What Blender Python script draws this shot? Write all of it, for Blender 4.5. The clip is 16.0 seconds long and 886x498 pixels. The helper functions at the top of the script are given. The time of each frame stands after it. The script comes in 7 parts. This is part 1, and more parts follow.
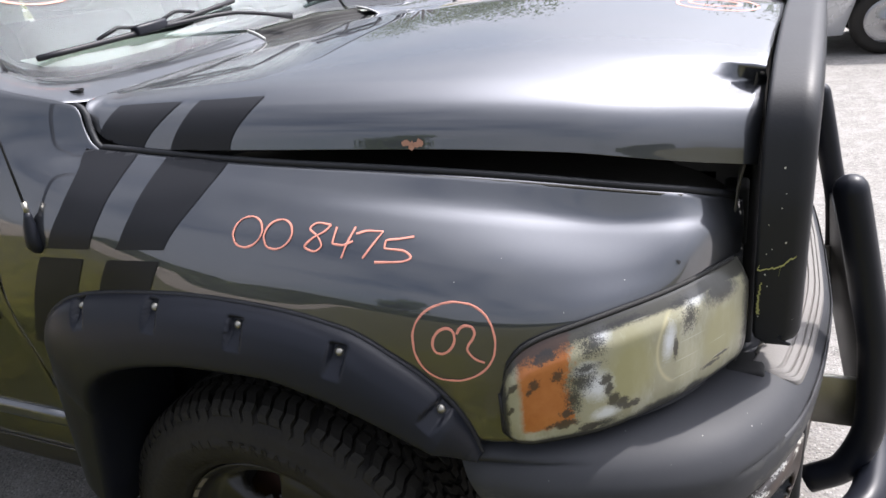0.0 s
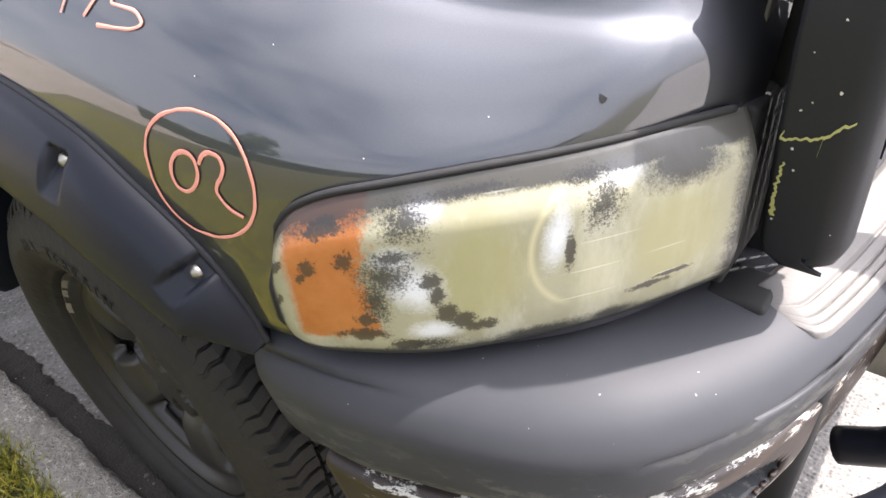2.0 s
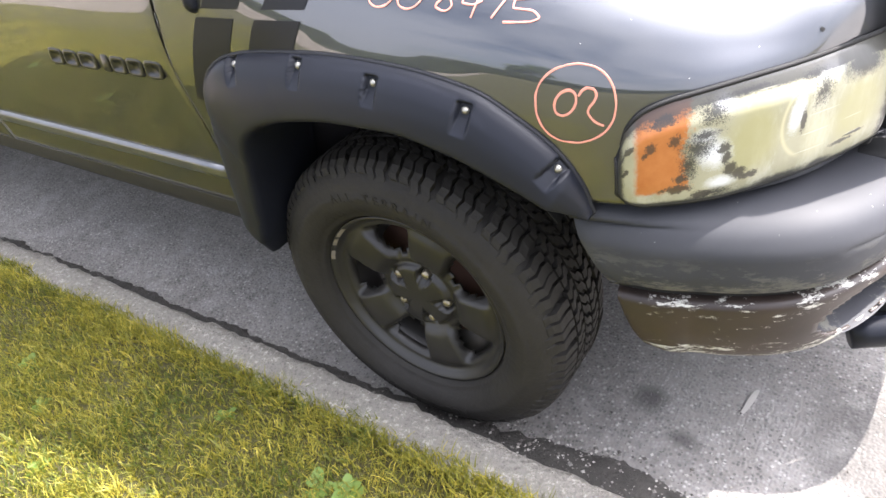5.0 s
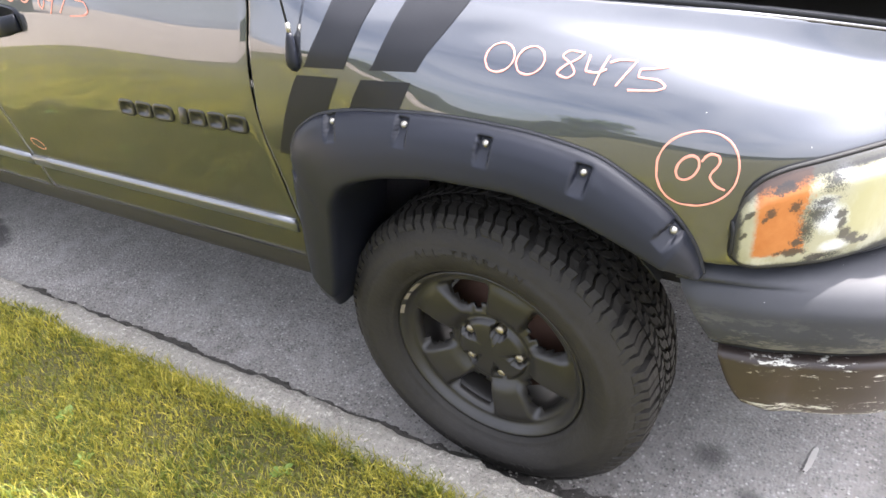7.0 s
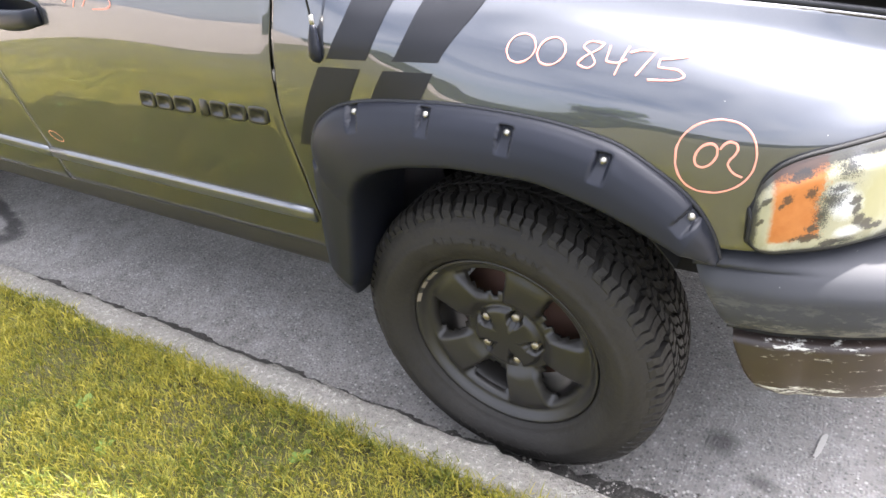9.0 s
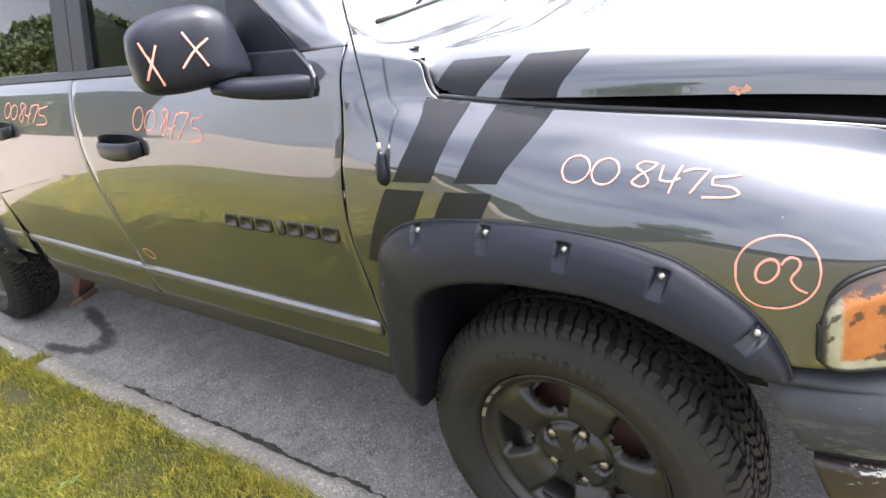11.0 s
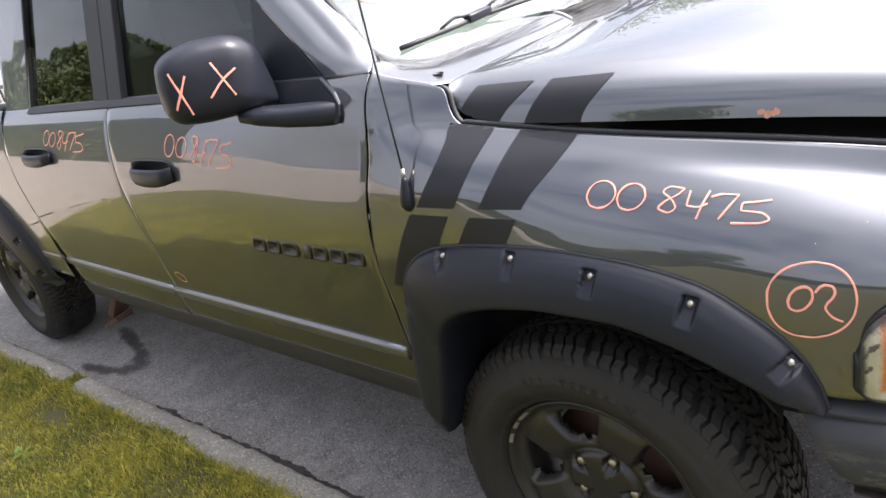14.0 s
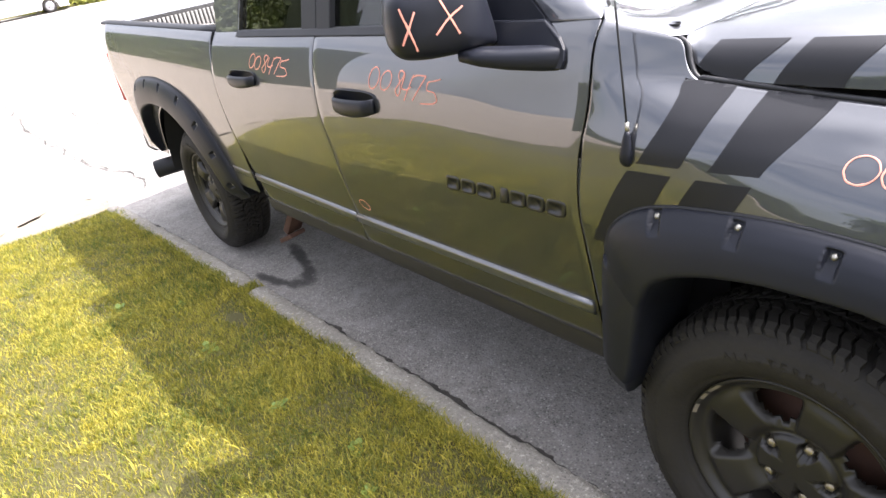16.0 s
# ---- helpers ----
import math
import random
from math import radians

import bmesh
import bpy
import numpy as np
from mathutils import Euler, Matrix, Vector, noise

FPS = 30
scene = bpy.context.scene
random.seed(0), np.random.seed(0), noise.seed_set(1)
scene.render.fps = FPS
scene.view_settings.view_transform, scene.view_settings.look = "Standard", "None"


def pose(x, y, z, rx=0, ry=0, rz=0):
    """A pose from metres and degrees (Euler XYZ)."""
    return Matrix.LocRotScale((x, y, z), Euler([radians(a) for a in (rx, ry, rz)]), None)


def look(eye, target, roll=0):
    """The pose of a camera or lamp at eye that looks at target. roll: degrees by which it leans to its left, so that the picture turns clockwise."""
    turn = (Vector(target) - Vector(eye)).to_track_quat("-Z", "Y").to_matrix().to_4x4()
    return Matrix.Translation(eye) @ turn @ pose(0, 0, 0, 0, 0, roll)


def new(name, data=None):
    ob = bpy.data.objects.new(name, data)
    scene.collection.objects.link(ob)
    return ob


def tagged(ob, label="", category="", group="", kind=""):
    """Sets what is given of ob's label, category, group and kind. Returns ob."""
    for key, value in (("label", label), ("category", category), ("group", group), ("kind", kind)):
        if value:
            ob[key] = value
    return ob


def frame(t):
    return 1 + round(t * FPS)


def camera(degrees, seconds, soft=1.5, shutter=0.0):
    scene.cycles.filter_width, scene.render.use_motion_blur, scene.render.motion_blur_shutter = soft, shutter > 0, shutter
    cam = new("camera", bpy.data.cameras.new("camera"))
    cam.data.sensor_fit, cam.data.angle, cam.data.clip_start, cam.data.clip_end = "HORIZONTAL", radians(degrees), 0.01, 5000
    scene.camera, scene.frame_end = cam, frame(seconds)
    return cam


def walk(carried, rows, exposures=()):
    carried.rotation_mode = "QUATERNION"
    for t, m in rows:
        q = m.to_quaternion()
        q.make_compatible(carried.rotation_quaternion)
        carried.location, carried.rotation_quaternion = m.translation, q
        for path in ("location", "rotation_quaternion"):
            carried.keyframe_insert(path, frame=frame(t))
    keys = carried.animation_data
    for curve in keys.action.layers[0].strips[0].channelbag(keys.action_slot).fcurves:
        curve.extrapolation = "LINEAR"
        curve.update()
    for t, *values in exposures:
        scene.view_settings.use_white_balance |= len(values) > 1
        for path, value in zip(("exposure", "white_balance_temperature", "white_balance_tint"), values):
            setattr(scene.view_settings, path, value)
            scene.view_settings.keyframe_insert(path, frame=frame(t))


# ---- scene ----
cam = camera(65.7, 16.0)
PATH = [
    (0, (0.817, -0.727, 1.446), (0.018, 0.933, 0.669), -7.3),
    (0.3, (0.821, -0.624, 1.409), (-0.033, 0.96, 0.535), -7.3),
    (0.5, (0.828, -0.543, 1.383), (-0.055, 1.024, 0.51), -4.6),
    (1, (0.849, -0.364, 1.322), (-0.311, 0.887, 0.277), -8.5),
    (1.2, (0.89, -0.317, 1.289), (-0.312, 0.861, 0.209), -8.2),
    (1.5, (0.928, -0.261, 1.268), (-0.209, 0.921, 0.123), -6.9),
    (1.7, (0.939, -0.237, 1.236), (-0.142, 0.965, 0.058), -5.8),
    (2, (0.949, -0.232, 1.243), (-0.102, 0.96, 0.03), -5.8),
    (2.3, (0.96, -0.24, 1.236), (-0.084, 0.975, 0.039), -5.1),
    (2.5, (0.955, -0.238, 1.251), (-0.119, 0.943, 0.046), -6.1),
    (2.7, (0.953, -0.25, 1.251), (-0.176, 0.939, 0.106), -6.4),
    (3, (0.944, -0.257, 1.269), (-0.177, 0.929, 0.114), -6.1),
    (3.5, (0.896, -0.384, 1.306), (-0.058, 0.875, 0.08), -6.6),
    (3.6, (0.879, -0.415, 1.314), (0.001, 0.862, 0.05), -8.2),
    (3.7, (0.848, -0.459, 1.335), (0.036, 0.755, -0.031), -11.2),
    (3.8, (0.815, -0.498, 1.334), (0.071, 0.701, -0.083), -8.6),
    (4, (0.788, -0.559, 1.354), (0.066, 0.71, -0.013), -3.9),
    (4.2, (0.779, -0.619, 1.394), (0.006, 0.656, 0.061), -3.5),
    (4.5, (0.807, -0.675, 1.412), (-0.052, 0.639, 0.173), -4.8),
    (4.7, (0.836, -0.759, 1.439), (-0.154, 0.565, 0.314), -7.0),
    (5, (0.852, -0.808, 1.421), (-0.171, 0.411, 0.21), -11.5),
    (5.2, (0.848, -0.837, 1.436), (-0.268, 0.35, 0.276), -13.9),
    (7.3, (0.657, -0.938, 1.472), (-0.324, 0.412, 0.37), -8.3),
    (7.5, (0.657, -0.94, 1.466), (-0.342, 0.377, 0.34), -8.8),
    (8, (0.657, -0.947, 1.466), (-0.351, 0.366, 0.343), -8.3),
    (8.2, (0.657, -0.955, 1.474), (-0.357, 0.365, 0.365), -8.1),
    (10.3, (0.645, -0.996, 1.48), (-0.295, 0.368, 0.36), -9.9),
    (10.5, (0.647, -0.974, 1.472), (-0.419, 0.364, 0.437), -11.4),
    (11, (0.688, -0.976, 1.501), (-0.532, 0.386, 0.69), -11.5),
    (11.5, (0.708, -0.952, 1.5), (-0.529, 0.417, 0.726), -12.0),
    (12, (0.662, -0.97, 1.495), (-0.527, 0.443, 0.727), -11.7),
    (12.5, (0.658, -0.981, 1.495), (-0.421, 0.507, 0.705), -9.4),
    (13, (0.682, -0.951, 1.501), (-0.413, 0.523, 0.709), -11.0),
    (13.5, (0.692, -0.947, 1.508), (-0.516, 0.459, 0.757), -12.0),
    (14, (0.691, -0.956, 1.513), (-0.603, 0.372, 0.762), -12.8),
    (14.5, (0.668, -0.966, 1.523), (-0.677, 0.285, 0.732), -13.1),
    (15, (0.628, -0.991, 1.544), (-0.797, 0.151, 0.729), -12.7),
    (15.5, (0.592, -1.032, 1.568), (-0.931, -0.008, 0.772), -12.5),
    (16, (0.575, -1.061, 1.559), (-0.948, -0.067, 0.727), -11.6),
]
walk(cam, [(t, look(eye, target, roll)) for t, eye, target, roll in PATH], exposures=[(0.0, 0.32, 6500, 14), (0.5, 0.61, 6500, 14), (1.0, 0.84, 6600, 15), (1.5, 1.18, 6600, 15), (2.0, 1.29, 6720, 16), (3.7, 1.29, 6720, 16), (4.0, 1.51, 6720, 16), (5.0, 1.78, 6600, 15), (7.5, 2.18, 6600, 15), (8.2, 2.18, 6600, 15), (10.5, 2.08, 6600, 15), (11.5, 1.68, 6600, 15), (12.5, 1.33, 6600, 15), (13.5, 1.08, 6600, 15), (14.2, 1.28, 6720, 16), (15.0, 1.73, 6720, 16), (16.0, 1.48, 6720, 16)])

# ---- light ----
world = bpy.data.worlds.new("world")
scene.world = world
world.use_nodes = True
SUN_TO = Vector((0.48, 0.56, 1.0)).normalized()
SUN_EL, SUN_AZ = math.asin(SUN_TO.z), math.atan2(SUN_TO.x, SUN_TO.y)


def build_world():
    nt = world.node_tree
    nt.nodes.clear()
    out = nt.nodes.new("ShaderNodeOutputWorld")
    bg = nt.nodes.new("ShaderNodeBackground")
    sky = nt.nodes.new("ShaderNodeTexSky")
    sky.sky_type, sky.sun_disc = "NISHITA", False
    sky.sun_elevation, sky.sun_rotation = SUN_EL, SUN_AZ
    sky.dust_density, sky.air_density = 2.5, 1.0
    co = nt.nodes.new("ShaderNodeTexCoord")
    mp = nt.nodes.new("ShaderNodeMapping")
    mp.inputs["Scale"].default_value = (1.0, 1.0, 2.6)
    n = nt.nodes.new("ShaderNodeTexNoise")
    n.inputs["Scale"].default_value, n.inputs["Detail"].default_value = 2.2, 6
    ramp = nt.nodes.new("ShaderNodeValToRGB")
    ramp.color_ramp.elements[0].position, ramp.color_ramp.elements[1].position = 0.22, 0.58
    mix = nt.nodes.new("ShaderNodeMixRGB")
    mix.inputs["Color2"].default_value = (5.5, 5.95, 6.8, 1)
    nt.links.new(co.outputs["Generated"], mp.inputs["Vector"])
    nt.links.new(mp.outputs[0], n.inputs["Vector"])
    nt.links.new(n.outputs["Fac"], ramp.inputs[0])
    nt.links.new(ramp.outputs[0], mix.inputs["Fac"])
    nt.links.new(sky.outputs[0], mix.inputs["Color1"])
    # bright haze round the sun
    dot = nt.nodes.new("ShaderNodeVectorMath")
    dot.operation = "DOT_PRODUCT"
    dot.inputs[1].default_value = SUN_TO
    nt.links.new(co.outputs["Generated"], dot.inputs[0])
    lift = nt.nodes.new("ShaderNodeMath")
    lift.operation = "MAXIMUM"
    lift.inputs[1].default_value = 0.0
    nt.links.new(dot.outputs["Value"], lift.inputs[0])
    last = mix.outputs[0]
    for power, strength in ((2.0, 4.0), (7.0, 60.0)):
        pw = nt.nodes.new("ShaderNodeMath")
        pw.operation = "POWER"
        pw.inputs[1].default_value = power
        nt.links.new(lift.outputs[0], pw.inputs[0])
        glow = nt.nodes.new("ShaderNodeMixRGB")
        glow.blend_type = "ADD"
        glow.inputs["Color2"].default_value = (strength, strength * 1.01, strength * 1.08, 1)
        nt.links.new(pw.outputs[0], glow.inputs["Fac"])
        nt.links.new(last, glow.inputs["Color1"])
        last = glow.outputs[0]
    nt.links.new(glow.outputs[0], bg.inputs["Color"])
    bg.inputs["Strength"].default_value = 0.10
    nt.links.new(bg.outputs[0], out.inputs["Surface"])


build_world()
sun_data = bpy.data.lights.new("sun", "SUN")
sun_data.energy, sun_data.angle, sun_data.color = 5.0, radians(0.6), (1.0, 0.970, 0.93)
sun = new("sun", sun_data)
sun.matrix_world = look(SUN_TO * 40, (0, 0, 0))

# ---- materials ----


class Nodes:
    """A small builder of node materials."""

    def __init__(self, name):
        self.mat = bpy.data.materials.new(name)
        self.mat.use_nodes = True
        self.nt = self.mat.node_tree
        self.bsdf = self.nt.nodes["Principled BSDF"]

    def node(self, kind, **inputs):
        n = self.nt.nodes.new(kind)
        for key, value in inputs.items():
            n.inputs[key.replace("_", " ")].default_value = value
        return n

    def link(self, a, b):
        self.nt.links.new(a, b)

    def coords(self, scale=(1, 1, 1), kind="Object"):
        c = self.node("ShaderNodeTexCoord")
        m = self.node("ShaderNodeMapping")
        m.inputs["Scale"].default_value = scale
        self.link(c.outputs[kind], m.inputs["Vector"])
        return m.outputs[0]

    def noise(self, scale, detail=4, rough=0.55, vec=None):
        n = self.node("ShaderNodeTexNoise", Scale=scale, Detail=detail, Roughness=rough)
        self.link(vec if vec is not None else self.coords(), n.inputs["Vector"])
        return n.outputs["Fac"]

    def ramp(self, fac, stops):
        r = self.node("ShaderNodeValToRGB")
        el = r.color_ramp.elements
        while len(el) < len(stops):
            el.new(0.5)
        for e, (p, c) in zip(el, stops):
            e.position, e.color = p, (*c, 1) if len(c) == 3 else c
        self.link(fac, r.inputs[0])
        return r.outputs[0]

    def mix(self, fac, a, b, mode="MIX"):
        m = self.node("ShaderNodeMixRGB")
        m.blend_type = mode
        for sock, v in (("Fac", fac), ("Color1", a), ("Color2", b)):
            if isinstance(v, (int, float)):
                m.inputs[sock].default_value = v
            elif isinstance(v, tuple):
                m.inputs[sock].default_value = (*v, 1)
            else:
                self.link(v, m.inputs[sock])
        return m.outputs[0]

    def math(self, op, a, b=0.0):
        m = self.node("ShaderNodeMath")
        m.operation = op
        for i, v in enumerate((a, b)):
            if isinstance(v, (int, float)):
                m.inputs[i].default_value = v
            else:
                self.link(v, m.inputs[i])
        return m.outputs[0]

    def bump(self, height, strength=0.3, distance=0.01):
        b = self.node("ShaderNodeBump", Strength=strength, Distance=distance)
        self.link(height, b.inputs["Height"])
        self.link(b.outputs[0], self.bsdf.inputs["Normal"])

    def set(self, **kw):
        for key, value in kw.items():
            sock = self.bsdf.inputs[key.replace("_", " ")]
            if isinstance(value, tuple) and len(value) == 3:
                value = (*value, 1)
            if isinstance(value, (int, float, tuple)):
                sock.default_value = value
            else:
                self.link(value, sock)
        return self.mat


def simple(name, color, rough, metal=0.0, grain=120.0, vary=0.25, bump=0.08, dist=0.002, big=4.0, **kw):
    """A plain surface with fine grain and broad stains."""
    m = Nodes(name)
    fine, broad = m.noise(grain, 3), m.noise(big, 5)
    dark, light = tuple(c * (1 - vary) for c in color), tuple(min(1, c * (1 + vary)) for c in color)
    col = m.mix(broad, dark, light)
    col = m.mix(0.25, col, m.mix(fine, dark, light))
    r = m.math("ADD", m.math("MULTIPLY", m.math("SUBTRACT", broad, 0.5), 0.18), rough)
    if bump:
        m.bump(fine, bump, dist)
    return m.set(Base_Color=col, Roughness=r, Metallic=metal, **kw)


def paint_material():
    m = Nodes("grey_paint")
    flake = m.noise(1400, 2)
    broad = m.noise(3.0, 5)
    dust = m.noise(26, 6, 0.7)
    col = m.mix(flake, (0.058, 0.062, 0.071), (0.090, 0.095, 0.108))
    col = m.mix(m.math("MULTIPLY", m.ramp(broad, [(0.5, (0, 0, 0)), (0.8, (1, 1, 1))]), 0.05), col, (0.26, 0.25, 0.23))
    r = m.math("ADD", m.math("MULTIPLY", dust, 0.07), 0.43)
    wave = m.noise(1.6, 1)
    m.bump(wave, 0.02, 0.02)
    return m.set(Base_Color=col, Metallic=0.9, Roughness=r, Coat_Weight=1.0, Coat_Roughness=0.012, Coat_IOR=2.0)


def plastic_scuffed():
    """Bumper cover: dark grey paint, scuffed and weathered."""
    m = Nodes("bumper_paint")
    broad, fine = m.noise(5, 6, 0.65), m.noise(90, 4)
    col = m.mix(broad, (0.029, 0.031, 0.036), (0.051, 0.052, 0.057))
    z = m.node("ShaderNodeSeparateXYZ")
    m.link(m.coords(), z.inputs[0])
    low = m.math("MULTIPLY", m.math("SUBTRACT", 0.71, z.outputs["Z"]), 6.0)
    scuff = m.noise(15, 9, 0.78, m.coords((0.6, 0.6, 1.8)))
    patch = m.math("MULTIPLY", m.ramp(scuff, [(0.50, (0, 0, 0)), (0.56, (1, 1, 1))]), m.ramp(low, [(0.0, (0, 0, 0)), (0.5, (1, 1, 1))]))
    col = m.mix(patch, col, (0.13, 0.127, 0.11))
    speck = m.ramp(m.noise(75, 4, 0.7), [(0.71, (0, 0, 0)), (0.73, (1, 1, 1))])
    col = m.mix(m.math("MULTIPLY", speck, 0.7), col, (0.5, 0.5, 0.47))
    m.bump(fine, 0.1, 0.001)
    return m.set(Base_Color=col, Roughness=m.math("ADD", m.math("MULTIPLY", broad, 0.2), 0.45), Specular_IOR_Level=0.22)


def scraped_valance():
    """Lower bumper: brown-black, with white scrapes along its upper and lower edges; v of the UV runs upwards."""
    m = Nodes("scraped_valance")
    broad = m.noise(7, 6, 0.65)
    col = m.mix(broad, (0.015, 0.014, 0.0135), (0.050, 0.030, 0.021))
    uv = m.node("ShaderNodeSeparateXYZ")
    m.link(m.coords(kind="UV"), uv.inputs[0])
    v = uv.outputs["Y"]
    s = m.noise(13, 9, 0.80, m.coords((1.1, 1.1, 5.0)))
    near = m.ramp(v, [(0.0, (1, 1, 1)), (0.22, (0.62, 0.62, 0.62)), (0.5, (0.30, 0.30, 0.30)), (0.85, (0.45, 0.45, 0.45)), (0.96, (0.72, 0.72, 0.72))])
    s = m.math("ADD", s, m.math("MULTIPLY", m.math("SUBTRACT", near, 0.5), 0.20))
    col = m.mix(m.ramp(s, [(0.575, (0, 0, 0)), (0.60, (1, 1, 1))]), col, (0.50, 0.49, 0.44))
    dots = m.ramp(m.noise(120, 4, 0.7), [(0.70, (0, 0, 0)), (0.72, (1, 1, 1))])
    col = m.mix(m.math("MULTIPLY", dots, 0.8), col, (0.55, 0.54, 0.5))
    m.bump(broad, 0.2, 0.003)
    return m.set(Base_Color=col, Roughness=0.45)


def lens_material():
    """Headlight lens: yellowed, with black overspray rubbed off in patches and an amber end; u runs to the grille, v upwards."""
    m = Nodes("hazed_lens")
    uv = m.coords(kind="UV")
    sep = m.node("ShaderNodeSeparateXYZ")
    m.link(uv, sep.inputs[0])
    u, v = sep.outputs["X"], sep.outputs["Y"]
    fine = m.noise(420, 7, 0.80)
    mid = m.noise(85, 7, 0.75)

    def blot(u0, v0, ru, rv, lean=0.0):
        a = m.math("DIVIDE", m.math("SUBTRACT", m.math("SUBTRACT", u, u0), m.math("MULTIPLY", m.math("SUBTRACT", v, v0), lean)), ru)
        b = m.math("DIVIDE", m.math("SUBTRACT", v, v0), rv)
        return m.math("SUBTRACT", 1.0, m.math("SQRT", m.math("ADD", m.math("MULTIPLY", a, a), m.math("MULTIPLY", b, b))))

    def join(*fs):
        out = fs[0]
        for f in fs[1:]:
            out = m.math("MAXIMUM", out, f)
        return out
    haze = m.noise(9, 5, 0.6)
    col = m.mix(haze, (0.28, 0.268, 0.175), (0.41, 0.395, 0.280))
    smudge = m.ramp(m.noise(17, 8, 0.75), [(0.42, (0, 0, 0)), (0.66, (1, 1, 1))])
    col = m.mix(m.math("MULTIPLY", smudge, 0.55), col, (0.27, 0.262, 0.175))
    streak = m.ramp(m.noise(11, 7, 0.7, m.coords((1.6, 1.6, 0.5))), [(0.50, (0, 0, 0)), (0.72, (1, 1, 1))])
    col = m.mix(m.math("MULTIPLY", streak, 0.6), col, (0.62, 0.61, 0.53))
    grain = m.math("SUBTRACT", fine, 0.5)
    loose = m.math("SUBTRACT", mid, 0.5)

    def soft(f, lo, hi, deep, wob=0.6, speck=0.0):
        f = m.math("ADD", f, m.math("MULTIPLY", loose, wob))
        if speck:
            f = m.math("ADD", f, m.math("MULTIPLY", grain, speck))
        return m.math("MULTIPLY", m.ramp(f, [(lo, (0, 0, 0)), (hi, (1, 1, 1))]), deep)
    # reflector bowls showing through the haze
    col = m.mix(soft(join(blot(0.43, 0.50, 0.11, 0.40), blot(0.83, 0.47, 0.14, 0.38)), 0.0, 0.5, 0.75, 0.3), col, (0.33, 0.31, 0.15))
    col = m.mix(soft(blot(0.66, 0.35, 0.07, 0.30), 0.0, 0.6, 0.5, 0.3), col, (0.42, 0.40, 0.25))
    ring = m.math("SUBTRACT", 0.09, m.math("ABSOLUTE", blot(0.63, 0.56, 0.105, 0.34)))
    ring = m.math("MULTIPLY", m.ramp(ring, [(0.0, (0, 0, 0)), (0.09, (1, 1, 1))]), m.ramp(u, [(0.57, (1, 1, 1)), (0.61, (0, 0, 0))]))
    col = m.mix(m.math("MULTIPLY", ring, 0.55), col, (0.62, 0.55, 0.34))
    # rubbed clear patches, where the chrome behind shows
    clear = join(blot(0.30, 0.50, 0.075, 0.20, -0.10), blot(0.27, 0.66, 0.06, 0.10), blot(0.335, 0.20, 0.07, 0.09), blot(0.575, 0.64, 0.035, 0.22, 0.05), blot(0.70, 0.90, 0.07, 0.09), blot(0.33, 0.90, 0.05, 0.10))
    col = m.mix(soft(clear, 0.05, 0.75, 0.9, 0.7, 0.9), col, (0.68, 0.70, 0.72))
    # amber marker end, with a ragged border
    edge = m.math("ADD", u, m.math("MULTIPLY", loose, 0.14))
    edge = m.math("ADD", edge, m.math("MULTIPLY", m.math("ABSOLUTE", m.math("SUBTRACT", v, 0.55)), -0.06))
    amber = m.math("MULTIPLY", m.ramp(edge, [(0.195, (1, 1, 1)), (0.215, (0, 0, 0))]), m.ramp(m.math("ADD", u, m.math("MULTIPLY", loose, 0.03)), [(0.045, (0, 0, 0)), (0.062, (1, 1, 1))]))
    amber = m.math("MULTIPLY", amber, m.ramp(m.math("ADD", v, m.math("MULTIPLY", loose, 0.12)), [(0.15, (0, 0, 0)), (0.19, (1, 1, 1))]))
    col = m.mix(amber, col, m.mix(m.noise(30, 6, 0.7), (0.30, 0.085, 0.016), (0.50, 0.20, 0.065)))
    # black overspray: dusted on, speckled
    dusted = join(blot(0.30, 0.85, 0.07, 0.15), blot(0.25, 0.58, 0.08, 0.17), blot(0.225, 0.43, 0.045, 0.24), blot(0.27, 0.68, 0.08, 0.07), blot(0.663, 0.775, 0.055, 0.18, 0.05), blot(0.64, 0.90, 0.07, 0.06), blot(0.325, 0.10, 0.08, 0.07), blot(0.42, 0.93, 0.12, 0.035))
    col = m.mix(soft(dusted, 0.22, 0.75, 0.9, 1.4, 3.0), col, (0.022, 0.022, 0.022))
    # and left in solid patches
    solid = join(blot(0.335, 0.52, 0.022, 0.07), blot(0.343, 0.42, 0.020, 0.09), blot(0.36, 0.31, 0.026, 0.08), blot(0.39, 0.245, 0.036, 0.065), blot(0.425, 0.20, 0.040, 0.045), blot(0.145, 0.87, 0.05, 0.055), blot(0.60, 0.55, 0.012, 0.14), blot(0.19, 0.19, 0.06, 0.05), blot(0.27, 0.09, 0.05, 0.055), blot(0.20, 0.30, 0.03, 0.05), blot(0.775, 0.20, 0.055, 0.026), blot(0.835, 0.24, 0.055, 0.018), blot(0.02, 0.50, 0.012, 0.06), blot(0.03, 0.78, 0.02, 0.05))
    col = m.mix(soft(solid, 0.05, 0.35, 0.9, 2.4, 1.6), col, (0.045, 0.040, 0.034))
    ragged = m.math("MULTIPLY", m.math("SUBTRACT", m.noise(190, 6, 0.8), 0.5), 3.2)
    spots = m.math("ADD", join(blot(0.10, 0.675, 0.022, 0.075), blot(0.177, 0.685, 0.024, 0.07), blot(0.08, 0.62, 0.014, 0.04)), ragged)
    col = m.mix(m.math("MULTIPLY", m.ramp(spots, [(0.10, (0, 0, 0)), (0.40, (1, 1, 1))]), 0.85), col, (0.045, 0.036, 0.028))
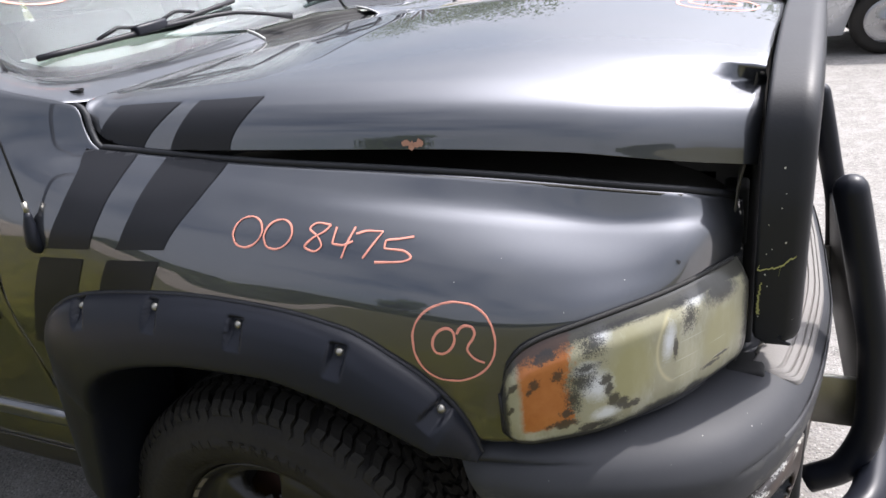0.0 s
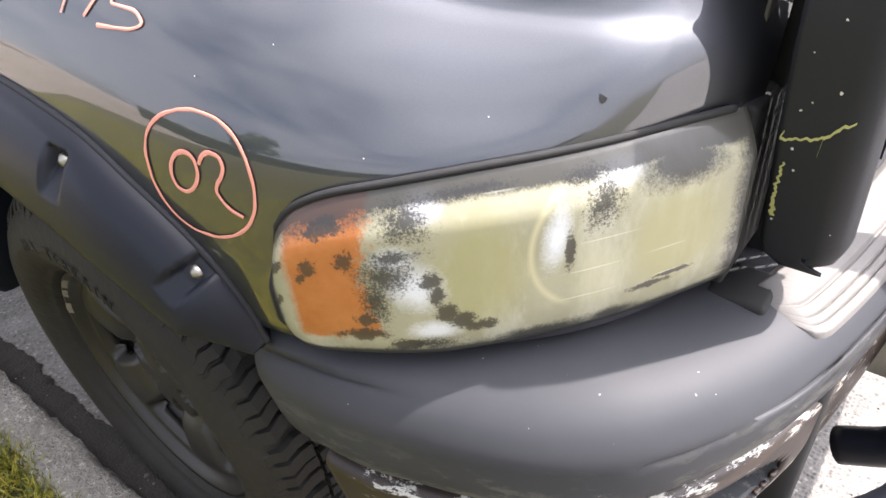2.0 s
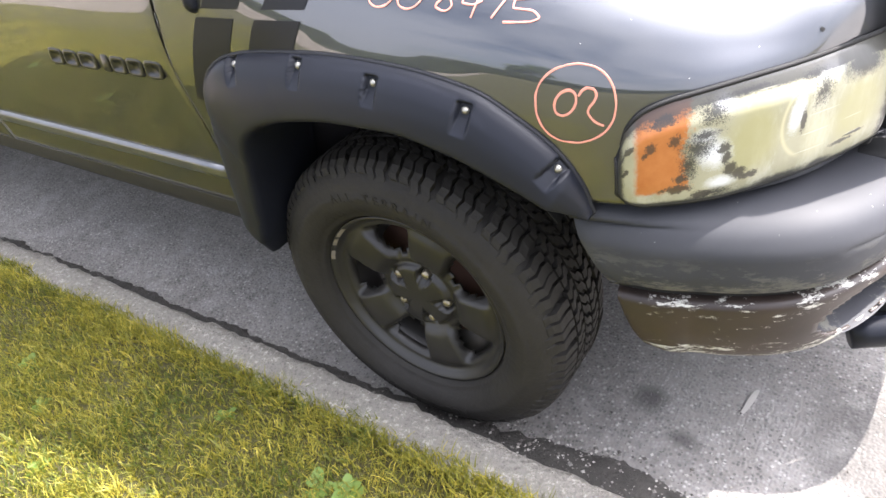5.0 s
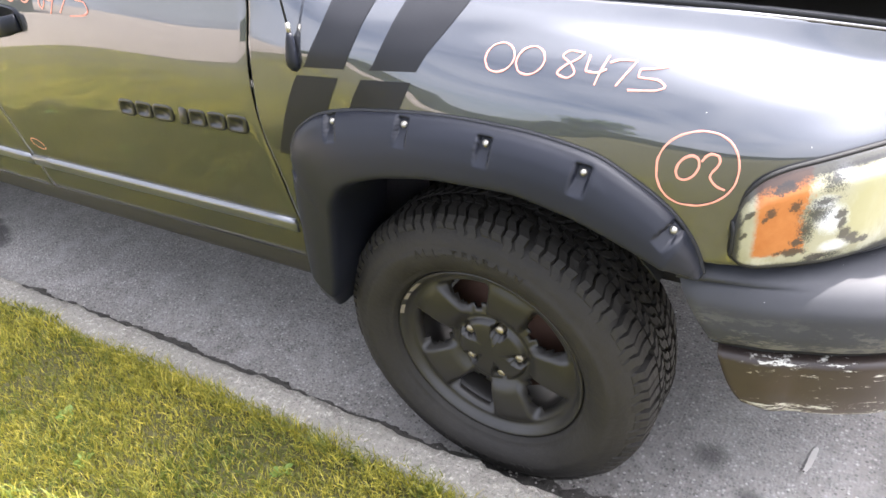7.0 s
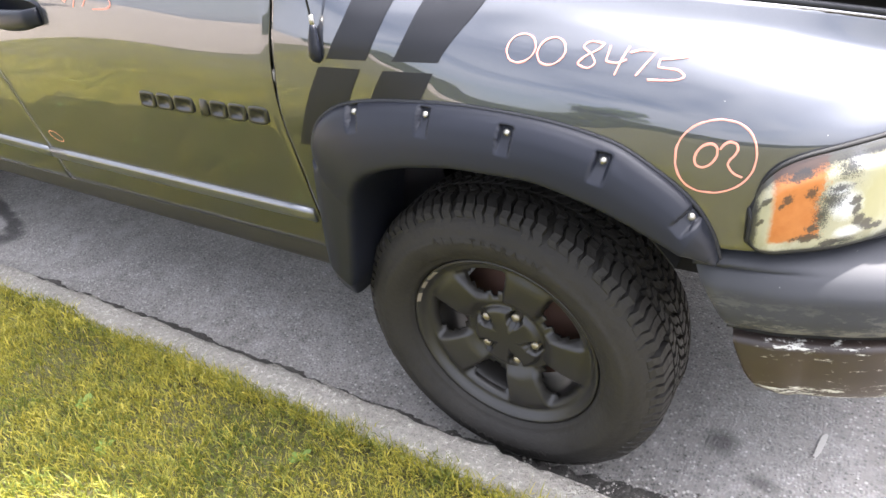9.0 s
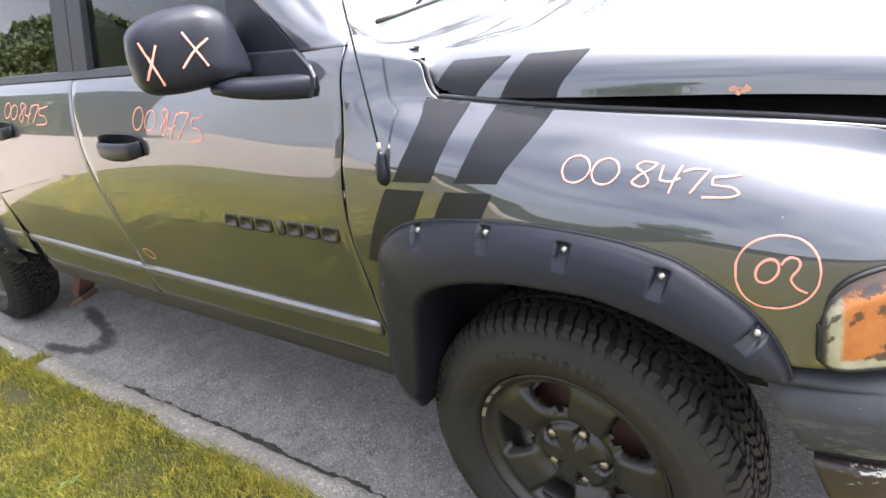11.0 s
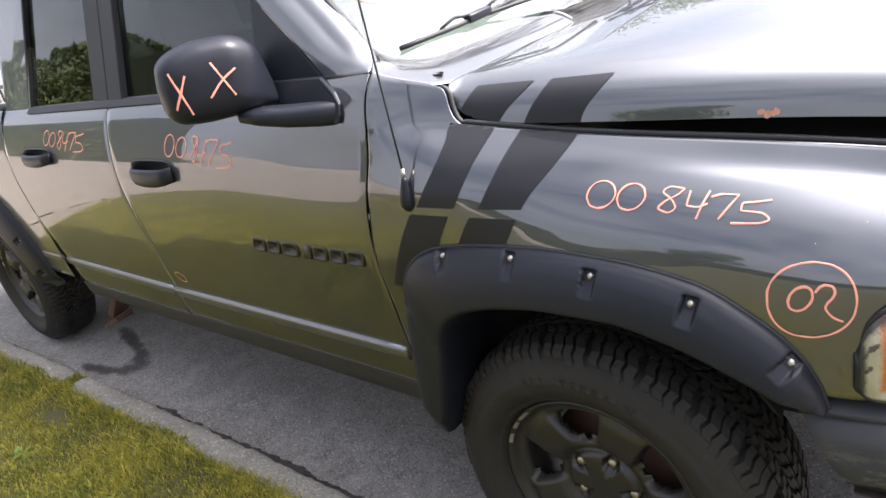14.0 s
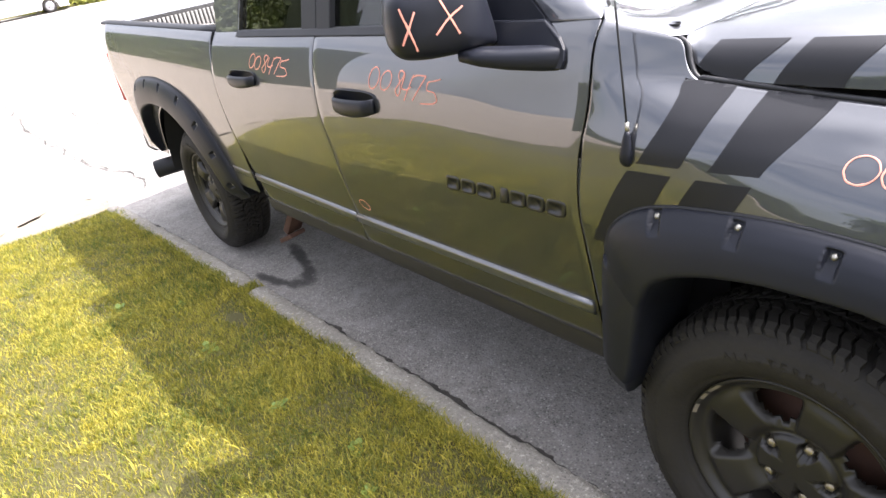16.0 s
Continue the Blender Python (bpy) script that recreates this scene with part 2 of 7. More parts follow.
    # sooty film along the upper and lower edges
    film = join(m.math("DIVIDE", m.math("SUBTRACT", m.math("ADD", v, m.math("MULTIPLY", u, 0.05)), 0.905), 0.05), blot(0.83, 0.86, 0.12, 0.14), blot(0.16, 0.96, 0.18, 0.14), m.math("DIVIDE", m.math("SUBTRACT", 0.07, v), 0.06), m.math("DIVIDE", m.math("SUBTRACT", u, 0.95), 0.06), m.math("DIVIDE", m.math("SUBTRACT", 0.022, u), 0.02), blot(0.55, 0.04, 0.16, 0.075), blot(0.70, 0.05, 0.07, 0.07))
    col = m.mix(soft(film, 0.0, 0.55, 0.92, 1.0, 1.2), col, (0.030, 0.030, 0.030))
    # long pale scratches
    w = m.node("ShaderNodeTexWave", Scale=1.9, Distortion=1.2, Detail=1.0)
    w.bands_direction = "Y"
    w.inputs["Detail Scale"].default_value = 0.6
    m.link(m.coords((0.7, 1.0, 1.0), "UV"), w.inputs["Vector"])
    sc = m.math("MULTIPLY", m.ramp(w.outputs["Fac"], [(0.992, (0, 0, 0)), (0.998, (1, 1, 1))]), m.ramp(m.noise(7, 2), [(0.5, (0, 0, 0)), (0.6, (1, 1, 1))]))
    sc = m.math("MULTIPLY", sc, m.ramp(u, [(0.32, (0, 0, 0)), (0.40, (1, 1, 1))]))
    col = m.mix(m.math("MULTIPLY", sc, 0.6), col, (0.75, 0.74, 0.62))
    r = m.math("ADD", m.math("MULTIPLY", m.noise(40, 4), 0.2), 0.26)
    m.bump(fine, 0.05, 0.001)
    return m.set(Base_Color=col, Roughness=r, Coat_Weight=0.3, Coat_Roughness=0.05, Specular_IOR_Level=0.35)


OIL_TRAIL = ((-3.16, 0.32), (-3.02, 0.28), (-2.88, 0.25), (-2.74, 0.21), (-2.67, 0.15), (-2.72, 0.08), (-2.84, 0.04), (-2.96, 0.02))


def asphalt_material():
    m = Nodes("asphalt")
    fine, broad = m.noise(260, 3, 0.6), m.noise(0.9, 6, 0.6)
    v = m.node("ShaderNodeTexVoronoi", Scale=115.0)
    m.link(m.coords(), v.inputs["Vector"])
    col = m.mix(broad, (0.165, 0.156, 0.146), (0.26, 0.243, 0.222))
    sv = m.node("ShaderNodeSeparateXYZ")
    m.link(v.outputs["Color"], sv.inputs[0])
    stone = m.ramp(sv.outputs["X"], [(0.0, (0.07, 0.068, 0.065)), (0.5, (0.18, 0.175, 0.168)), (0.85, (0.29, 0.28, 0.265)), (1.0, (0.46, 0.44, 0.41))])
    col = m.mix(m.math("MULTIPLY", m.ramp(v.outputs["Distance"], [(0.3, (1, 1, 1)), (0.6, (0, 0, 0))]), 0.85), col, stone)
    col = m.mix(m.math("MULTIPLY", m.ramp(m.noise(28, 5, 0.7), [(0.5, (0, 0, 0)), (0.75, (1, 1, 1))]), 0.5), col, (0.06, 0.058, 0.055))
    col = m.mix(m.math("MULTIPLY", m.ramp(m.noise(6.5, 8, 0.72), [(0.46, (0, 0, 0)), (0.64, (1, 1, 1))]), 0.42), col, (0.33, 0.32, 0.305))
    col = m.mix(m.math("MULTIPLY", m.ramp(m.noise(120, 3, 0.6), [(0.66, (0, 0, 0)), (0.70, (1, 1, 1))]), 0.8), col, (0.035, 0.034, 0.033))
    p = m.node("ShaderNodeSeparateXYZ")
    m.link(m.coords(), p.inputs[0])
    wob, wob2 = m.noise(3.2, 6, 0.7), m.noise(9.0, 6, 0.7)

    def blot(x, y, rx, ry, soft, deep, color):
        nonlocal col
        a = m.math("DIVIDE", m.math("SUBTRACT", p.outputs["X"], x), rx)
        b = m.math("DIVIDE", m.math("SUBTRACT", p.outputs["Y"], y), ry)
        d = m.math("SQRT", m.math("ADD", m.math("MULTIPLY", a, a), m.math("MULTIPLY", b, b)))
        d = m.math("ADD", d, m.math("MULTIPLY", m.math("SUBTRACT", wob, 0.5), 1.6))
        d = m.math("ADD", d, m.math("MULTIPLY", m.math("SUBTRACT", wob2, 0.5), 1.4))
        col = m.mix(m.math("MULTIPLY", m.ramp(d, [(1.0 - soft, (1, 1, 1)), (1.0, (0, 0, 0))]), deep), col, color)
    oil = (0.035, 0.033, 0.031)
    # damp and oily patches, and pale dust
    blot(1.00, 0.36, 0.20, 0.28, 0.6, 0.75, (0.06, 0.057, 0.053))
    blot(0.49, 0.31, 0.055, 0.05, 0.7, 0.9, oil)
    blot(0.60, 0.22, 0.05, 0.03, 0.8, 0.6, oil)
    for (x, y), (x2, y2) in zip(OIL_TRAIL, OIL_TRAIL[1:] + OIL_TRAIL[-1:]):
        blot(x, y, 0.10, 0.040, 0.6, 0.85, oil)
        blot((x + x2) / 2, (y + y2) / 2, 0.10, 0.036, 0.6, 0.85, oil)
    blot(0.55, 0.42, 0.30, 0.22, 0.9, 0.35, (0.32, 0.31, 0.29))
    stain = m.ramp(m.noise(2.3, 5, 0.65), [(0.60, (0, 0, 0)), (0.72, (1, 1, 1))])
    col = m.mix(m.math("MULTIPLY", stain, 0.35), col, (0.07, 0.066, 0.062))
    h = m.math("ADD", m.math("MULTIPLY", v.outputs["Distance"], -0.9), m.math("MULTIPLY", fine, 0.6))
    m.bump(h, 0.6, 0.005)
    return m.set(Base_Color=col, Roughness=0.85)


def concrete_material(name, a, b, scale=60):
    m = Nodes(name)
    fine, broad = m.noise(scale * 4, 4), m.noise(3.5, 7, 0.65)
    v = m.node("ShaderNodeTexVoronoi", Scale=float(scale) * 1.6)
    m.link(m.coords(), v.inputs["Vector"])
    col = m.mix(broad, a, b)
    pit = m.ramp(v.outputs["Distance"], [(0.08, (1, 1, 1)), (0.25, (0, 0, 0))])
    col = m.mix(m.math("MULTIPLY", pit, 0.35), col, tuple(c * 0.45 for c in a))
    moss = m.ramp(m.noise(8, 6, 0.7), [(0.6, (0, 0, 0)), (0.75, (1, 1, 1))])
    col = m.mix(m.math("MULTIPLY", moss, 0.45), col, (0.13, 0.12, 0.09))
    grit = m.noise(scale * 0.9, 6, 0.8)
    col = m.mix(m.math("MULTIPLY", m.ramp(grit, [(0.55, (0, 0, 0)), (0.60, (1, 1, 1))]), 0.75), col, tuple(min(1.0, c * 1.55) for c in b))
    col = m.mix(m.math("MULTIPLY", m.ramp(grit, [(0.36, (1, 1, 1)), (0.43, (0, 0, 0))]), 0.6), col, tuple(c * 0.4 for c in a))
    stain = m.ramp(m.noise(1.3, 8, 0.75), [(0.42, (0, 0, 0)), (0.62, (1, 1, 1))])
    col = m.mix(m.math("MULTIPLY", stain, 0.3), col, tuple(c * 0.6 for c in a))
    m.bump(m.math("ADD", m.math("ADD", fine, grit), m.math("MULTIPLY", v.outputs["Distance"], 0.8)), 1.0, 0.012)
    return m.set(Base_Color=col, Roughness=0.88)


def soil_material():
    m = Nodes("turf_soil")
    broad, fine = m.noise(2.2, 6), m.noise(70, 5, 0.7)
    col = m.mix(broad, (0.042, 0.044, 0.010), (0.090, 0.078, 0.022))
    col = m.mix(m.ramp(fine, [(0.5, (0, 0, 0)), (0.75, (1, 1, 1))]), col, (0.075, 0.065, 0.03))
    m.bump(fine, 0.8, 0.02)
    return m.set(Base_Color=col, Roughness=0.95)


def leaf_material(name, a, b, c, big=1.5, trans=0.25):
    m = Nodes(name)
    g = m.node("ShaderNodeNewGeometry")
    col = m.ramp(g.outputs["Random Per Island"], [(0.0, a), (0.55, b), (1.0, c)])
    col = m.mix(0.32, col, m.mix(m.ramp(m.noise(big, 6, 0.65), [(0.36, (0, 0, 0)), (0.66, (1, 1, 1))]), a, c))
    m.set(Base_Color=col, Roughness=0.55)
    m.bsdf.inputs["Subsurface Weight"].default_value = 0.0
    t = m.node("ShaderNodeBsdfTranslucent")
    m.link(col, t.inputs["Color"])
    mx = m.node("ShaderNodeMixShader", Fac=trans)
    out = m.nt.nodes["Material Output"]
    m.link(m.bsdf.outputs[0], mx.inputs[1])
    m.link(t.outputs[0], mx.inputs[2])
    m.link(mx.outputs[0], out.inputs["Surface"])
    return m.mat


def glass_material(name, tint, rough=0.0):
    m = Nodes(name)
    return m.set(Base_Color=tint, Roughness=rough, Transmission_Weight=1.0, IOR=1.45)


PAINT = paint_material()
BUMPER = plastic_scuffed()
VALANCE = scraped_valance()
LENS = lens_material()
ASPHALT = asphalt_material()
KERB = concrete_material("kerb_concrete", (0.27, 0.250, 0.215), (0.43, 0.405, 0.355))
SOIL = soil_material()
SIDE_ROAD = concrete_material("pale_side_road", (0.22, 0.185, 0.15), (0.31, 0.265, 0.215), 40)
BLACK_PLASTIC = simple("satin_black_plastic", (0.0105, 0.0120, 0.0175), 0.38, grain=400, bump=0.05, Specular_IOR_Level=0.26)
MATT_BLACK = simple("matt_black_paint", (0.02, 0.021, 0.024), 0.5, grain=200, bump=0.1, Specular_IOR_Level=0.28)
STRIPE = simple("matt_stripe_vinyl", (0.013, 0.0138, 0.017), 0.48, grain=200, bump=0.02, Specular_IOR_Level=0.3)
RUBBER = simple("tyre_rubber", (0.022, 0.020, 0.0175), 0.66, grain=70, vary=0.55, bump=0.5, dist=0.004, big=14.0, Specular_IOR_Level=0.28)
RIM_BLACK = simple("rim_black_paint", (0.021, 0.0195, 0.0175), 0.38, grain=60, vary=0.4, bump=0.08, Specular_IOR_Level=0.5)
WORN = simple("scraped_rim", (0.24, 0.21, 0.17), 0.6, 0.2, grain=90, vary=0.4)
LUG = simple("worn_lug_nut", (0.33, 0.29, 0.22), 0.38, 0.85, grain=150, vary=0.35, bump=0.1)
RUST = simple("rusty_steel", (0.09, 0.045, 0.03), 0.8, 0.2, grain=50, vary=0.5, bump=0.4)
STEEL = simple("zinc_steel", (0.40, 0.385, 0.34), 0.4, 0.9, grain=200, bump=0.1)
CHROME = simple("trim_metal", (0.42, 0.42, 0.43), 0.28, 0.8, grain=200, bump=0.03)
CHALK = simple("pink_paint_marker", (0.80, 0.33, 0.25), 0.6, grain=160, vary=0.2, bump=0.1)
# near-black for black parts, and in place of shade in gaps and hollows
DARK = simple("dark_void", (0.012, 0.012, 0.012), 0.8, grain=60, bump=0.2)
# lighter tone picked to lift the wing's reflection of the bonnet gap
BAY_GREY = simple("bay_grey", (0.075, 0.068, 0.056), 0.7, grain=60, bump=0.2)
PAD = simple("step_pad_rubber", (0.155, 0.147, 0.138), 0.75, grain=220, bump=0.2)
GLASS_DARK = glass_material("tinted_glass", (0.10, 0.12, 0.11))
GLASS_CLEAR = glass_material("windscreen_glass", (0.75, 0.86, 0.82))
DASH = simple("pale_dashboard", (0.055, 0.058, 0.055), 0.7)
INTERIOR = simple("grey_cabin_trim", (0.16, 0.16, 0.155), 0.7)

# ---- mesh helpers ----


def link_mesh(name, bm, mat, parent=None, label="", smooth=True, thick=0.0, bevel=0.0):
    me = bpy.data.meshes.new(name)
    bmesh.ops.recalc_face_normals(bm, faces=bm.faces)
    if smooth:
        for f in bm.faces:
            f.smooth = True
    bm.to_mesh(me)
    bm.free()
    for m in (mat if isinstance(mat, (list, tuple)) else [mat]):
        me.materials.append(m)
    ob = new(name, me)
    if thick:
        s = ob.modifiers.new("thickness", "SOLIDIFY")
        s.thickness, s.offset = thick, 0.0
        if smooth:
            e = ob.modifiers.new("crisp_rim", "WEIGHTED_NORMAL")
            e.mode, e.weight = "FACE_AREA", 100
    if bevel:
        b = ob.modifiers.new("edge", "BEVEL")
        b.width, b.segments, b.limit_method = bevel, 2, "ANGLE"
    if parent is not None:
        ob.parent = parent
        ob.matrix_parent_inverse = parent.matrix_world.inverted()
    return tagged(ob, label)


def mesh_of(name, bm, mat):
    me = bpy.data.meshes.new(name)
    bmesh.ops.recalc_face_normals(bm, faces=bm.faces)
    for f in bm.faces:
        f.smooth = True
    bm.to_mesh(me)
    bm.free()
    me.materials.append(mat)
    return me


def part(name, bm, mat, parent, label="", **kw):
    return link_mesh(name, bm, mat, parent, label, **kw)


def thing(name, at, label, category, group="", kind=""):
    ob = new(name)
    ob.location = at
    ob.matrix_world = Matrix.Translation(at)
    return tagged(ob, label, category, group, kind)


def grid(fn, us, vs, bm=None):
    bm = bm or bmesh.new()
    rows = [[bm.verts.new(fn(u, v)) for v in vs] for u in us]
    for a, b in zip(rows, rows[1:]):
        for i in range(len(vs) - 1):
            bm.faces.new((a[i], a[i + 1], b[i + 1], b[i]))
    return bm


def box(bm, x0, x1, y0, y1, z0, z1, m=None):
    vs = [bm.verts.new((x, y, z)) for x in (x0, x1) for y in (y0, y1) for z in (z0, z1)]
    if m is not None:
        for v in vs:
            v.co = m @ v.co
    for q in ((0, 1, 3, 2), (4, 6, 7, 5), (0, 4, 5, 1), (2, 3, 7, 6), (0, 2, 6, 4), (1, 5, 7, 3)):
        bm.faces.new([vs[i] for i in q])
    return bm


def rounded(bm, x0, x1, y0, y1, z0, z1, r=0.01, seg=3, m=None):
    t = bmesh.new()
    box(t, x0, x1, y0, y1, z0, z1)
    bmesh.ops.bevel(t, geom=t.edges[:], offset=r, segments=seg, affect="EDGES", profile=0.5)
    pour(t, bm, m)
    return bm


def pour(src, dst, m=None):
    """Adds the mesh src to dst."""
    mp = {}
    for v in src.verts:
        mp[v] = dst.verts.new(m @ v.co if m is not None else v.co)
    for f in src.faces:
        dst.faces.new([mp[v] for v in f.verts])
    src.free()


def lathe(profile, n=48, bm=None, axis="y", centre=(0, 0, 0)):
    """Turns (radius, along) pairs round an axis along y."""
    bm = bm or bmesh.new()
    rings = []
    for k in range(n):
        a = 2 * math.pi * k / n
        rings.append([bm.verts.new((centre[0] + r * math.cos(a), centre[1] + h, centre[2] + r * math.sin(a))) for r, h in profile])
    for k in range(n):
        a, b = rings[k], rings[(k + 1) % n]
        for i in range(len(profile) - 1):
            bm.faces.new((a[i], a[i + 1], b[i + 1], b[i]))
    return bm


def tube(points, radius, n=12, bm=None, caps=True):
    """A round tube along a smooth line of points; radius may vary point by point."""
    bm = bm or bmesh.new()
    pts = [Vector(p) for p in points]
    rad = radius if isinstance(radius, (list, tuple)) else [radius] * len(pts)
    rings, side = [], None
    for i, p in enumerate(pts):
        d = (pts[min(i + 1, len(pts) - 1)] - pts[max(i - 1, 0)]).normalized()
        side = (side - d * side.dot(d)).normalized() if side is not None else d.orthogonal().normalized()
        up = d.cross(side)
        rings.append([bm.verts.new(p + (side * math.cos(2 * math.pi * k / n) + up * math.sin(2 * math.pi * k / n)) * rad[i]) for k in range(n)])
    for a, b in zip(rings, rings[1:]):
        for k in range(n):
            bm.faces.new((a[k], a[(k + 1) % n], b[(k + 1) % n], b[k]))
    if caps:
        bm.faces.new(rings[0][::-1])
        bm.faces.new(rings[-1])
    return bm


def hermite(xs, ys, x):
    """Smooth interpolation through the points, with no overshoot to speak of."""
    if x <= xs[0]:
        return ys[0] + (ys[1] - ys[0]) / (xs[1] - xs[0]) * (x - xs[0])
    if x >= xs[-1]:
        return ys[-1] + (ys[-1] - ys[-2]) / (xs[-1] - xs[-2]) * (x - xs[-1])
    i = max(k for k in range(len(xs) - 1) if xs[k] <= x)
    h = xs[i + 1] - xs[i]

    def slope(k):
        if k == 0:
            return (ys[1] - ys[0]) / (xs[1] - xs[0])
        if k == len(xs) - 1:
            return (ys[-1] - ys[-2]) / (xs[-1] - xs[-2])
        a, b = (ys[k] - ys[k - 1]) / (xs[k] - xs[k - 1]), (ys[k + 1] - ys[k]) / (xs[k + 1] - xs[k])
        return 0.0 if a * b <= 0 else 2 * a * b / (a + b)
    t = (x - xs[i]) / h
    m0, m1 = slope(i) * h, slope(i + 1) * h
    return (2 * t**3 - 3 * t**2 + 1) * ys[i] + (t**3 - 2 * t**2 + t) * m0 + (-2 * t**3 + 3 * t**2) * ys[i + 1] + (t**3 - t**2) * m1


def line(points, n):
    """n points along a smooth line through the given ones."""
    p = [Vector(q) for q in points]
    d = [0.0]
    for a, b in zip(p, p[1:]):
        d.append(d[-1] + (b - a).length)
    return [Vector([hermite(d, [q[k] for q in p], d[-1] * i / (n - 1)) for k in range(len(p[0]))]) for i in range(n)]


def span(a, b, n):
    return [a + (b - a) * i / (n - 1) for i in range(n)]


YC = 1.0  # the truck's middle


def mirrored(bm):
    """The same shape on the other flank."""
    out = bm.copy()
    for v in out.verts:
        v.co.y = 2 * YC - v.co.y
    return out


# ---- the ground ----
def kerb_top(x):
    return hermite((-9.0, -5.6, -3.0, -1.2, 0.0, 3.0), (0.01, 0.015, 0.06, 0.105, 0.12, 0.12), x)


def kerb_line(x):
    """The kerb's road edge."""
    return hermite((-8.0, -5.4, -3.7, -2.0, 0.0, 3.0), (-0.32, -0.17, -0.09, -0.06, -0.045, -0.03), x)


def rise(x):
    """The streets climb a little far behind the truck."""
    return max(0.0, min(45.0, -x - 8.0)) * 0.042


def build_ground():
    bm = bmesh.new()
    xs = [-300, -120, -60, -53, -30, -15] + span(-9, 4, 66) + [8, 15, 30, 60, 120, 300]
    ys = span(-0.25, 3.0, 30) + [4, 6, 9, 14, 25, 60, 140, 300]

    def road(x, y):
        crown = 0.0 if y < 0.6 else min(0.05, (y - 0.6) * 0.012)
        return (x, y, rise(x) + crown + (0.004 * noise.noise((x * 1.5, y * 1.5, 0)) if y < 4 and -10 < x < 5 else 0.0) - (0.012 if y < 0.12 else 0.0))
    grid(road, xs, ys, bm)
    road_ob = tagged(link_mesh("road", bm, ASPHALT), "worn grey asphalt street with stains and cracks", "road", kind="structure")
    bm = bmesh.new()

    def lawn(x, y):
        z = kerb_top(max(-9, min(3, x))) - 0.012 + 0.02 * noise.noise((x * 1.1, y * 1.1, 3)) + 0.02 * min(1, max(0, (-0.2 - y)))
        z -= 0.035 if y > -0.112 else 0.0
        return (x, y + (kerb_line(max(-8, min(3, x))) if y > -1.2 else 0), z)
    grid(lawn, span(-5.45, 4, 70) + [6, 9, 14, 30], [-40, -12, -8, -5, -3.6, -2.6] + span(-2.2, -0.122, 20) + [-0.108, -0.06], bm)
    tagged(link_mesh("ground", bm, SOIL), "mown lawn strip beside the kerb", "lawn", kind="structure")
    # side road behind the truck, and far verges
    bm = bmesh.new()
    grid(lambda x, y: (x, y, rise(x) - 0.006), [-300, -60, -53, -30, -15, -8, -5.4], [-300, -60, -20, -8, -3, -0.24], bm)
    tagged(link_mesh("side_road", bm, SIDE_ROAD), "sunlit pale asphalt of the side road", "road", kind="structure")
    return road_ob


build_ground()

truck = thing("pickup_truck", (-1.8, YC, 0), "dark grey metallic four-door pickup truck parked beside the kerb", "pickup truck")

# ---- the truck's surfaces ----
DOOR_Z = (0.50, 0.53, 0.60, 0.68, 0.78, 0.92, 1.00, 1.05, 1.085, 1.12, 1.16, 1.25, 1.31, 1.34)
DOOR_Y = (0.075, 0.052, 0.0415, 0.031, 0.017, -0.001, -0.0090, -0.0125, -0.0128, -0.0106, -0.0050, 0.0155, 0.043, 0.066)


def spline(xs, ys):
    """A natural cubic spline through the points, as a function."""
    n = len(xs)
    a, b = np.zeros((n, n)), np.zeros(n)
    a[0, 0] = a[-1, -1] = 1.0
    h = np.diff(xs)
    for i in range(1, n - 1):
        a[i, i - 1], a[i, i], a[i, i + 1] = h[i - 1], 2 * (h[i - 1] + h[i]), h[i]
        b[i] = 6 * ((ys[i + 1] - ys[i]) / h[i] - (ys[i] - ys[i - 1]) / h[i - 1])
    m = np.linalg.solve(a, b)

    def at(x):
        i = int(min(max(np.searchsorted(xs, x) - 1, 0), n - 2))
        u, v, w = xs[i + 1] - x, x - xs[i], h[i]
        return float((m[i] * u**3 + m[i + 1] * v**3) / (6 * w) + (ys[i] / w - m[i] * w / 6) * u + (ys[i + 1] / w - m[i + 1] * w / 6) * v)
    return at


DOOR_CURVE = spline(DOOR_Z[1:], DOOR_Y[1:])


def flank(z):
    """How far the doors' skin stands in from the truck's widest line."""
    return DOOR_CURVE(z) if z > DOOR_Z[1] else hermite(DOOR_Z[:2], DOOR_Y[:2], z)


def side(x, z):
    """The flank's y at a height, from door to tail; towards the wing its swell sinks."""
    k = min(1.0, max(0.0, (x + 1.15) / 0.65))
    a, b = min(1.0, max(0.0, (z - 0.80) / 0.22)), min(1.0, max(0.0, (1.31 - z) / 0.16))
    y = flank(z + 0.05 * k * k * (3 - 2 * k) * a * a * (3 - 2 * a) * b * b * (3 - 2 * b))
    if x < -2.62:
        y += 0.02 * min(1, (-2.62 - x) / 1.2) * max(0, min(1, (z - 0.9) / 0.4)) + max(0, -4.5 - x) ** 2 * 0.6
    return y


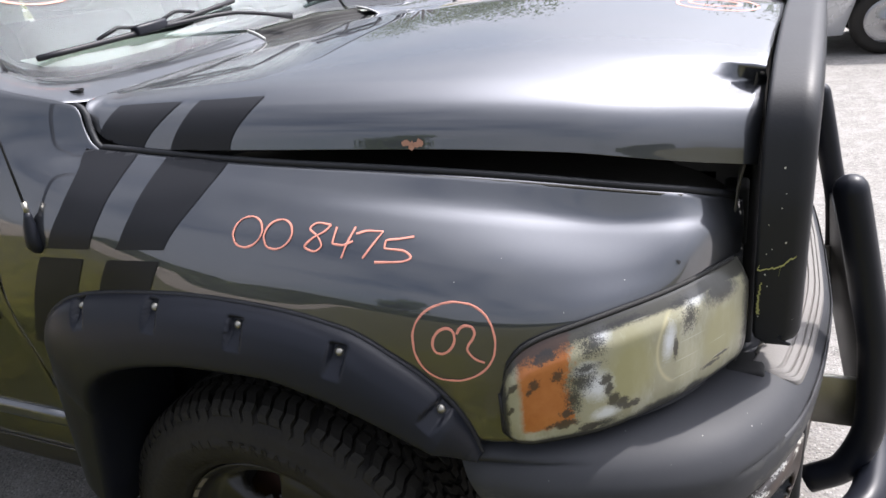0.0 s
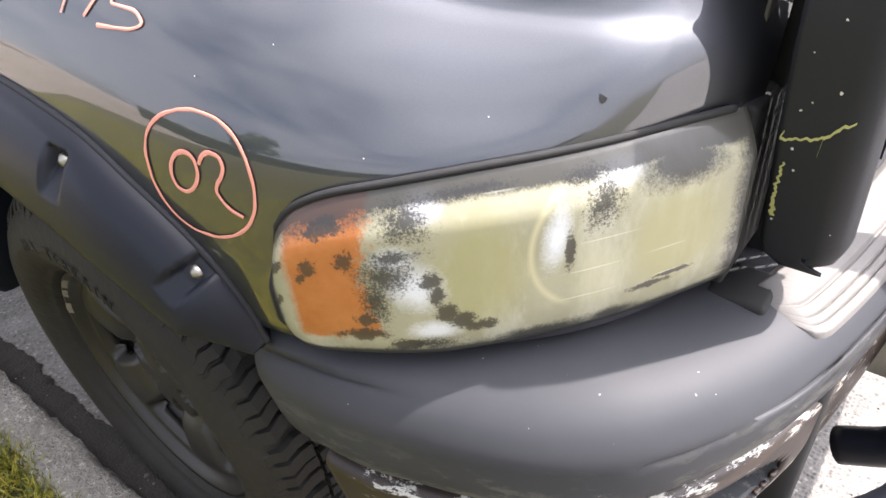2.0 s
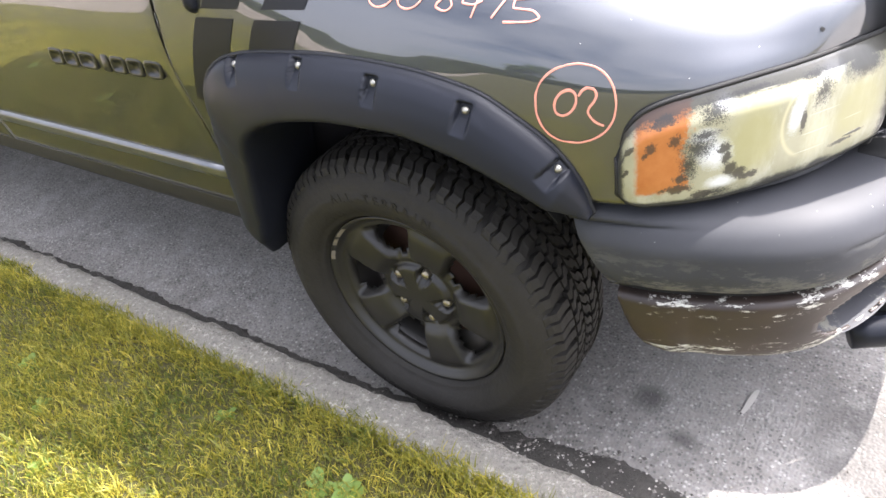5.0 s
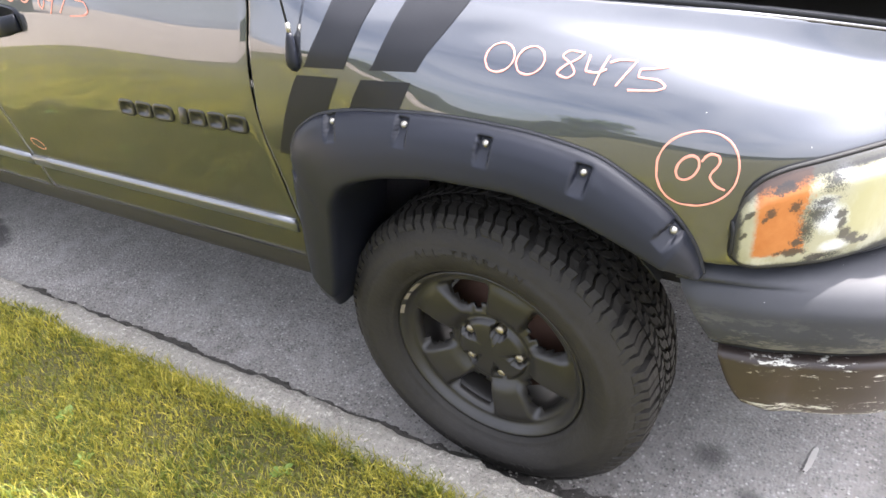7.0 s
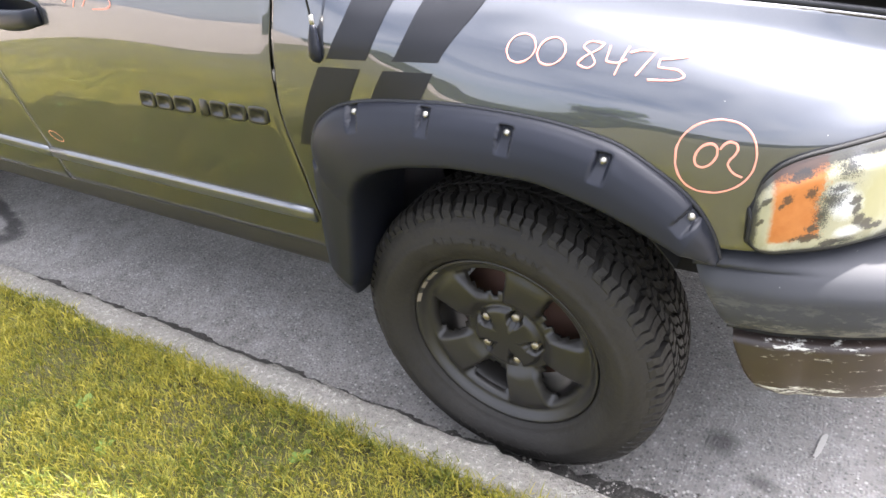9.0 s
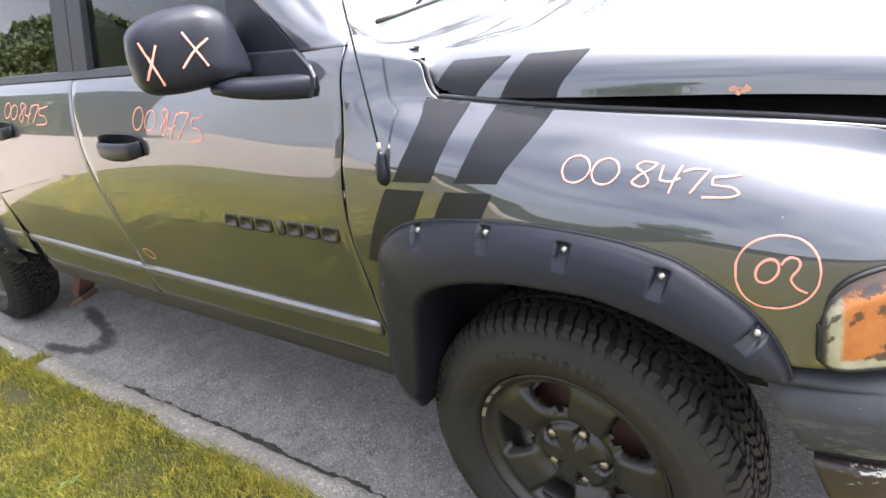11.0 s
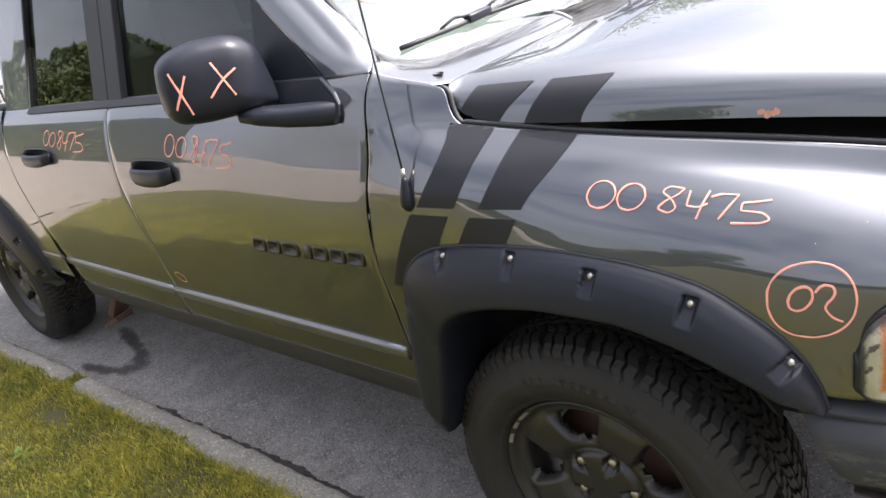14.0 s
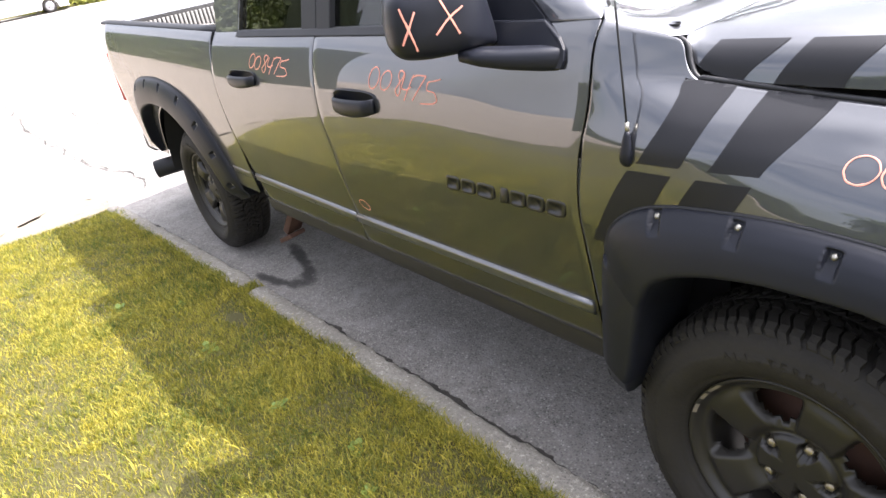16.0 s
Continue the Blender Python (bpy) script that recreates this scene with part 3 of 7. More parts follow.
FEN_X = (-0.45, -0.20, 0.10, 0.36, 0.58, 0.70, 0.77, 0.812)
FEN = (
    tuple((side(-0.45, z), z) for z in (0.56, 0.78, 0.98, 1.09, 1.16, 1.215, 1.255, 1.30, 1.34)),
    ((0.004, 0.89), (0.000, 0.94), (-0.004, 1.02), (0.000, 1.085), (0.022, 1.140), (0.044, 1.168), (0.092, 1.212), (0.118, 1.27), (0.146, 1.335)),
    ((0.004, 0.92), (0.000, 0.97), (0.012, 1.03), (0.040, 1.090), (0.072, 1.128), (0.088, 1.146), (0.125, 1.177), (0.155, 1.21), (0.19, 1.25)),
    ((0.010, 0.87), (0.008, 0.92), (0.015, 0.985), (0.047, 1.060), (0.094, 1.108), (0.118, 1.121), (0.152, 1.156), (0.19, 1.176), (0.23, 1.196)),
    ((0.066, 0.78), (0.066, 0.88), (0.072, 0.956), (0.106, 1.018), (0.160, 1.070), (0.180, 1.086), (0.200, 1.126), (0.24, 1.150), (0.28, 1.17)),
    ((0.156, 0.78), (0.156, 0.88), (0.163, 0.960), (0.192, 0.999), (0.230, 1.041), (0.245, 1.056), (0.258, 1.097), (0.30, 1.118), (0.34, 1.14)),
    ((0.250, 0.78), (0.250, 0.88), (0.258, 0.961), (0.269, 0.994), (0.288, 1.028), (0.302, 1.042), (0.318, 1.071), (0.36, 1.09), (0.40, 1.11)),
    ((0.345, 0.78), (0.345, 0.88), (0.357, 0.961), (0.364, 0.988), (0.372, 1.010), (0.378, 1.022), (0.386, 1.042), (0.42, 1.055), (0.45, 1.07)),
)
ARCH_X = (-0.45, -0.40, -0.34, -0.28, -0.20, 0.0, 0.2, 0.36, 0.43, 0.47, 0.55, 0.82)
ARCH_Z = (0.56, 0.70, 0.82, 0.87, 0.905, 0.925, 0.915, 0.87, 0.81, 0.785, 0.78, 0.78)


RAILS = [(spline(FEN_X, [row[k][0] for row in FEN]), spline(FEN_X, [row[k][1] for row in FEN])) for k in range(9)]


def rails_at(x):
    rail = [Vector((fy(x), fz(x))) for fy, fz in RAILS]
    rail[0].y = hermite(ARCH_X, ARCH_Z, x)
    rail[1].y = max(rail[1].y, rail[0].y + 0.02)
    return rail


def cut_shift(x, z):
    """The wing's rear edge follows the door's."""
    return front_cut(z) * min(1.0, max(0.0, (-0.20 - x) / 0.254)) ** 2


def fender_point(x, s):
    """A place on the front wing; s runs from its lower edge (0) over the crown to the bonnet gap (1)."""
    rail = rails_at(x)[:7]
    d = [0.0]
    for a, b in zip(rail, rail[1:]):
        d.append(d[-1] + (b - a).length)
    t = s * d[-1]
    z = hermite(d, [p[1] for p in rail], t)
    # the crown above the lamp is fuller than its rails
    k = min(1.0, max(0.0, (x - 0.62) / 0.12))
    q = min(1.0, max(0.0, (z - 0.966) / max(0.02, rail[-1][1] - 0.966)))
    full = 0.010 * k * k * (3 - 2 * k) * q * (1 - q) ** 1.4 / 0.20
    return Vector((x + cut_shift(x, z) + 0.25 * full, hermite(d, [p[0] for p in rail], t) - 0.65 * full, z + 0.70 * full))


def wing_y(x, z):
    rail = rails_at(x)
    return hermite([p[1] for p in rail], [p[0] for p in rail], z)


def wing_top(u):
    """Upper edge of the wing's rear part, from the bonnet gap round the bonnet's corner to the windscreen pillar."""
    us = (0.0, 0.10, 0.20, 0.26, 0.32, 0.40, 0.65, 1.0)
    x = hermite(us, (-0.20, -0.220, -0.234, -0.240, -0.252, -0.278, -0.362, -0.454), u)
    z = hermite(us, (1.212, 1.228, 1.254, 1.272, 1.286, 1.294, 1.314, 1.336), u)
    return x, z


WING_S = span(0, 1, 48)


def wing_rear(u, i):
    """Rear part of the wing, between the wheel arch, the door and the cowl."""
    if u == 0:
        return fender_point(-0.20, WING_S[i])
    f0, f1 = fender_point(-0.20, 0).z, fender_point(-0.20, 1).z
    t = (fender_point(-0.20, WING_S[i]).z - f0) / (f1 - f0)
    x0 = -0.20 - 0.254 * u
    xt, zt = wing_top(u)
    z0 = hermite(ARCH_X, ARCH_Z, x0)
    x, z = x0 + (xt - x0) * t, z0 + (zt - z0) * t
    return Vector((x + cut_shift(x, z), wing_y(x, z), z))


def wing_edge(u):
    return wing_rear(u, 47) if u > 0 else fender_point(-0.20, 1.0)


def front_cut(z):
    return hermite((0.5, 0.7, 0.88, 1.06, 1.19, 1.34), (0.0, 0.0, 0.004, 0.03, 0.056, 0.064), z)


def hood_edge(x):
    """y and z of the bonnet's lower edge."""
    y = hermite((-0.254, -0.245, -0.20, -0.1, 0.05, 0.36, 0.578, 0.65, 0.724, 0.776, 0.83), (0.140, 0.124, 0.114, 0.118, 0.129, 0.163, 0.212, 0.238, 0.282, 0.318, 0.352), x)
    z = hermite((-0.254, -0.248, -0.240, -0.225, -0.20, -0.15, -0.05, 0.05, 0.36, 0.578, 0.65, 0.724, 0.776, 0.83), (1.284, 1.276, 1.260, 1.242, 1.225, 1.211, 1.203, 1.200, 1.190, 1.170, 1.156, 1.136, 1.122, 1.109), x)
    return y, z


def hood_point(x, s):
    """s runs from the edge (0) to the middle (1). The rear and front edges are bowed."""
    ye, ze = hood_edge(x)
    top = hermite((-0.254, 0.0, 0.4, 0.65, 0.83), (1.289, 1.290, 1.276, 1.250, 1.220), x)
    crown = hermite((-0.26, -0.1, 0.3, 0.83), (0.45, 0.6, 1.0, 1.0), x)
    h = max(0.006, top - ze)
    ys = (ye, ye + 0.007, ye + 0.030, ye + 0.095, 0.42, 0.7, 1.0)
    zs = (ze, ze + h * 0.34, ze + h * 0.70, ze + h * 0.98, top + 0.018 * crown, top + 0.036 * crown, top + 0.045 * crown)
    d = [0.0]
    for i in range(6):
        d.append(d[-1] + math.hypot(ys[i + 1] - ys[i], zs[i + 1] - zs[i]))
    t = (s ** 1.8) * d[-1]
    y, z = hermite(d, ys, t), hermite(d, zs, t)
    bow = ((y - ye) / (1 - ye)) if y > ye else 0.0
    if x > 0:
        xx = x + bow * 0.045 * x / 0.83
    else:
        xx = x + 0.06 * (max(0.0, y - 0.5) / 0.5) ** 1.5 * (x / 0.254)
    return Vector((xx, y, z))


def both_flanks(name, bm, mat, label="", **kw):
    other = mirrored(bm)
    a = part(name, bm, mat, truck, label, **kw)
    b = part(name, other, mat, truck, label, **kw)
    return a, b


bm = grid(lambda x, s: fender_point(x, s), span(-0.20, 0.812, 80), WING_S)
grid(wing_rear, span(0, 1, 36), range(48), bm)
bmesh.ops.remove_doubles(bm, verts=bm.verts, dist=0.0002)
fender, fender_b = both_flanks("fender", bm, PAINT, thick=0.004)
bm = grid(lambda x, s: hood_point(x, s), span(-0.254, -0.18, 24)[:-1] + span(-0.18, 0.83, 60), span(0, 1, 44))
half = bm.copy()
for v in half.verts:
    v.co.y = 2 * YC - v.co.y
pour(half, bm)
bmesh.ops.remove_doubles(bm, verts=bm.verts, dist=0.0005)
hood = part("hood", bm, PAINT, truck, "grey metallic bonnet standing slightly ajar", thick=0.006)


def door_panel(x0, x1, z0=0.535, z1=1.335, nx=40, front=None, rear=None):
    """A door's lower skin; front and rear bend its edges by height."""
    def fn(u, v):
        z = z0 + (z1 - z0) * v
        a = x0 + (rear(z) if rear else 0)
        b = x1 + (front(z) if front else 0)
        x = a + (b - a) * u
        return Vector((x, side(x, z), z))
    return grid(fn, span(0, 1, nx), span(0, 1, 40))


def rear_cut(z):
    return hermite((0.5, 0.69, 0.88, 1.1, 1.34), (0.06, 0.0, -0.04, -0.03, -0.03), z)


front_doors = both_flanks("front_door", door_panel(-1.625, -0.462, front=front_cut), PAINT, thick=0.005)
rear_doors = both_flanks("rear_door", door_panel(-2.60, -1.633, rear=rear_cut), PAINT, thick=0.005)


# sill under the doors, with the bright strip
def sill(u, v):
    x = -2.60 + 2.15 * u
    y, z = hermite((0, 0.3, 0.6, 1), (0.20, 0.095, 0.068, 0.058), v), hermite((0, 0.3, 0.6, 1), (0.455, 0.445, 0.475, 0.53), v)
    return Vector((x, y, z))


both_flanks("sill", grid(sill, span(0, 1, 8), span(0, 1, 10)), simple("dirty_sill", (0.026, 0.024, 0.021), 0.6, grain=80, vary=0.5), "dirty dark sill under the doors", thick=0.004)

# ---- rear bed ----


def bed_top(x):
    return 1.335 + (-2.62 - x) * 0.035


def rear_arch(x):
    d = abs(x + 3.585)
    return 0.38 + math.sqrt(max(0.0, 0.56**2 - d * d)) if d < 0.56 else 0.0


def bed_side(u, v):
    x = -4.78 + (4.78 - 2.628) * u
    z0 = max(0.56, rear_arch(x))
    z = z0 + (bed_top(x) - z0) * v
    y = side(x, min(z, 1.335) if z < 1.30 else z)
    return Vector((x, flank(min(z * 1.335 / bed_top(x), 1.34)) * 0.8 + max(0, -4.55 - x) ** 2 * 1.4, z))


beds = both_flanks("bed_side", grid(bed_side, span(0, 1, 70), span(0, 1, 36)), PAINT, thick=0.004)

from mathutils.bvhtree import BVHTree


def tree_of(*obs):
    vs, fs = [], []
    for ob in obs:
        k = len(vs)
        vs += [v.co.copy() for v in ob.data.vertices]
        fs += [[i + k for i in p.vertices] for p in ob.data.polygons]
    return BVHTree.FromPolygons(vs, fs)


def lay(tree, eye, target):
    """Where the line from eye through target meets a panel, and the panel's normal there, turned to the eye."""
    eye = Vector(eye)
    way = (Vector(target) - eye).normalized()
    hit, n, _, _ = tree.ray_cast(eye, way)
    if hit is None:
        hit, n, _, _ = tree.find_nearest(Vector(target))
    return hit, (n if n.dot(way) < 0 else -n)


# ---- bed details ----
for flip in (1, -1):
    bm = bmesh.new()
    pts = [(x, 0.075 if flip == 1 else 2 * YC - 0.075, bed_top(x) + 0.004) for x in span(-4.74, -2.64, 12)]
    ring = [(-0.024, -0.010), (-0.018, 0.006), (0.02, 0.010), (0.050, 0.006), (0.054, -0.012)]
    rows = [[bm.verts.new((x, y + flip * dy, z + dz)) for dy, dz in ring] for x, y, z in pts]
    for a, b in zip(rows, rows[1:]):
        for i in range(5):
            bm.faces.new((a[i], a[(i + 1) % 5], b[(i + 1) % 5], b[i]))
    bm.faces.new(rows[0]), bm.faces.new(rows[-1][::-1])
    part("bed_rail_cap", bm, MATT_BLACK, truck, "black plastic rail cap on the bed side")


def build_bedliner():
    bm = bmesh.new()
    y0, y1 = 0.15, 2 * YC - 0.15
    box(bm, -4.70, -2.66, y0, y1, 0.78, 0.80)
    for y in (y0, y1):
        t = 0.012 if y == y0 else -0.012
        box(bm, -4.70, -2.66, min(y, y + t), max(y, y + t), 0.80, bed_top(-3.6) - 0.02)
    box(bm, -2.66, -2.645, y0, y1, 0.80, 1.33)
    liner = part("bedliner", bm, simple("black_liner", (0.030, 0.029, 0.028), 0.7), truck, "ribbed black plastic bedliner", smooth=False)
    k = bmesh.new()
    rounded(k, -0.024, 0.024, -0.016, 0.016, 0.0, 0.49, 0.007, 2)
    me = bpy.data.meshes.new("liner_rib")
    for f in k.faces:
        f.smooth = True
    k.to_mesh(me)
    k.free()
    # ribs paler than the liner: the light they catch is in the colour
    me.materials.append(simple("lit_liner_rib", (0.20, 0.19, 0.175), 0.7))
    for y in (y0 + 0.02, y1 - 0.02):
        for i in range(24):
            rib = new("liner_rib", me)
            rib.parent = liner
            rib.location = (-4.62 + i * 0.083, y, 0.86)
            rib.matrix_parent_inverse = liner.matrix_world.inverted()


build_bedliner()
bm = bmesh.new()
rounded(bm, -4.80, -4.755, 0.17, 2 * YC - 0.17, 0.62, 1.40, 0.015)
tailgate = part("tailgate", bm, PAINT, truck, "grey tailgate with a ribbed black liner inside")
bm = bmesh.new()
rounded(bm, -4.753, -4.744, 0.19, 2 * YC - 0.19, 0.82, 1.385, 0.003, 1)
part("tailgate_liner", bm, DARK, tailgate, "black plastic tailgate liner")
k = bmesh.new()
rounded(k, -0.007, 0.007, -0.010, 0.010, 0.0, 0.50, 0.004, 2)
# pale ribs before a near-black panel: lit faces and shaded gaps by colour
RIB = mesh_of("tailgate_rib", k, simple("lit_tailgate_rib", (0.17, 0.165, 0.155), 0.65))
for i in range(52):
    rib = new("tailgate_rib", RIB)
    rib.parent = tailgate
    rib.location = (-4.738, 0.225 + i * 0.0304, 0.86)
    rib.matrix_parent_inverse = tailgate.matrix_world.inverted()
bm = bmesh.new()
rounded(bm, -5.0, -4.80, 0.10, 2 * YC - 0.10, 0.46, 0.62, 0.04)
part("rear_bumper", bm, MATT_BLACK, truck, "black rear bumper")
for y in (0.075, 2 * YC - 0.075):
    bm = bmesh.new()
    rounded(bm, -4.80, -4.745, y - 0.05, y + 0.05, 0.88, 1.22, 0.012)
    part("tail_light", bm, simple("red_lens", (0.35, 0.02, 0.015), 0.2), truck, "red tail light")

# ---- cab ----


def cab_y(z):
    return flank(z) if z < 1.335 else 0.063 + (z - 1.335) * 0.27


def plate(points, depth=0.03, push=0.0):
    """A flat piece of the cab's upper flank, given by x and z."""
    bm = bmesh.new()
    a = [bm.verts.new((x, cab_y(z) - push, z)) for x, z in points]
    b = [bm.verts.new((x, cab_y(z) - push + depth, z)) for x, z in points]
    bm.faces.new(a), bm.faces.new(b[::-1])
    n = len(points)
    for i in range(n):
        bm.faces.new((a[i], b[i], b[(i + 1) % n], a[(i + 1) % n]))
    return bm


def cab_piece(name, points, mat, label="", depth=0.03, push=0.0, bevel=0.003):
    bm = plate(points, depth, push)
    other = mirrored(bm)
    part(name, bm, mat, truck, label, smooth=False, bevel=bevel)
    part(name, other, mat, truck, label, smooth=False, bevel=bevel)


TOP = 1.80
cab_piece("cab_pillar", [(-2.335, 1.325), (-2.60, 1.325), (-2.63, 1.60), (-2.56, TOP + 0.06), (-1.1, TOP + 0.06), (-1.06, TOP), (-2.25, TOP), (-2.30, 1.55)], PAINT)
cab_piece("door_pillar", [(-1.535, 1.325), (-1.628, 1.325), (-1.628, TOP), (-1.535, TOP)], MATT_BLACK, "dark trim of the door pillar", push=0.004)
cab_piece("door_pillar", [(-1.636, 1.325), (-1.745, 1.325), (-1.745, TOP), (-1.636, TOP)], MATT_BLACK, "dark trim of the door pillar", push=0.002)
cab_piece("belt_moulding", [(-0.78, 1.315), (-2.34, 1.315), (-2.34, 1.336), (-0.78, 1.336)], MATT_BLACK, "black rubber window moulding", push=0.010)
cab_piece("mirror_sail", [(-0.800, 1.338), (-0.800, 1.545), (-0.722, 1.479), (-0.632, 1.411), (-0.553, 1.345), (-0.548, 1.338)], BLACK_PLASTIC, "black plastic corner panel behind the mirror", push=0.006)
cab_piece("rear_window", [(-1.745, 1.33), (-2.335, 1.33), (-2.30, 1.55), (-2.25, TOP), (-1.745, TOP)], GLASS_DARK, "dark tinted side window glass", depth=0.005, push=-0.016, bevel=0)
cab_piece("front_window", [(-0.79, 1.33), (-1.535, 1.33), (-1.535, TOP), (-1.04, TOP), (-0.79, 1.55)], GLASS_DARK, "dark tinted side window glass", depth=0.005, push=-0.016, bevel=0)
cab_piece("window_frame", [(-2.335, 1.336), (-2.352, 1.33), (-2.315, 1.56), (-2.262, TOP), (-2.25, TOP), (-2.30, 1.55)], MATT_BLACK, "black window frame", push=0.003)


def screen_base(y):
    """x and z of the windscreen's lower edge."""
    e = min(0.86, abs(y - YC))
    return hermite((0, 0.35, 0.58, 0.71, 0.79, 0.82, 0.86), (-0.315, -0.350, -0.369, -0.380, -0.404, -0.428, -0.468), e), hermite((0, 0.35, 0.58, 0.71, 0.79, 0.82, 0.86), (1.346, 1.327, 1.315, 1.314, 1.319, 1.328, 1.352), e)


def screen_point(u, v):
    y0 = 0.150 + (2 * YC - 0.30) * u
    x0, z0 = screen_base(y0)
    y1 = 0.29 + (2 * YC - 0.58) * u
    t = abs(y1 - YC) / 0.71
    x1, z1 = -1.08 - 0.10 * t * t, 1.875 - 0.03 * t * t
    bow = 0.03 * math.sin(math.pi * v)
    return Vector((x0 + (x1 - x0) * v + bow, y0 + (y1 - y0) * v, z0 + (z1 - z0) * v + bow))


windscreen = part("windscreen", grid(screen_point, span(0, 1, 60), span(0.0, 1, 20)), GLASS_CLEAR, truck, "clear greenish windscreen glass", thick=0.005)
windscreen.visible_shadow = False


def roof_point(u, v):
    x = -1.12 - 1.46 * u
    y = 0.245 + (2 * YC - 0.49) * v
    e = abs(v - 0.5) * 2
    return Vector((x + (0.06 * (1 - e * e) if u < 0.02 else 0), y, 1.855 + 0.065 * (1 - e ** 4) * (0.75 + 0.25 * math.sin(math.pi * u))))


part("roof", grid(roof_point, span(0, 1, 20), span(0, 1, 24)), PAINT, truck, thick=0.01)
bm = bmesh.new()
box(bm, -2.62, -2.60, 0.14, 2 * YC - 0.14, 0.80, 1.40)
box(bm, -2.61, -2.57, 0.22, 2 * YC - 0.22, 1.78, 1.88)
part("cab_back", bm, PAINT, truck, smooth=False)
bm = bmesh.new()
box(bm, -2.612, -2.606, 0.16, 2 * YC - 0.16, 1.40, 1.78)
part("back_window", bm, GLASS_DARK, truck, "dark tinted rear window glass", smooth=False)


# windscreen pillars, rising from the door's upper front corner
def pillar(u, v):
    z = 1.334 + (1.86 - 1.334) * v ** 1.3
    outer = Vector((hermite((1.30, 1.34, 1.41, 1.479, 1.86), (-0.505, -0.547, -0.632, -0.722, -1.18), z), cab_y(z) - 0.003, z))
    inner = Vector((hermite((1.33, 1.352, 1.377, 1.412, 1.453, 1.86), (-0.440, -0.452, -0.468, -0.512, -0.562, -1.13), z), hermite((1.33, 1.352, 1.377, 1.412, 1.453, 1.86), (0.140, 0.143, 0.148, 0.160, 0.174, 0.286), z), z + 0.003))
    k = max(0.0, 1 - v / 0.22)
    k = k * k
    mid = outer.lerp(inner, 0.60) + Vector((0.004, -0.012, 0.006)) + k * Vector((0.079, -0.034, -0.004))
    if u < 0.55:
        w = u / 0.55
        p = outer.lerp(mid, w)
        p += Vector((0.3, -0.8, 0.2)) * 0.010 * math.sin(math.pi * w) * min(1, v / 0.1)
    else:
        w = (u - 0.55) / 0.45
        p = mid.lerp(inner, w)
        p += Vector((0.4, -0.5, 0.7)) * 0.008 * math.sin(math.pi * w)
    return p


bm = grid(pillar, span(0, 1, 25), span(0, 1, 48))
other = mirrored(bm)
part("windscreen_pillar", bm, PAINT, truck, thick=0.005)
part("windscreen_pillar", other, PAINT, truck, thick=0.005)
# dark seal between pillar and glass
for flip in (0, 1):
    pts = [screen_point(0.0, v) + Vector((0.006, -0.004, 0.002)) for v in span(0.0, 1.0, 20)]
    if flip:
        pts = [Vector((p.x, 2 * YC - p.y, p.z)) for p in pts]
    part("windscreen_seal", tube(pts, 0.008, 8), MATT_BLACK, truck, "grey rubber windscreen seal")


# painted cowl between wing, bonnet and screen
def hood_rear(y):
    """A place on the bonnet's rear edge."""
    z = hermite((0.14, 0.24, 0.42, 0.7, 1.0), (1.289, 1.291, 1.297, 1.305, 1.309), y)
    return Vector((-0.254 - 0.06 * (max(0.0, y - 0.5) / 0.5) ** 1.5, y, z))


def cowl_edge(t):
    if t < 0.42:
        return wing_edge(1.0 - 0.62 * t / 0.42)
    k = (t - 0.42) / 0.58
    tip, p = wing_edge(0.38), hood_rear(0.150 + 0.55 * k) + Vector((0.006, 0, -0.007))
    f = min(1.0, k / 0.06)
    return tip.lerp(p, f)


def cowl_corner(u, v):
    a = cowl_edge(u)
    y = hermite((0, 0.12, 0.30, 0.45, 1.0), (0.143, 0.172, 0.200, 0.245, 0.72), u)
    bx, bz = screen_base(y)
    p = a.lerp(Vector((bx + 0.004, y, bz + 0.001)), v)
    p.z += 0.005 * math.sin(math.pi * v)
    return p


bm = grid(cowl_corner, span(0, 1, 80), span(0, 1, 14))
other = mirrored(bm)
cowl_right = part("cowl_corner", bm, PAINT, truck, thick=0.004)
part("cowl_corner", other, PAINT, truck, thick=0.004)


def cowl(u, v):
    y = 0.705 + (2 * YC - 1.41) * u
    bx, bz = screen_base(y)
    e = y if y < YC else 2 * YC - y
    f = hood_rear(e)
    front = Vector((f.x - 0.012, y, f.z - 0.004))
    slat = 0.003 * math.sin(v * 40)
    return Vector((bx - 0.01, y, bz + 0.004)).lerp(front, v) + Vector((0, 0, -0.014 * math.sin(math.pi * v) + slat))


part("cowl", grid(cowl, span(0, 1, 40), span(0, 1, 60)), DARK, truck, "black plastic cowl under the windscreen", thick=0.004)
# pale end lip of the painted strip
for flip in (0, 1):
    pts = [cowl_corner(1.0, v) + Vector((0, 0.004, 0.004)) for v in span(0.25, 1.0, 10)]
    if flip:
        pts = [Vector((p.x, 2 * YC - p.y, p.z)) for p in pts]
    part("cowl_lip", tube(pts, 0.0028, 8), simple("pale_seal", (0.6, 0.6, 0.58), 0.5), truck, "pale rubber lip at the cowl's end")
bm = lathe([(0.0, 0.0), (0.009, 0.0), (0.012, 0.003), (0.012, 0.006)], 16)
bmesh.ops.rotate(bm, verts=bm.verts, matrix=Matrix.Rotation(radians(90), 3, "X"))
bmesh.ops.translate(bm, verts=bm.verts, vec=tree_of(cowl_right).ray_cast(Vector((-0.296, 0.160, 2.0)), Vector((0, 0, -1)))[0] + Vector((0, 0, -0.0005)))
part("drain_plug", bm, DARK, truck, "black rubber plug in the cowl")


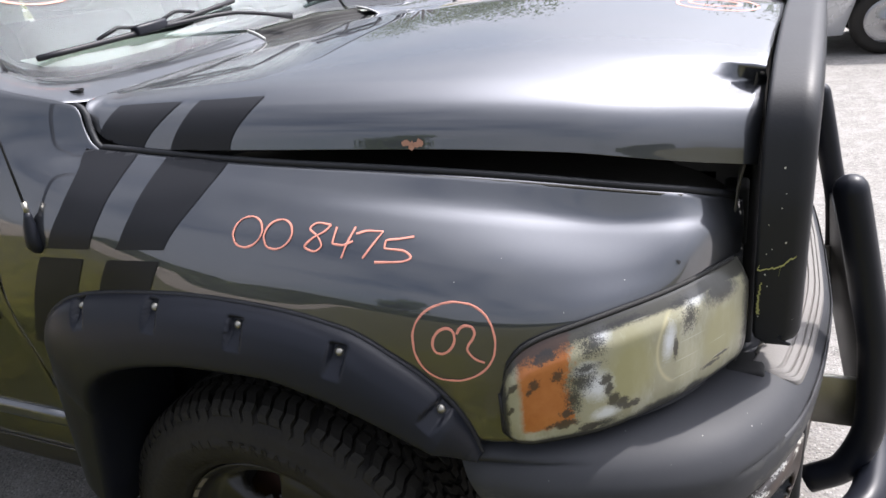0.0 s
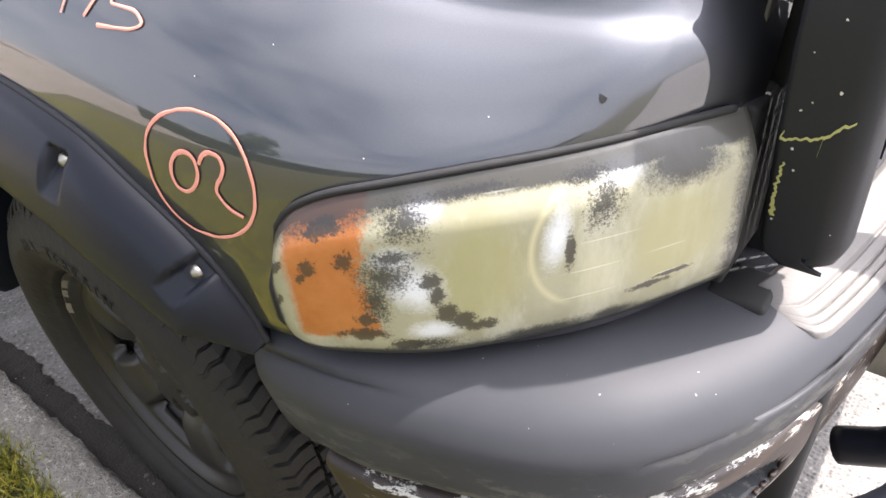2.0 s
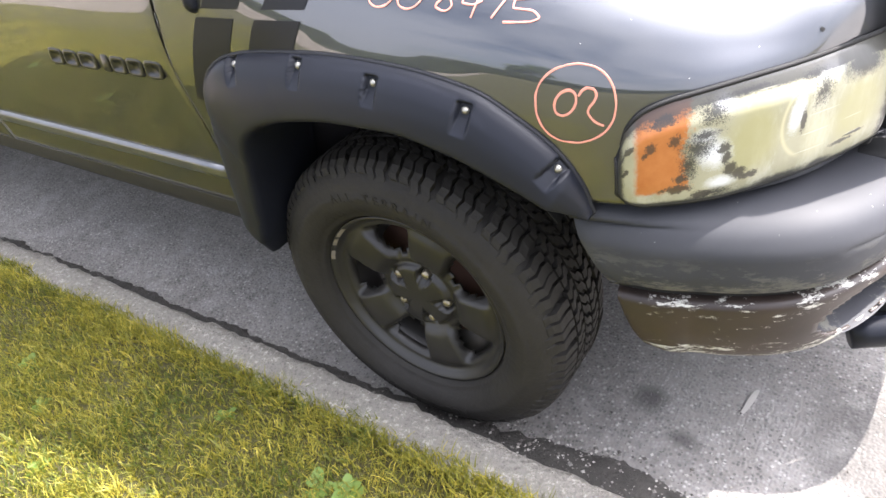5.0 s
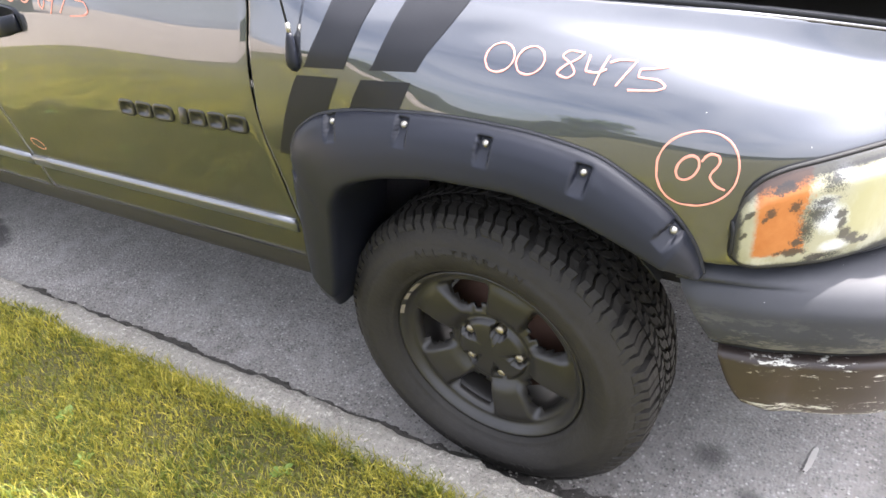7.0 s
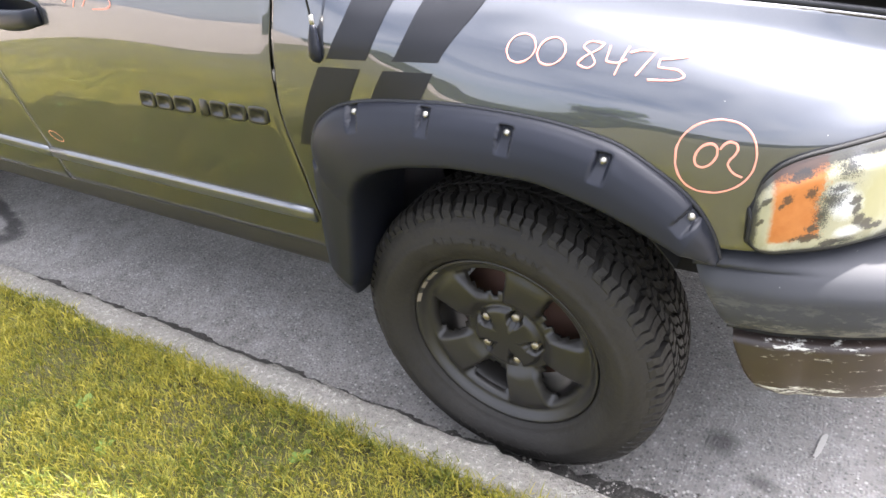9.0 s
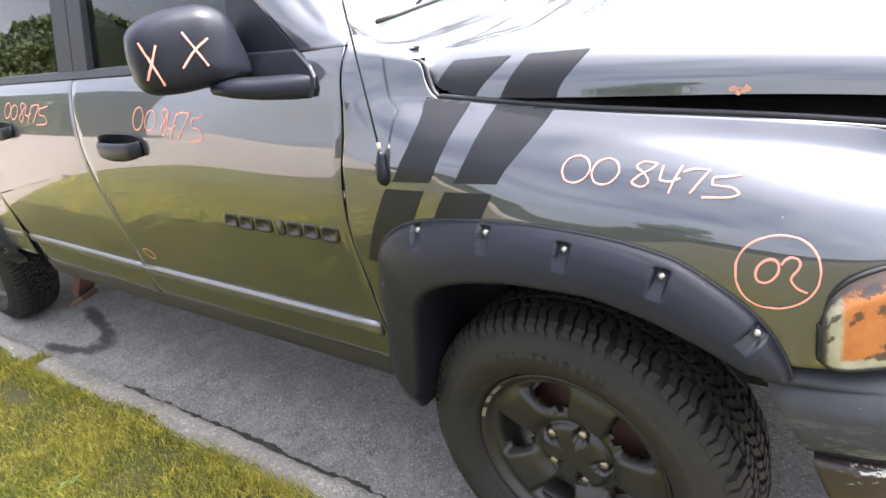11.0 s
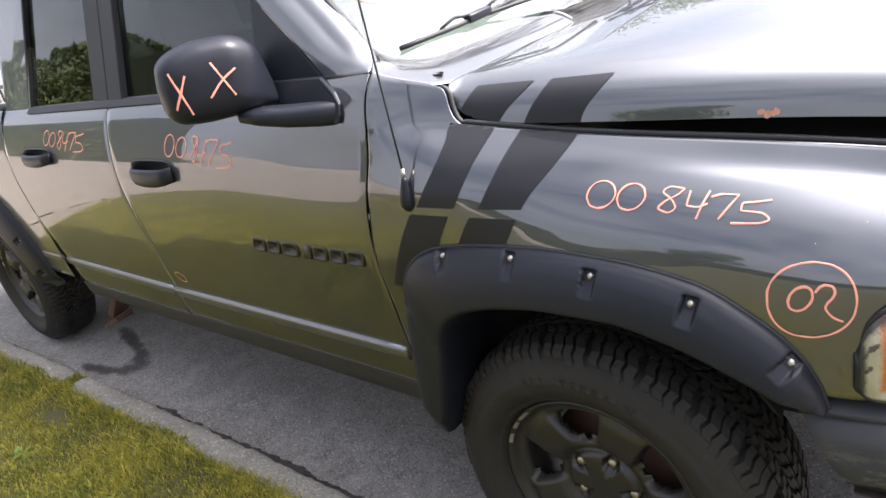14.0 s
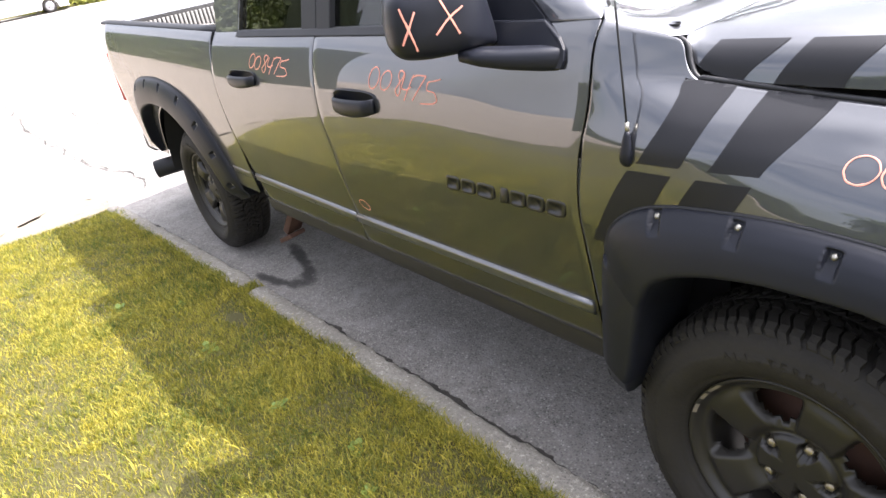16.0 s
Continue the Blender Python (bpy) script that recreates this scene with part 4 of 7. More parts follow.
def build_wiper(tip, mid, end, pivot):
    w = part("wiper", tube(line([tip, mid, end], 10), [0.006] * 10, 8), MATT_BLACK, truck, "black windscreen wiper")
    part("wiper_arm", tube(line([mid, Vector(mid).lerp(Vector(pivot), 0.5) + Vector((0, 0, 0.02)), pivot], 8), [0.005] * 7 + [0.009], 8), MATT_BLACK, w)
    bm = bmesh.new()
    m = Vector(mid)
    rounded(bm, -0.045, 0.045, -0.012, 0.012, -0.006, 0.016, 0.005, 2, Matrix.Translation(m) @ (Vector(end) - Vector(tip)).to_track_quat("X", "Z").to_matrix().to_4x4())
    part("wiper_knuckle", bm, BLACK_PLASTIC, w)
    for a, b in ((0.25, 0.45), (0.55, 0.75)):
        part("wiper_bridge", tube([Vector(tip).lerp(Vector(end), a) + Vector((0, 0, 0.002)), Vector(tip).lerp(Vector(end), (a + b) / 2) + Vector((0, 0, 0.014)), Vector(tip).lerp(Vector(end), b) + Vector((0, 0, 0.002))], 0.004, 6), MATT_BLACK, w)


def on_screen(u, v, lift=0.014):
    return screen_point(u, v) + Vector((0.5, 0, 0.8)) * lift


build_wiper(on_screen(0.030, 0.045), on_screen(0.19, 0.075), on_screen(0.36, 0.10), Vector((-0.30, 0.86, 1.352)))
build_wiper(on_screen(0.50, 0.035), on_screen(0.66, 0.075), on_screen(0.84, 0.10), Vector((-0.31, 1.36, 1.348)))

# cabin: floor, dashboard, seats
bm = bmesh.new()
box(bm, -2.58, -0.5, 0.16, 2 * YC - 0.16, 0.60, 0.64)
cabin_floor = part("cabin_floor", bm, DARK, truck, smooth=False)
bm = bmesh.new()
rounded(bm, -0.95, -0.48, 0.17, 2 * YC - 0.17, 0.95, 1.325, 0.06, 4)
part("dashboard", bm, DASH, truck, "grey plastic dashboard")
for y in (0.55, 1.45):
    for x in (-1.55, -2.35):
        bm = bmesh.new()
        rounded(bm, x - 0.1, x + 0.4, y - 0.27, y + 0.27, 0.72, 0.90, 0.06)
        s = part("seat", bm, INTERIOR, truck, "grey cloth seat")
        bm = bmesh.new()
        rounded(bm, -0.08, 0.08, -0.26, 0.26, 0.0, 0.62, 0.06, 3, pose(x - 0.1, y, 0.80, 0, -14, 0))
        part("backrest", bm, INTERIOR, s)
        bm = bmesh.new()
        rounded(bm, -0.05, 0.05, -0.13, 0.13, 0.0, 0.20, 0.045, 3, pose(x - 0.27, y, 1.43, 0, -10, 0))
        part("headrest", bm, INTERIOR, s)
ring = [Vector((-0.98 + 0.06 * math.sin(a), 1.45 + 0.19 * math.cos(a), 1.20 + 0.18 * math.sin(a))) for a in span(0, 2 * math.pi, 33)]
part("steering_wheel", tube(ring, 0.015, 8), BLACK_PLASTIC, truck, "black steering wheel")

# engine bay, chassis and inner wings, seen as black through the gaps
# solid filler under the bonnet, the shade there being its colour
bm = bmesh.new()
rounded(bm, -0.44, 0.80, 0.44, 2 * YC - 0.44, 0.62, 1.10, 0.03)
part("engine_bay", bm, DARK, truck, "near-black box for the shade in the engine bay")
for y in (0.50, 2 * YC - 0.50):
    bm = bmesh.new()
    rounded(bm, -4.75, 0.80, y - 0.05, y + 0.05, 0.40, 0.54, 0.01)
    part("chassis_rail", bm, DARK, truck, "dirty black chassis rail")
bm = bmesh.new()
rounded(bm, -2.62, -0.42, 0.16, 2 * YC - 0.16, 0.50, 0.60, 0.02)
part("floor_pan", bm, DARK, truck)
for y in (0.0, 1.0):
    bm = bmesh.new()

    def inner(u, v, yy=y):
        x = -0.20 + 1.00 * u
        e = fender_point(min(x, 0.80), 1.0)
        p = Vector((x, e.y - 0.004, e.z - 0.002)).lerp(Vector((x, 0.46, min(1.10, e.z - 0.01))), v)
        p.z -= 0.02 * math.sin(math.pi * v)
        if yy:
            p.y = 2 * YC - p.y
        return p
    grid(inner, span(0, 1, 30), span(0, 1, 6), bm)
    part("inner_wing", bm, BAY_GREY, truck, "black inner wing under the bonnet edge", thick=0.004)

# near-black boxes added behind the door gaps to block light leaking through
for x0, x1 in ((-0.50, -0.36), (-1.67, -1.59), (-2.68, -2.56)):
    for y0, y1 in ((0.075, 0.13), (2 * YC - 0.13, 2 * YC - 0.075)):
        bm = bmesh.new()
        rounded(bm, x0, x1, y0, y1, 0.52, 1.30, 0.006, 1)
        part("gap_backing", bm, DARK, truck, "added black box behind the door gap, blocking light")
# unseen panel added to stop light entering through the grille
bm = bmesh.new()
rounded(bm, 0.70, 0.835, 0.44, 2 * YC - 0.44, 1.00, 1.165, 0.01)
part("bonnet_blocker", bm, BAY_GREY, truck, "added panel under the bonnet, blocking light from the grille")


# strip added to stop light leaking between bonnet, radiator and grille
def nose_blocker(u, v):
    p = hood_point(0.822, u)
    return Vector((p.x - 0.004 - 0.02 * v, p.y, p.z - 0.010)).lerp(Vector((p.x - 0.02, p.y, 1.02)), v)


bm = grid(nose_blocker, span(0.15, 1, 30), (0, 0.5, 1))
half = mirrored(bm)
pour(half, bm)
bmesh.ops.remove_doubles(bm, verts=bm.verts, dist=0.0005)
part("nose_blocker", bm, BAY_GREY, truck, "added strip under the bonnet's nose, stopping light leaks", thick=0.003)


# sunlit top of the dashboard, up to the glass
def dash_top(u, v):
    y = 0.19 + (2 * YC - 0.38) * u
    bx, bz = screen_base(y)
    return Vector((bx - 0.012, y, bz - 0.012)).lerp(Vector((-0.80, y, 1.335)), v)


part("dash_top", grid(dash_top, span(0, 1, 30), span(0, 1, 6)), DASH, truck, "pale dashboard top under the windscreen", thick=0.004)

# gasket along the bonnet gap
for flip in (0, 1):
    pts = [fender_point(x, 1.0) + Vector((0, 0.006, 0.004)) for x in span(-0.195, 0.80, 40)]
    pts = [wing_edge(u) + Vector((0.004, 0.007, -0.004)) for u in span(0.36, 0.03, 14)] + pts
    if flip:
        pts = [Vector((p.x, 2 * YC - p.y, p.z)) for p in pts]
    part("gap_seal", tube(pts, 0.006, 6), MATT_BLACK, truck, "black rubber seal along the bonnet gap")

# ---- wheel arch flares ----
FLARE_UP = [(-0.415, 0.478), (-0.424, 0.56), (-0.416, 0.68), (-0.403, 0.80), (-0.378, 0.882), (-0.330, 0.938), (-0.255, 0.976), (-0.15, 0.992), (0.0, 0.999), (0.15, 0.991), (0.288, 0.966), (0.372, 0.920), (0.430, 0.868), (0.463, 0.812), (0.478, 0.765)]
FLARE_LOW = [(-0.350, 0.464), (-0.318, 0.54), (-0.300, 0.62), (-0.278, 0.72), (-0.258, 0.775), (-0.225, 0.826), (-0.170, 0.860), (-0.08, 0.884), (0.03, 0.896), (0.15, 0.895), (0.26, 0.872), (0.325, 0.848), (0.375, 0.822), (0.412, 0.800), (0.440, 0.784), (0.460, 0.770), (0.474, 0.760)]
REAR_UP = [(-2.862, 0.48), (-2.90, 0.65), (-2.975, 0.82), (-3.09, 0.96), (-3.25, 1.045), (-3.45, 1.09), (-3.65, 1.105), (-3.90, 1.095), (-4.10, 1.05), (-4.20, 0.95), (-4.25, 0.80), (-4.28, 0.60)]
REAR_LOW = [(-2.965, 0.455), (-3.03, 0.60), (-3.11, 0.74), (-3.22, 0.85), (-3.36, 0.92), (-3.52, 0.955), (-3.68, 0.96), (-3.86, 0.94), (-4.02, 0.88), (-4.10, 0.80), (-4.15, 0.70), (-4.19, 0.58)]


def build_flare(up, low, rivets, surf, flip, reach=0.062):
    n = 420
    U, L = line(up, n), line(low, n)
    frac = [0.0, 0.015, 0.04, 0.065] + span(0.09, 0.62, 30) + span(0.66, 0.92, 8) + [0.95, 0.975, 1.0]
    bm = bmesh.new()
    rows = []
    for i in range(n):
        base = surf(U[i].x, U[i].y)
        end = min(1.0, 0.35 + 0.65 * min(i, n - 1 - i) / 23.0)
        row = []
        for f in frac:
            q = U[i].lerp(L[i], f)
            out = hermite((0, 0.02, 0.06, 0.14, 0.35, 0.7, 0.95, 1.0), (-0.002, 0.010, 0.017, 0.026, 0.040, 0.052, 0.056, 0.050), f) * reach / 0.062
            y = base - out * end
            # pockets round the rivets
            for rx, rz, px, pz in rivets:
                ln = 0.024 if rx > 0.4 else 0.033
                a = (q.x - rx) * px + (q.y - rz) * pz
                b = -(q.x - rx) * pz + (q.y - rz) * px
                k = max(0.0, 1 - max(0.0, abs(b) - 0.0115) / 0.0030) * max(0.0, min(1, (a + 0.015) / 0.004)) * max(0.0, min(1, (ln - a) / (ln * 0.70)))
                y += 0.014 * max(0.0, min(1.0, k))
            row.append(bm.verts.new((q.x, y, q.y)))
        # rolled lip back into the arch
        d = (L[i] - U[i]).normalized()
        for back, inward in ((0.004, 0.012), (0.004, 0.06), (0.003, 0.13), (0.002, 0.20)):
            q = L[i] + d * back
            row.append(bm.verts.new((q.x, row[len(frac) - 1].co.y + inward, q.y)))
        rows.append(row)
    m = len(rows[0])
    for a, b in zip(rows, rows[1:]):
        for i in range(m - 1):
            bm.faces.new((a[i], a[i + 1], b[i + 1], b[i]))
    if flip:
        for v in bm.verts:
            v.co.y = 2 * YC - v.co.y
    fl = part("wheel_arch_flare", bm, BLACK_PLASTIC, truck, "satin black bolt-on wheel arch flare", thick=0.003)
    # rubber edge trim against the body
    pts = [Vector((p.x, surf(p.x, p.y) - 0.003, p.y)) for p in U]
    if flip:
        pts = [Vector((p.x, 2 * YC - p.y, p.z)) for p in pts]
    part("edge_trim", tube(pts, 0.0045, 6), MATT_BLACK, fl, "black rubber edge trim")
    tree = tree_of(fl)
    for rx, rz, px, pz in rivets:
        o = Vector((rx, -1.0 if not flip else 3.0, rz))
        hit, nn, _, _ = tree.ray_cast(o, Vector((0, 1 if not flip else -1, 0)))
        if hit is None:
            continue
        bm = lathe([(0.0, -0.007), (0.003, -0.0068), (0.0045, -0.0055), (0.006, -0.004), (0.0075, -0.002), (0.0075, 0.001)], 12)
        rot = Matrix.Identity(4) if not flip else Matrix.Rotation(math.pi, 4, "Z")
        for v in bm.verts:
            v.co = Matrix.Translation(hit) @ rot @ v.co
        part("rivet", bm, STEEL, fl, "bright zinc bolt")


FRONT_RIVETS = [(-0.386, 0.838, 0.75, -0.66), (-0.229, 0.965, 0.25, -0.97), (-0.055, 0.979, 0.0, -1.0), (0.115, 0.967, -0.08, -1.0), (0.288, 0.939, -0.2, -0.98), (0.430, 0.850, -0.75, -0.66)]
REAR_RIVETS = [(-2.925, 0.56, -0.95, -0.3), (-2.985, 0.73, -0.92, -0.4), (-3.075, 0.885, -0.8, -0.6), (-3.24, 1.01, -0.5, -0.87), (-3.50, 1.065, -0.2, -0.98), (-3.78, 1.075, 0.0, -1.0), (-4.02, 1.045, 0.3, -0.95)]
fen_tree = tree_of(fender)


def fender_y(x, z):
    hit, _, _, _ = fen_tree.ray_cast(Vector((x, -1, z)), Vector((0, 1, 0)))
    return hit.y if hit is not None else max(0.004, fen_tree.find_nearest(Vector((x, 0.0, z)))[0].y)


for flip in (False, True):
    build_flare(FLARE_UP, FLARE_LOW, FRONT_RIVETS, lambda x, z: min(0.010, fender_y(x, z)) if x < 0 else fender_y(x, z), flip)
    build_flare(REAR_UP, REAR_LOW, REAR_RIVETS, lambda x, z: flank(min(1.3, max(0.5, z))) * 0.8, flip, 0.058)

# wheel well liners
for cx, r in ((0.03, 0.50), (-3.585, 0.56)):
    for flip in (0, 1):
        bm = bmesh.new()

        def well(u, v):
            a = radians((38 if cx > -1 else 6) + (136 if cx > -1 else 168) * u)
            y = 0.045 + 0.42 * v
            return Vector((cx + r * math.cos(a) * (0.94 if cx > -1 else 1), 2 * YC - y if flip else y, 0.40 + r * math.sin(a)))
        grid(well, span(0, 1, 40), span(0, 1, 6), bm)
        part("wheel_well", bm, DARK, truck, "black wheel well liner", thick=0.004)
    # mud guard behind the wheel
    if cx > -1:
        for flip in (0, 1):
            bm = bmesh.new()
            rounded(bm, -0.345, -0.325, 0.16, 0.40, 0.54, 0.86, 0.008)
            if flip:
                for v in bm.verts:
                    v.co.y = 2 * YC - v.co.y
            mg = part("splash_guard", bm, BLACK_PLASTIC, truck, "black plastic splash guard with push rivets")
            if not flip:
                for z in (0.58, 0.66):
                    k = lathe([(0, -0.006), (0.006, -0.005), (0.008, 0.0)], 10)
                    bmesh.ops.translate(k, verts=k.verts, vec=(-0.300, 0.10, z))
                    part("rivet", k, STEEL, mg)

# ---- wheels ----
WR, WZ = 0.386, 0.386


def carcass(r_out):
    half = [(0.222, 0.070), (0.233, 0.050), (0.241, 0.036), (0.246, 0.026), (0.250, 0.0225), (0.255, 0.0215), (0.259, 0.0165), (0.275, 0.006), (0.286, 0.002), (0.300, -0.001), (0.312, -0.0005), (0.3135, 0.0015), (0.326, 0.003), (0.345, 0.013), (0.360, 0.028), (0.368, 0.045), (0.373, 0.070), (0.375, 0.100), (0.375, 0.135)]
    return half + [(r, 0.27 - y) for r, y in half[-2::-1]]


def build_wheel(steer=0.0):
    """The front right wheel's meshes, round its own middle; its outer face looks to -y."""
    solid = bmesh.new()
    lathe(carcass(WR), 96, solid)
    tyre = bmesh.new()

    def block(a0, a1, prof, skew=0.0, skew2=0.0):
        """A tread block between two angles; prof: (y, r_base, r_top)."""
        rows = []
        for y, rb, rt in prof:
            t = (y - prof[0][0]) / (prof[-1][0] - prof[0][0])
            s = skew * t + skew2 * (-1) ** len(rows)
            rows.append([tyre.verts.new(((r) * math.cos(a + s), y, r * math.sin(a + s))) for a, r in ((a0, rb), (a0 + 0.006, rt), (a1 - 0.006, rt), (a1, rb))])
        for p, q in zip(rows, rows[1:]):
            for i in range(3):
                tyre.faces.new((p[i], p[i + 1], q[i + 1], q[i]))
        tyre.faces.new(rows[0]), tyre.faces.new(rows[-1][::-1])
    n = 42
    rnd = random.Random(4)
    w = 2 * math.pi / n
    for k in range(n):
        a = w * k
        long = k % 2 == 0
        for sgn in (0, 1):
            # shoulder lugs, every other one reaching down the side wall
            sh = [(0.012, 0.338, 0.342), (0.019, 0.349, 0.355), (0.028, 0.358, 0.368), (0.040, 0.365, 0.379), (0.060, 0.371, 0.385), (0.078, 0.374, 0.387)]
            sh = sh if long else [(0.022, 0.352, 0.358)] + sh[2:]
            if sgn:
                sh = [(0.27 - y, b, t) for y, b, t in sh]
            b0 = a + (0.5 * w if sgn else 0) + rnd.uniform(-0.004, 0.004)
            low = rnd.uniform(-0.0015, 0.0010)
            bend = (1 if sgn == 0 else -1) * (0.050 if long else 0.030)
            for c0, c1 in ((0.0, 0.44), (0.50, 0.88)):
                block(b0 + w * c0, b0 + w * c1, [(y, b, t + low) for y, b, t in sh], skew=bend, skew2=0.007 if long else -0.006)
        for j, y0 in enumerate((0.084, 0.119, 0.154)):
            o = a + w * (0.25 + 0.5 * j)
            for c0, c1 in ((0.0, 0.40), (0.46, 0.84)):
                block(o + w * c0, o + w * c1, [(y0, 0.374, 0.386), (y0 + 0.010, 0.374, 0.387), (y0 + 0.020, 0.374, 0.387), (y0 + 0.030, 0.374, 0.386)], skew=0.06 * (1 if j != 1 else -1), skew2=0.010)
    # raised words on the side wall
    letters = bmesh.new()
    word = "ALL-TERRAIN"
    for k, ch in enumerate(word):
        font = bpy.data.curves.new("letter", "FONT")
        font.body, font.size, font.extrude, font.align_x = ch, 0.030, 0.0006, "CENTER"
        ob = bpy.data.objects.new("letter", font)
        a = radians(112 - 4.5 * k)
        spin = Matrix.Rotation(math.pi / 2, 4, "X")
        turn = Matrix.Rotation(math.pi / 2 - a, 4, "Y")
        at = Matrix.Translation((0, -0.0012, 0)) @ turn @ Matrix.Translation((0, 0, 0.298)) @ spin
        me = ob.to_mesh()
        for half_turn in (0, 1):
            vs = [letters.verts.new(Matrix.Rotation(math.pi * half_turn, 4, "Y") @ at @ v.co) for v in me.vertices]
            for p in me.polygons:
                letters.faces.new([vs[i] for i in p.vertices])
        ob.to_mesh_clear()
        bpy.data.objects.remove(ob)
        bpy.data.curves.remove(font)
    rim = bmesh.new()
    radii = [0.0, 0.02, 0.04, 0.052, 0.060, 0.068, 0.076, 0.083, 0.087, 0.091, 0.096, 0.104, 0.114, 0.124, 0.132, 0.140, 0.150, 0.160, 0.170, 0.178, 0.186, 0.194, 0.200, 0.205, 0.210, 0.214, 0.219, 0.224, 0.229, 0.233, 0.2365, 0.2355]
    na = 240

    def smooth(x):
        x = min(1.0, max(0.0, x))
        return x * x * (3 - 2 * x)

    def face(r, a):
        y = hermite((0, 0.05, 0.080, 0.085, 0.089, 0.100, 0.12, 0.155, 0.190, 0.204, 0.212, 0.222, 0.229, 0.236), (0.056, 0.057, 0.060, 0.064, 0.076, 0.070, 0.060, 0.054, 0.052, 0.053, 0.055, 0.047, 0.037, 0.034), r)
        # the five openings: the metal dips towards each, leaving rounded spokes between them
        w = (a - radians(33)) % radians(72)
        arc = min(w, radians(72) - w) * r
        hw = 0.018 + max(0.0, r - 0.115) * 0.47
        k = smooth((arc - hw) / 0.018)
        half = max(0.01, radians(36) * r - hw)
        e = smooth((r - 0.094) / 0.022) * smooth((0.209 - r) / 0.020)
        y -= 0.006 * e * max(0.0, 1 - ((radians(36) * r - arc) / half) ** 2)
        y += (0.080 - y) * (1 - k) * e
        # pockets of the hub cap round the nuts
        for k in range(5):
            b = radians(-3 + 72 * k)
            d = math.hypot(r * math.cos(a) - 0.070 * math.cos(b), r * math.sin(a) - 0.070 * math.sin(b))
            if d < 0.020:
                y = max(y, 0.084 - 0.012 * max(0.0, (d - 0.014) / 0.006))
        return y

    def open_here(r, a):
        w = (a - radians(33)) % radians(72)
        w = min(w, radians(72) - w)
        return 0.116 < r < 0.194 and w * r < 0.022 + (r - 0.115) * 0.47 - (0.013 if r > 0.186 or r < 0.124 else 0)
    rows = []
    for i, r in enumerate(radii):
        if i == 0:
            rows.append([rim.verts.new((0, face(0, 0), 0))] * na)
        else:
            rows.append([rim.verts.new((r * math.cos(2 * math.pi * k / na), 0.054 if i == len(radii) - 1 else face(r, 2 * math.pi * k / na), r * math.sin(2 * math.pi * k / na))) for k in range(na)])
    for i in range(len(radii) - 1):
        for k in range(na):
            if open_here((radii[i] + radii[i + 1]) / 2, 2 * math.pi * (k + 0.5) / na):
                continue
            q = [rows[i][k], rows[i][(k + 1) % na], rows[i + 1][(k + 1) % na], rows[i + 1][k]]
            q = list(dict.fromkeys(q))
            rim.faces.new(q)
    barrel = bmesh.new()
    lathe([(0.222, 0.062), (0.205, 0.085), (0.198, 0.12), (0.198, 0.22), (0.222, 0.245)], 48, barrel)
    rotor = bmesh.new()
    lathe([(0.0, 0.115), (0.09, 0.115), (0.095, 0.135), (0.165, 0.138), (0.165, 0.165), (0.0, 0.165)], 48, rotor)
    nut = bmesh.new()
    lathe([(0.0, -0.019), (0.007, -0.0185), (0.0115, -0.015), (0.0125, -0.010), (0.0125, 0.010), (0.0155, 0.012)], 6, nut)
    seat = bmesh.new()
    lathe([(0.012, 0.008), (0.016, 0.002), (0.019, 0.002), (0.021, 0.010)], 20, seat)
    return solid, tyre, letters, rim, barrel, rotor, nut, seat


tyre_bm, tread_bm, letter_bm, rim_bm, barrel_bm, rotor_bm, nut_bm, nutseat_bm = build_wheel()
TYRE, TREAD, LETTERS, RIM, BARREL, ROTOR, NUT, NUTSEAT = (mesh_of(n, b, m) for n, b, m in (("tyre", tyre_bm, RUBBER), ("tread", tread_bm, RUBBER), ("lettering", letter_bm, RUBBER), ("rim", rim_bm, RIM_BLACK), ("rim_barrel", barrel_bm, RIM_BLACK), ("brake_disc", rotor_bm, RUST), ("lug_nut", nut_bm, LUG), ("nut_seat", nutseat_bm, RIM_BLACK)))
for poly in TREAD.polygons:
    poly.use_smooth = False


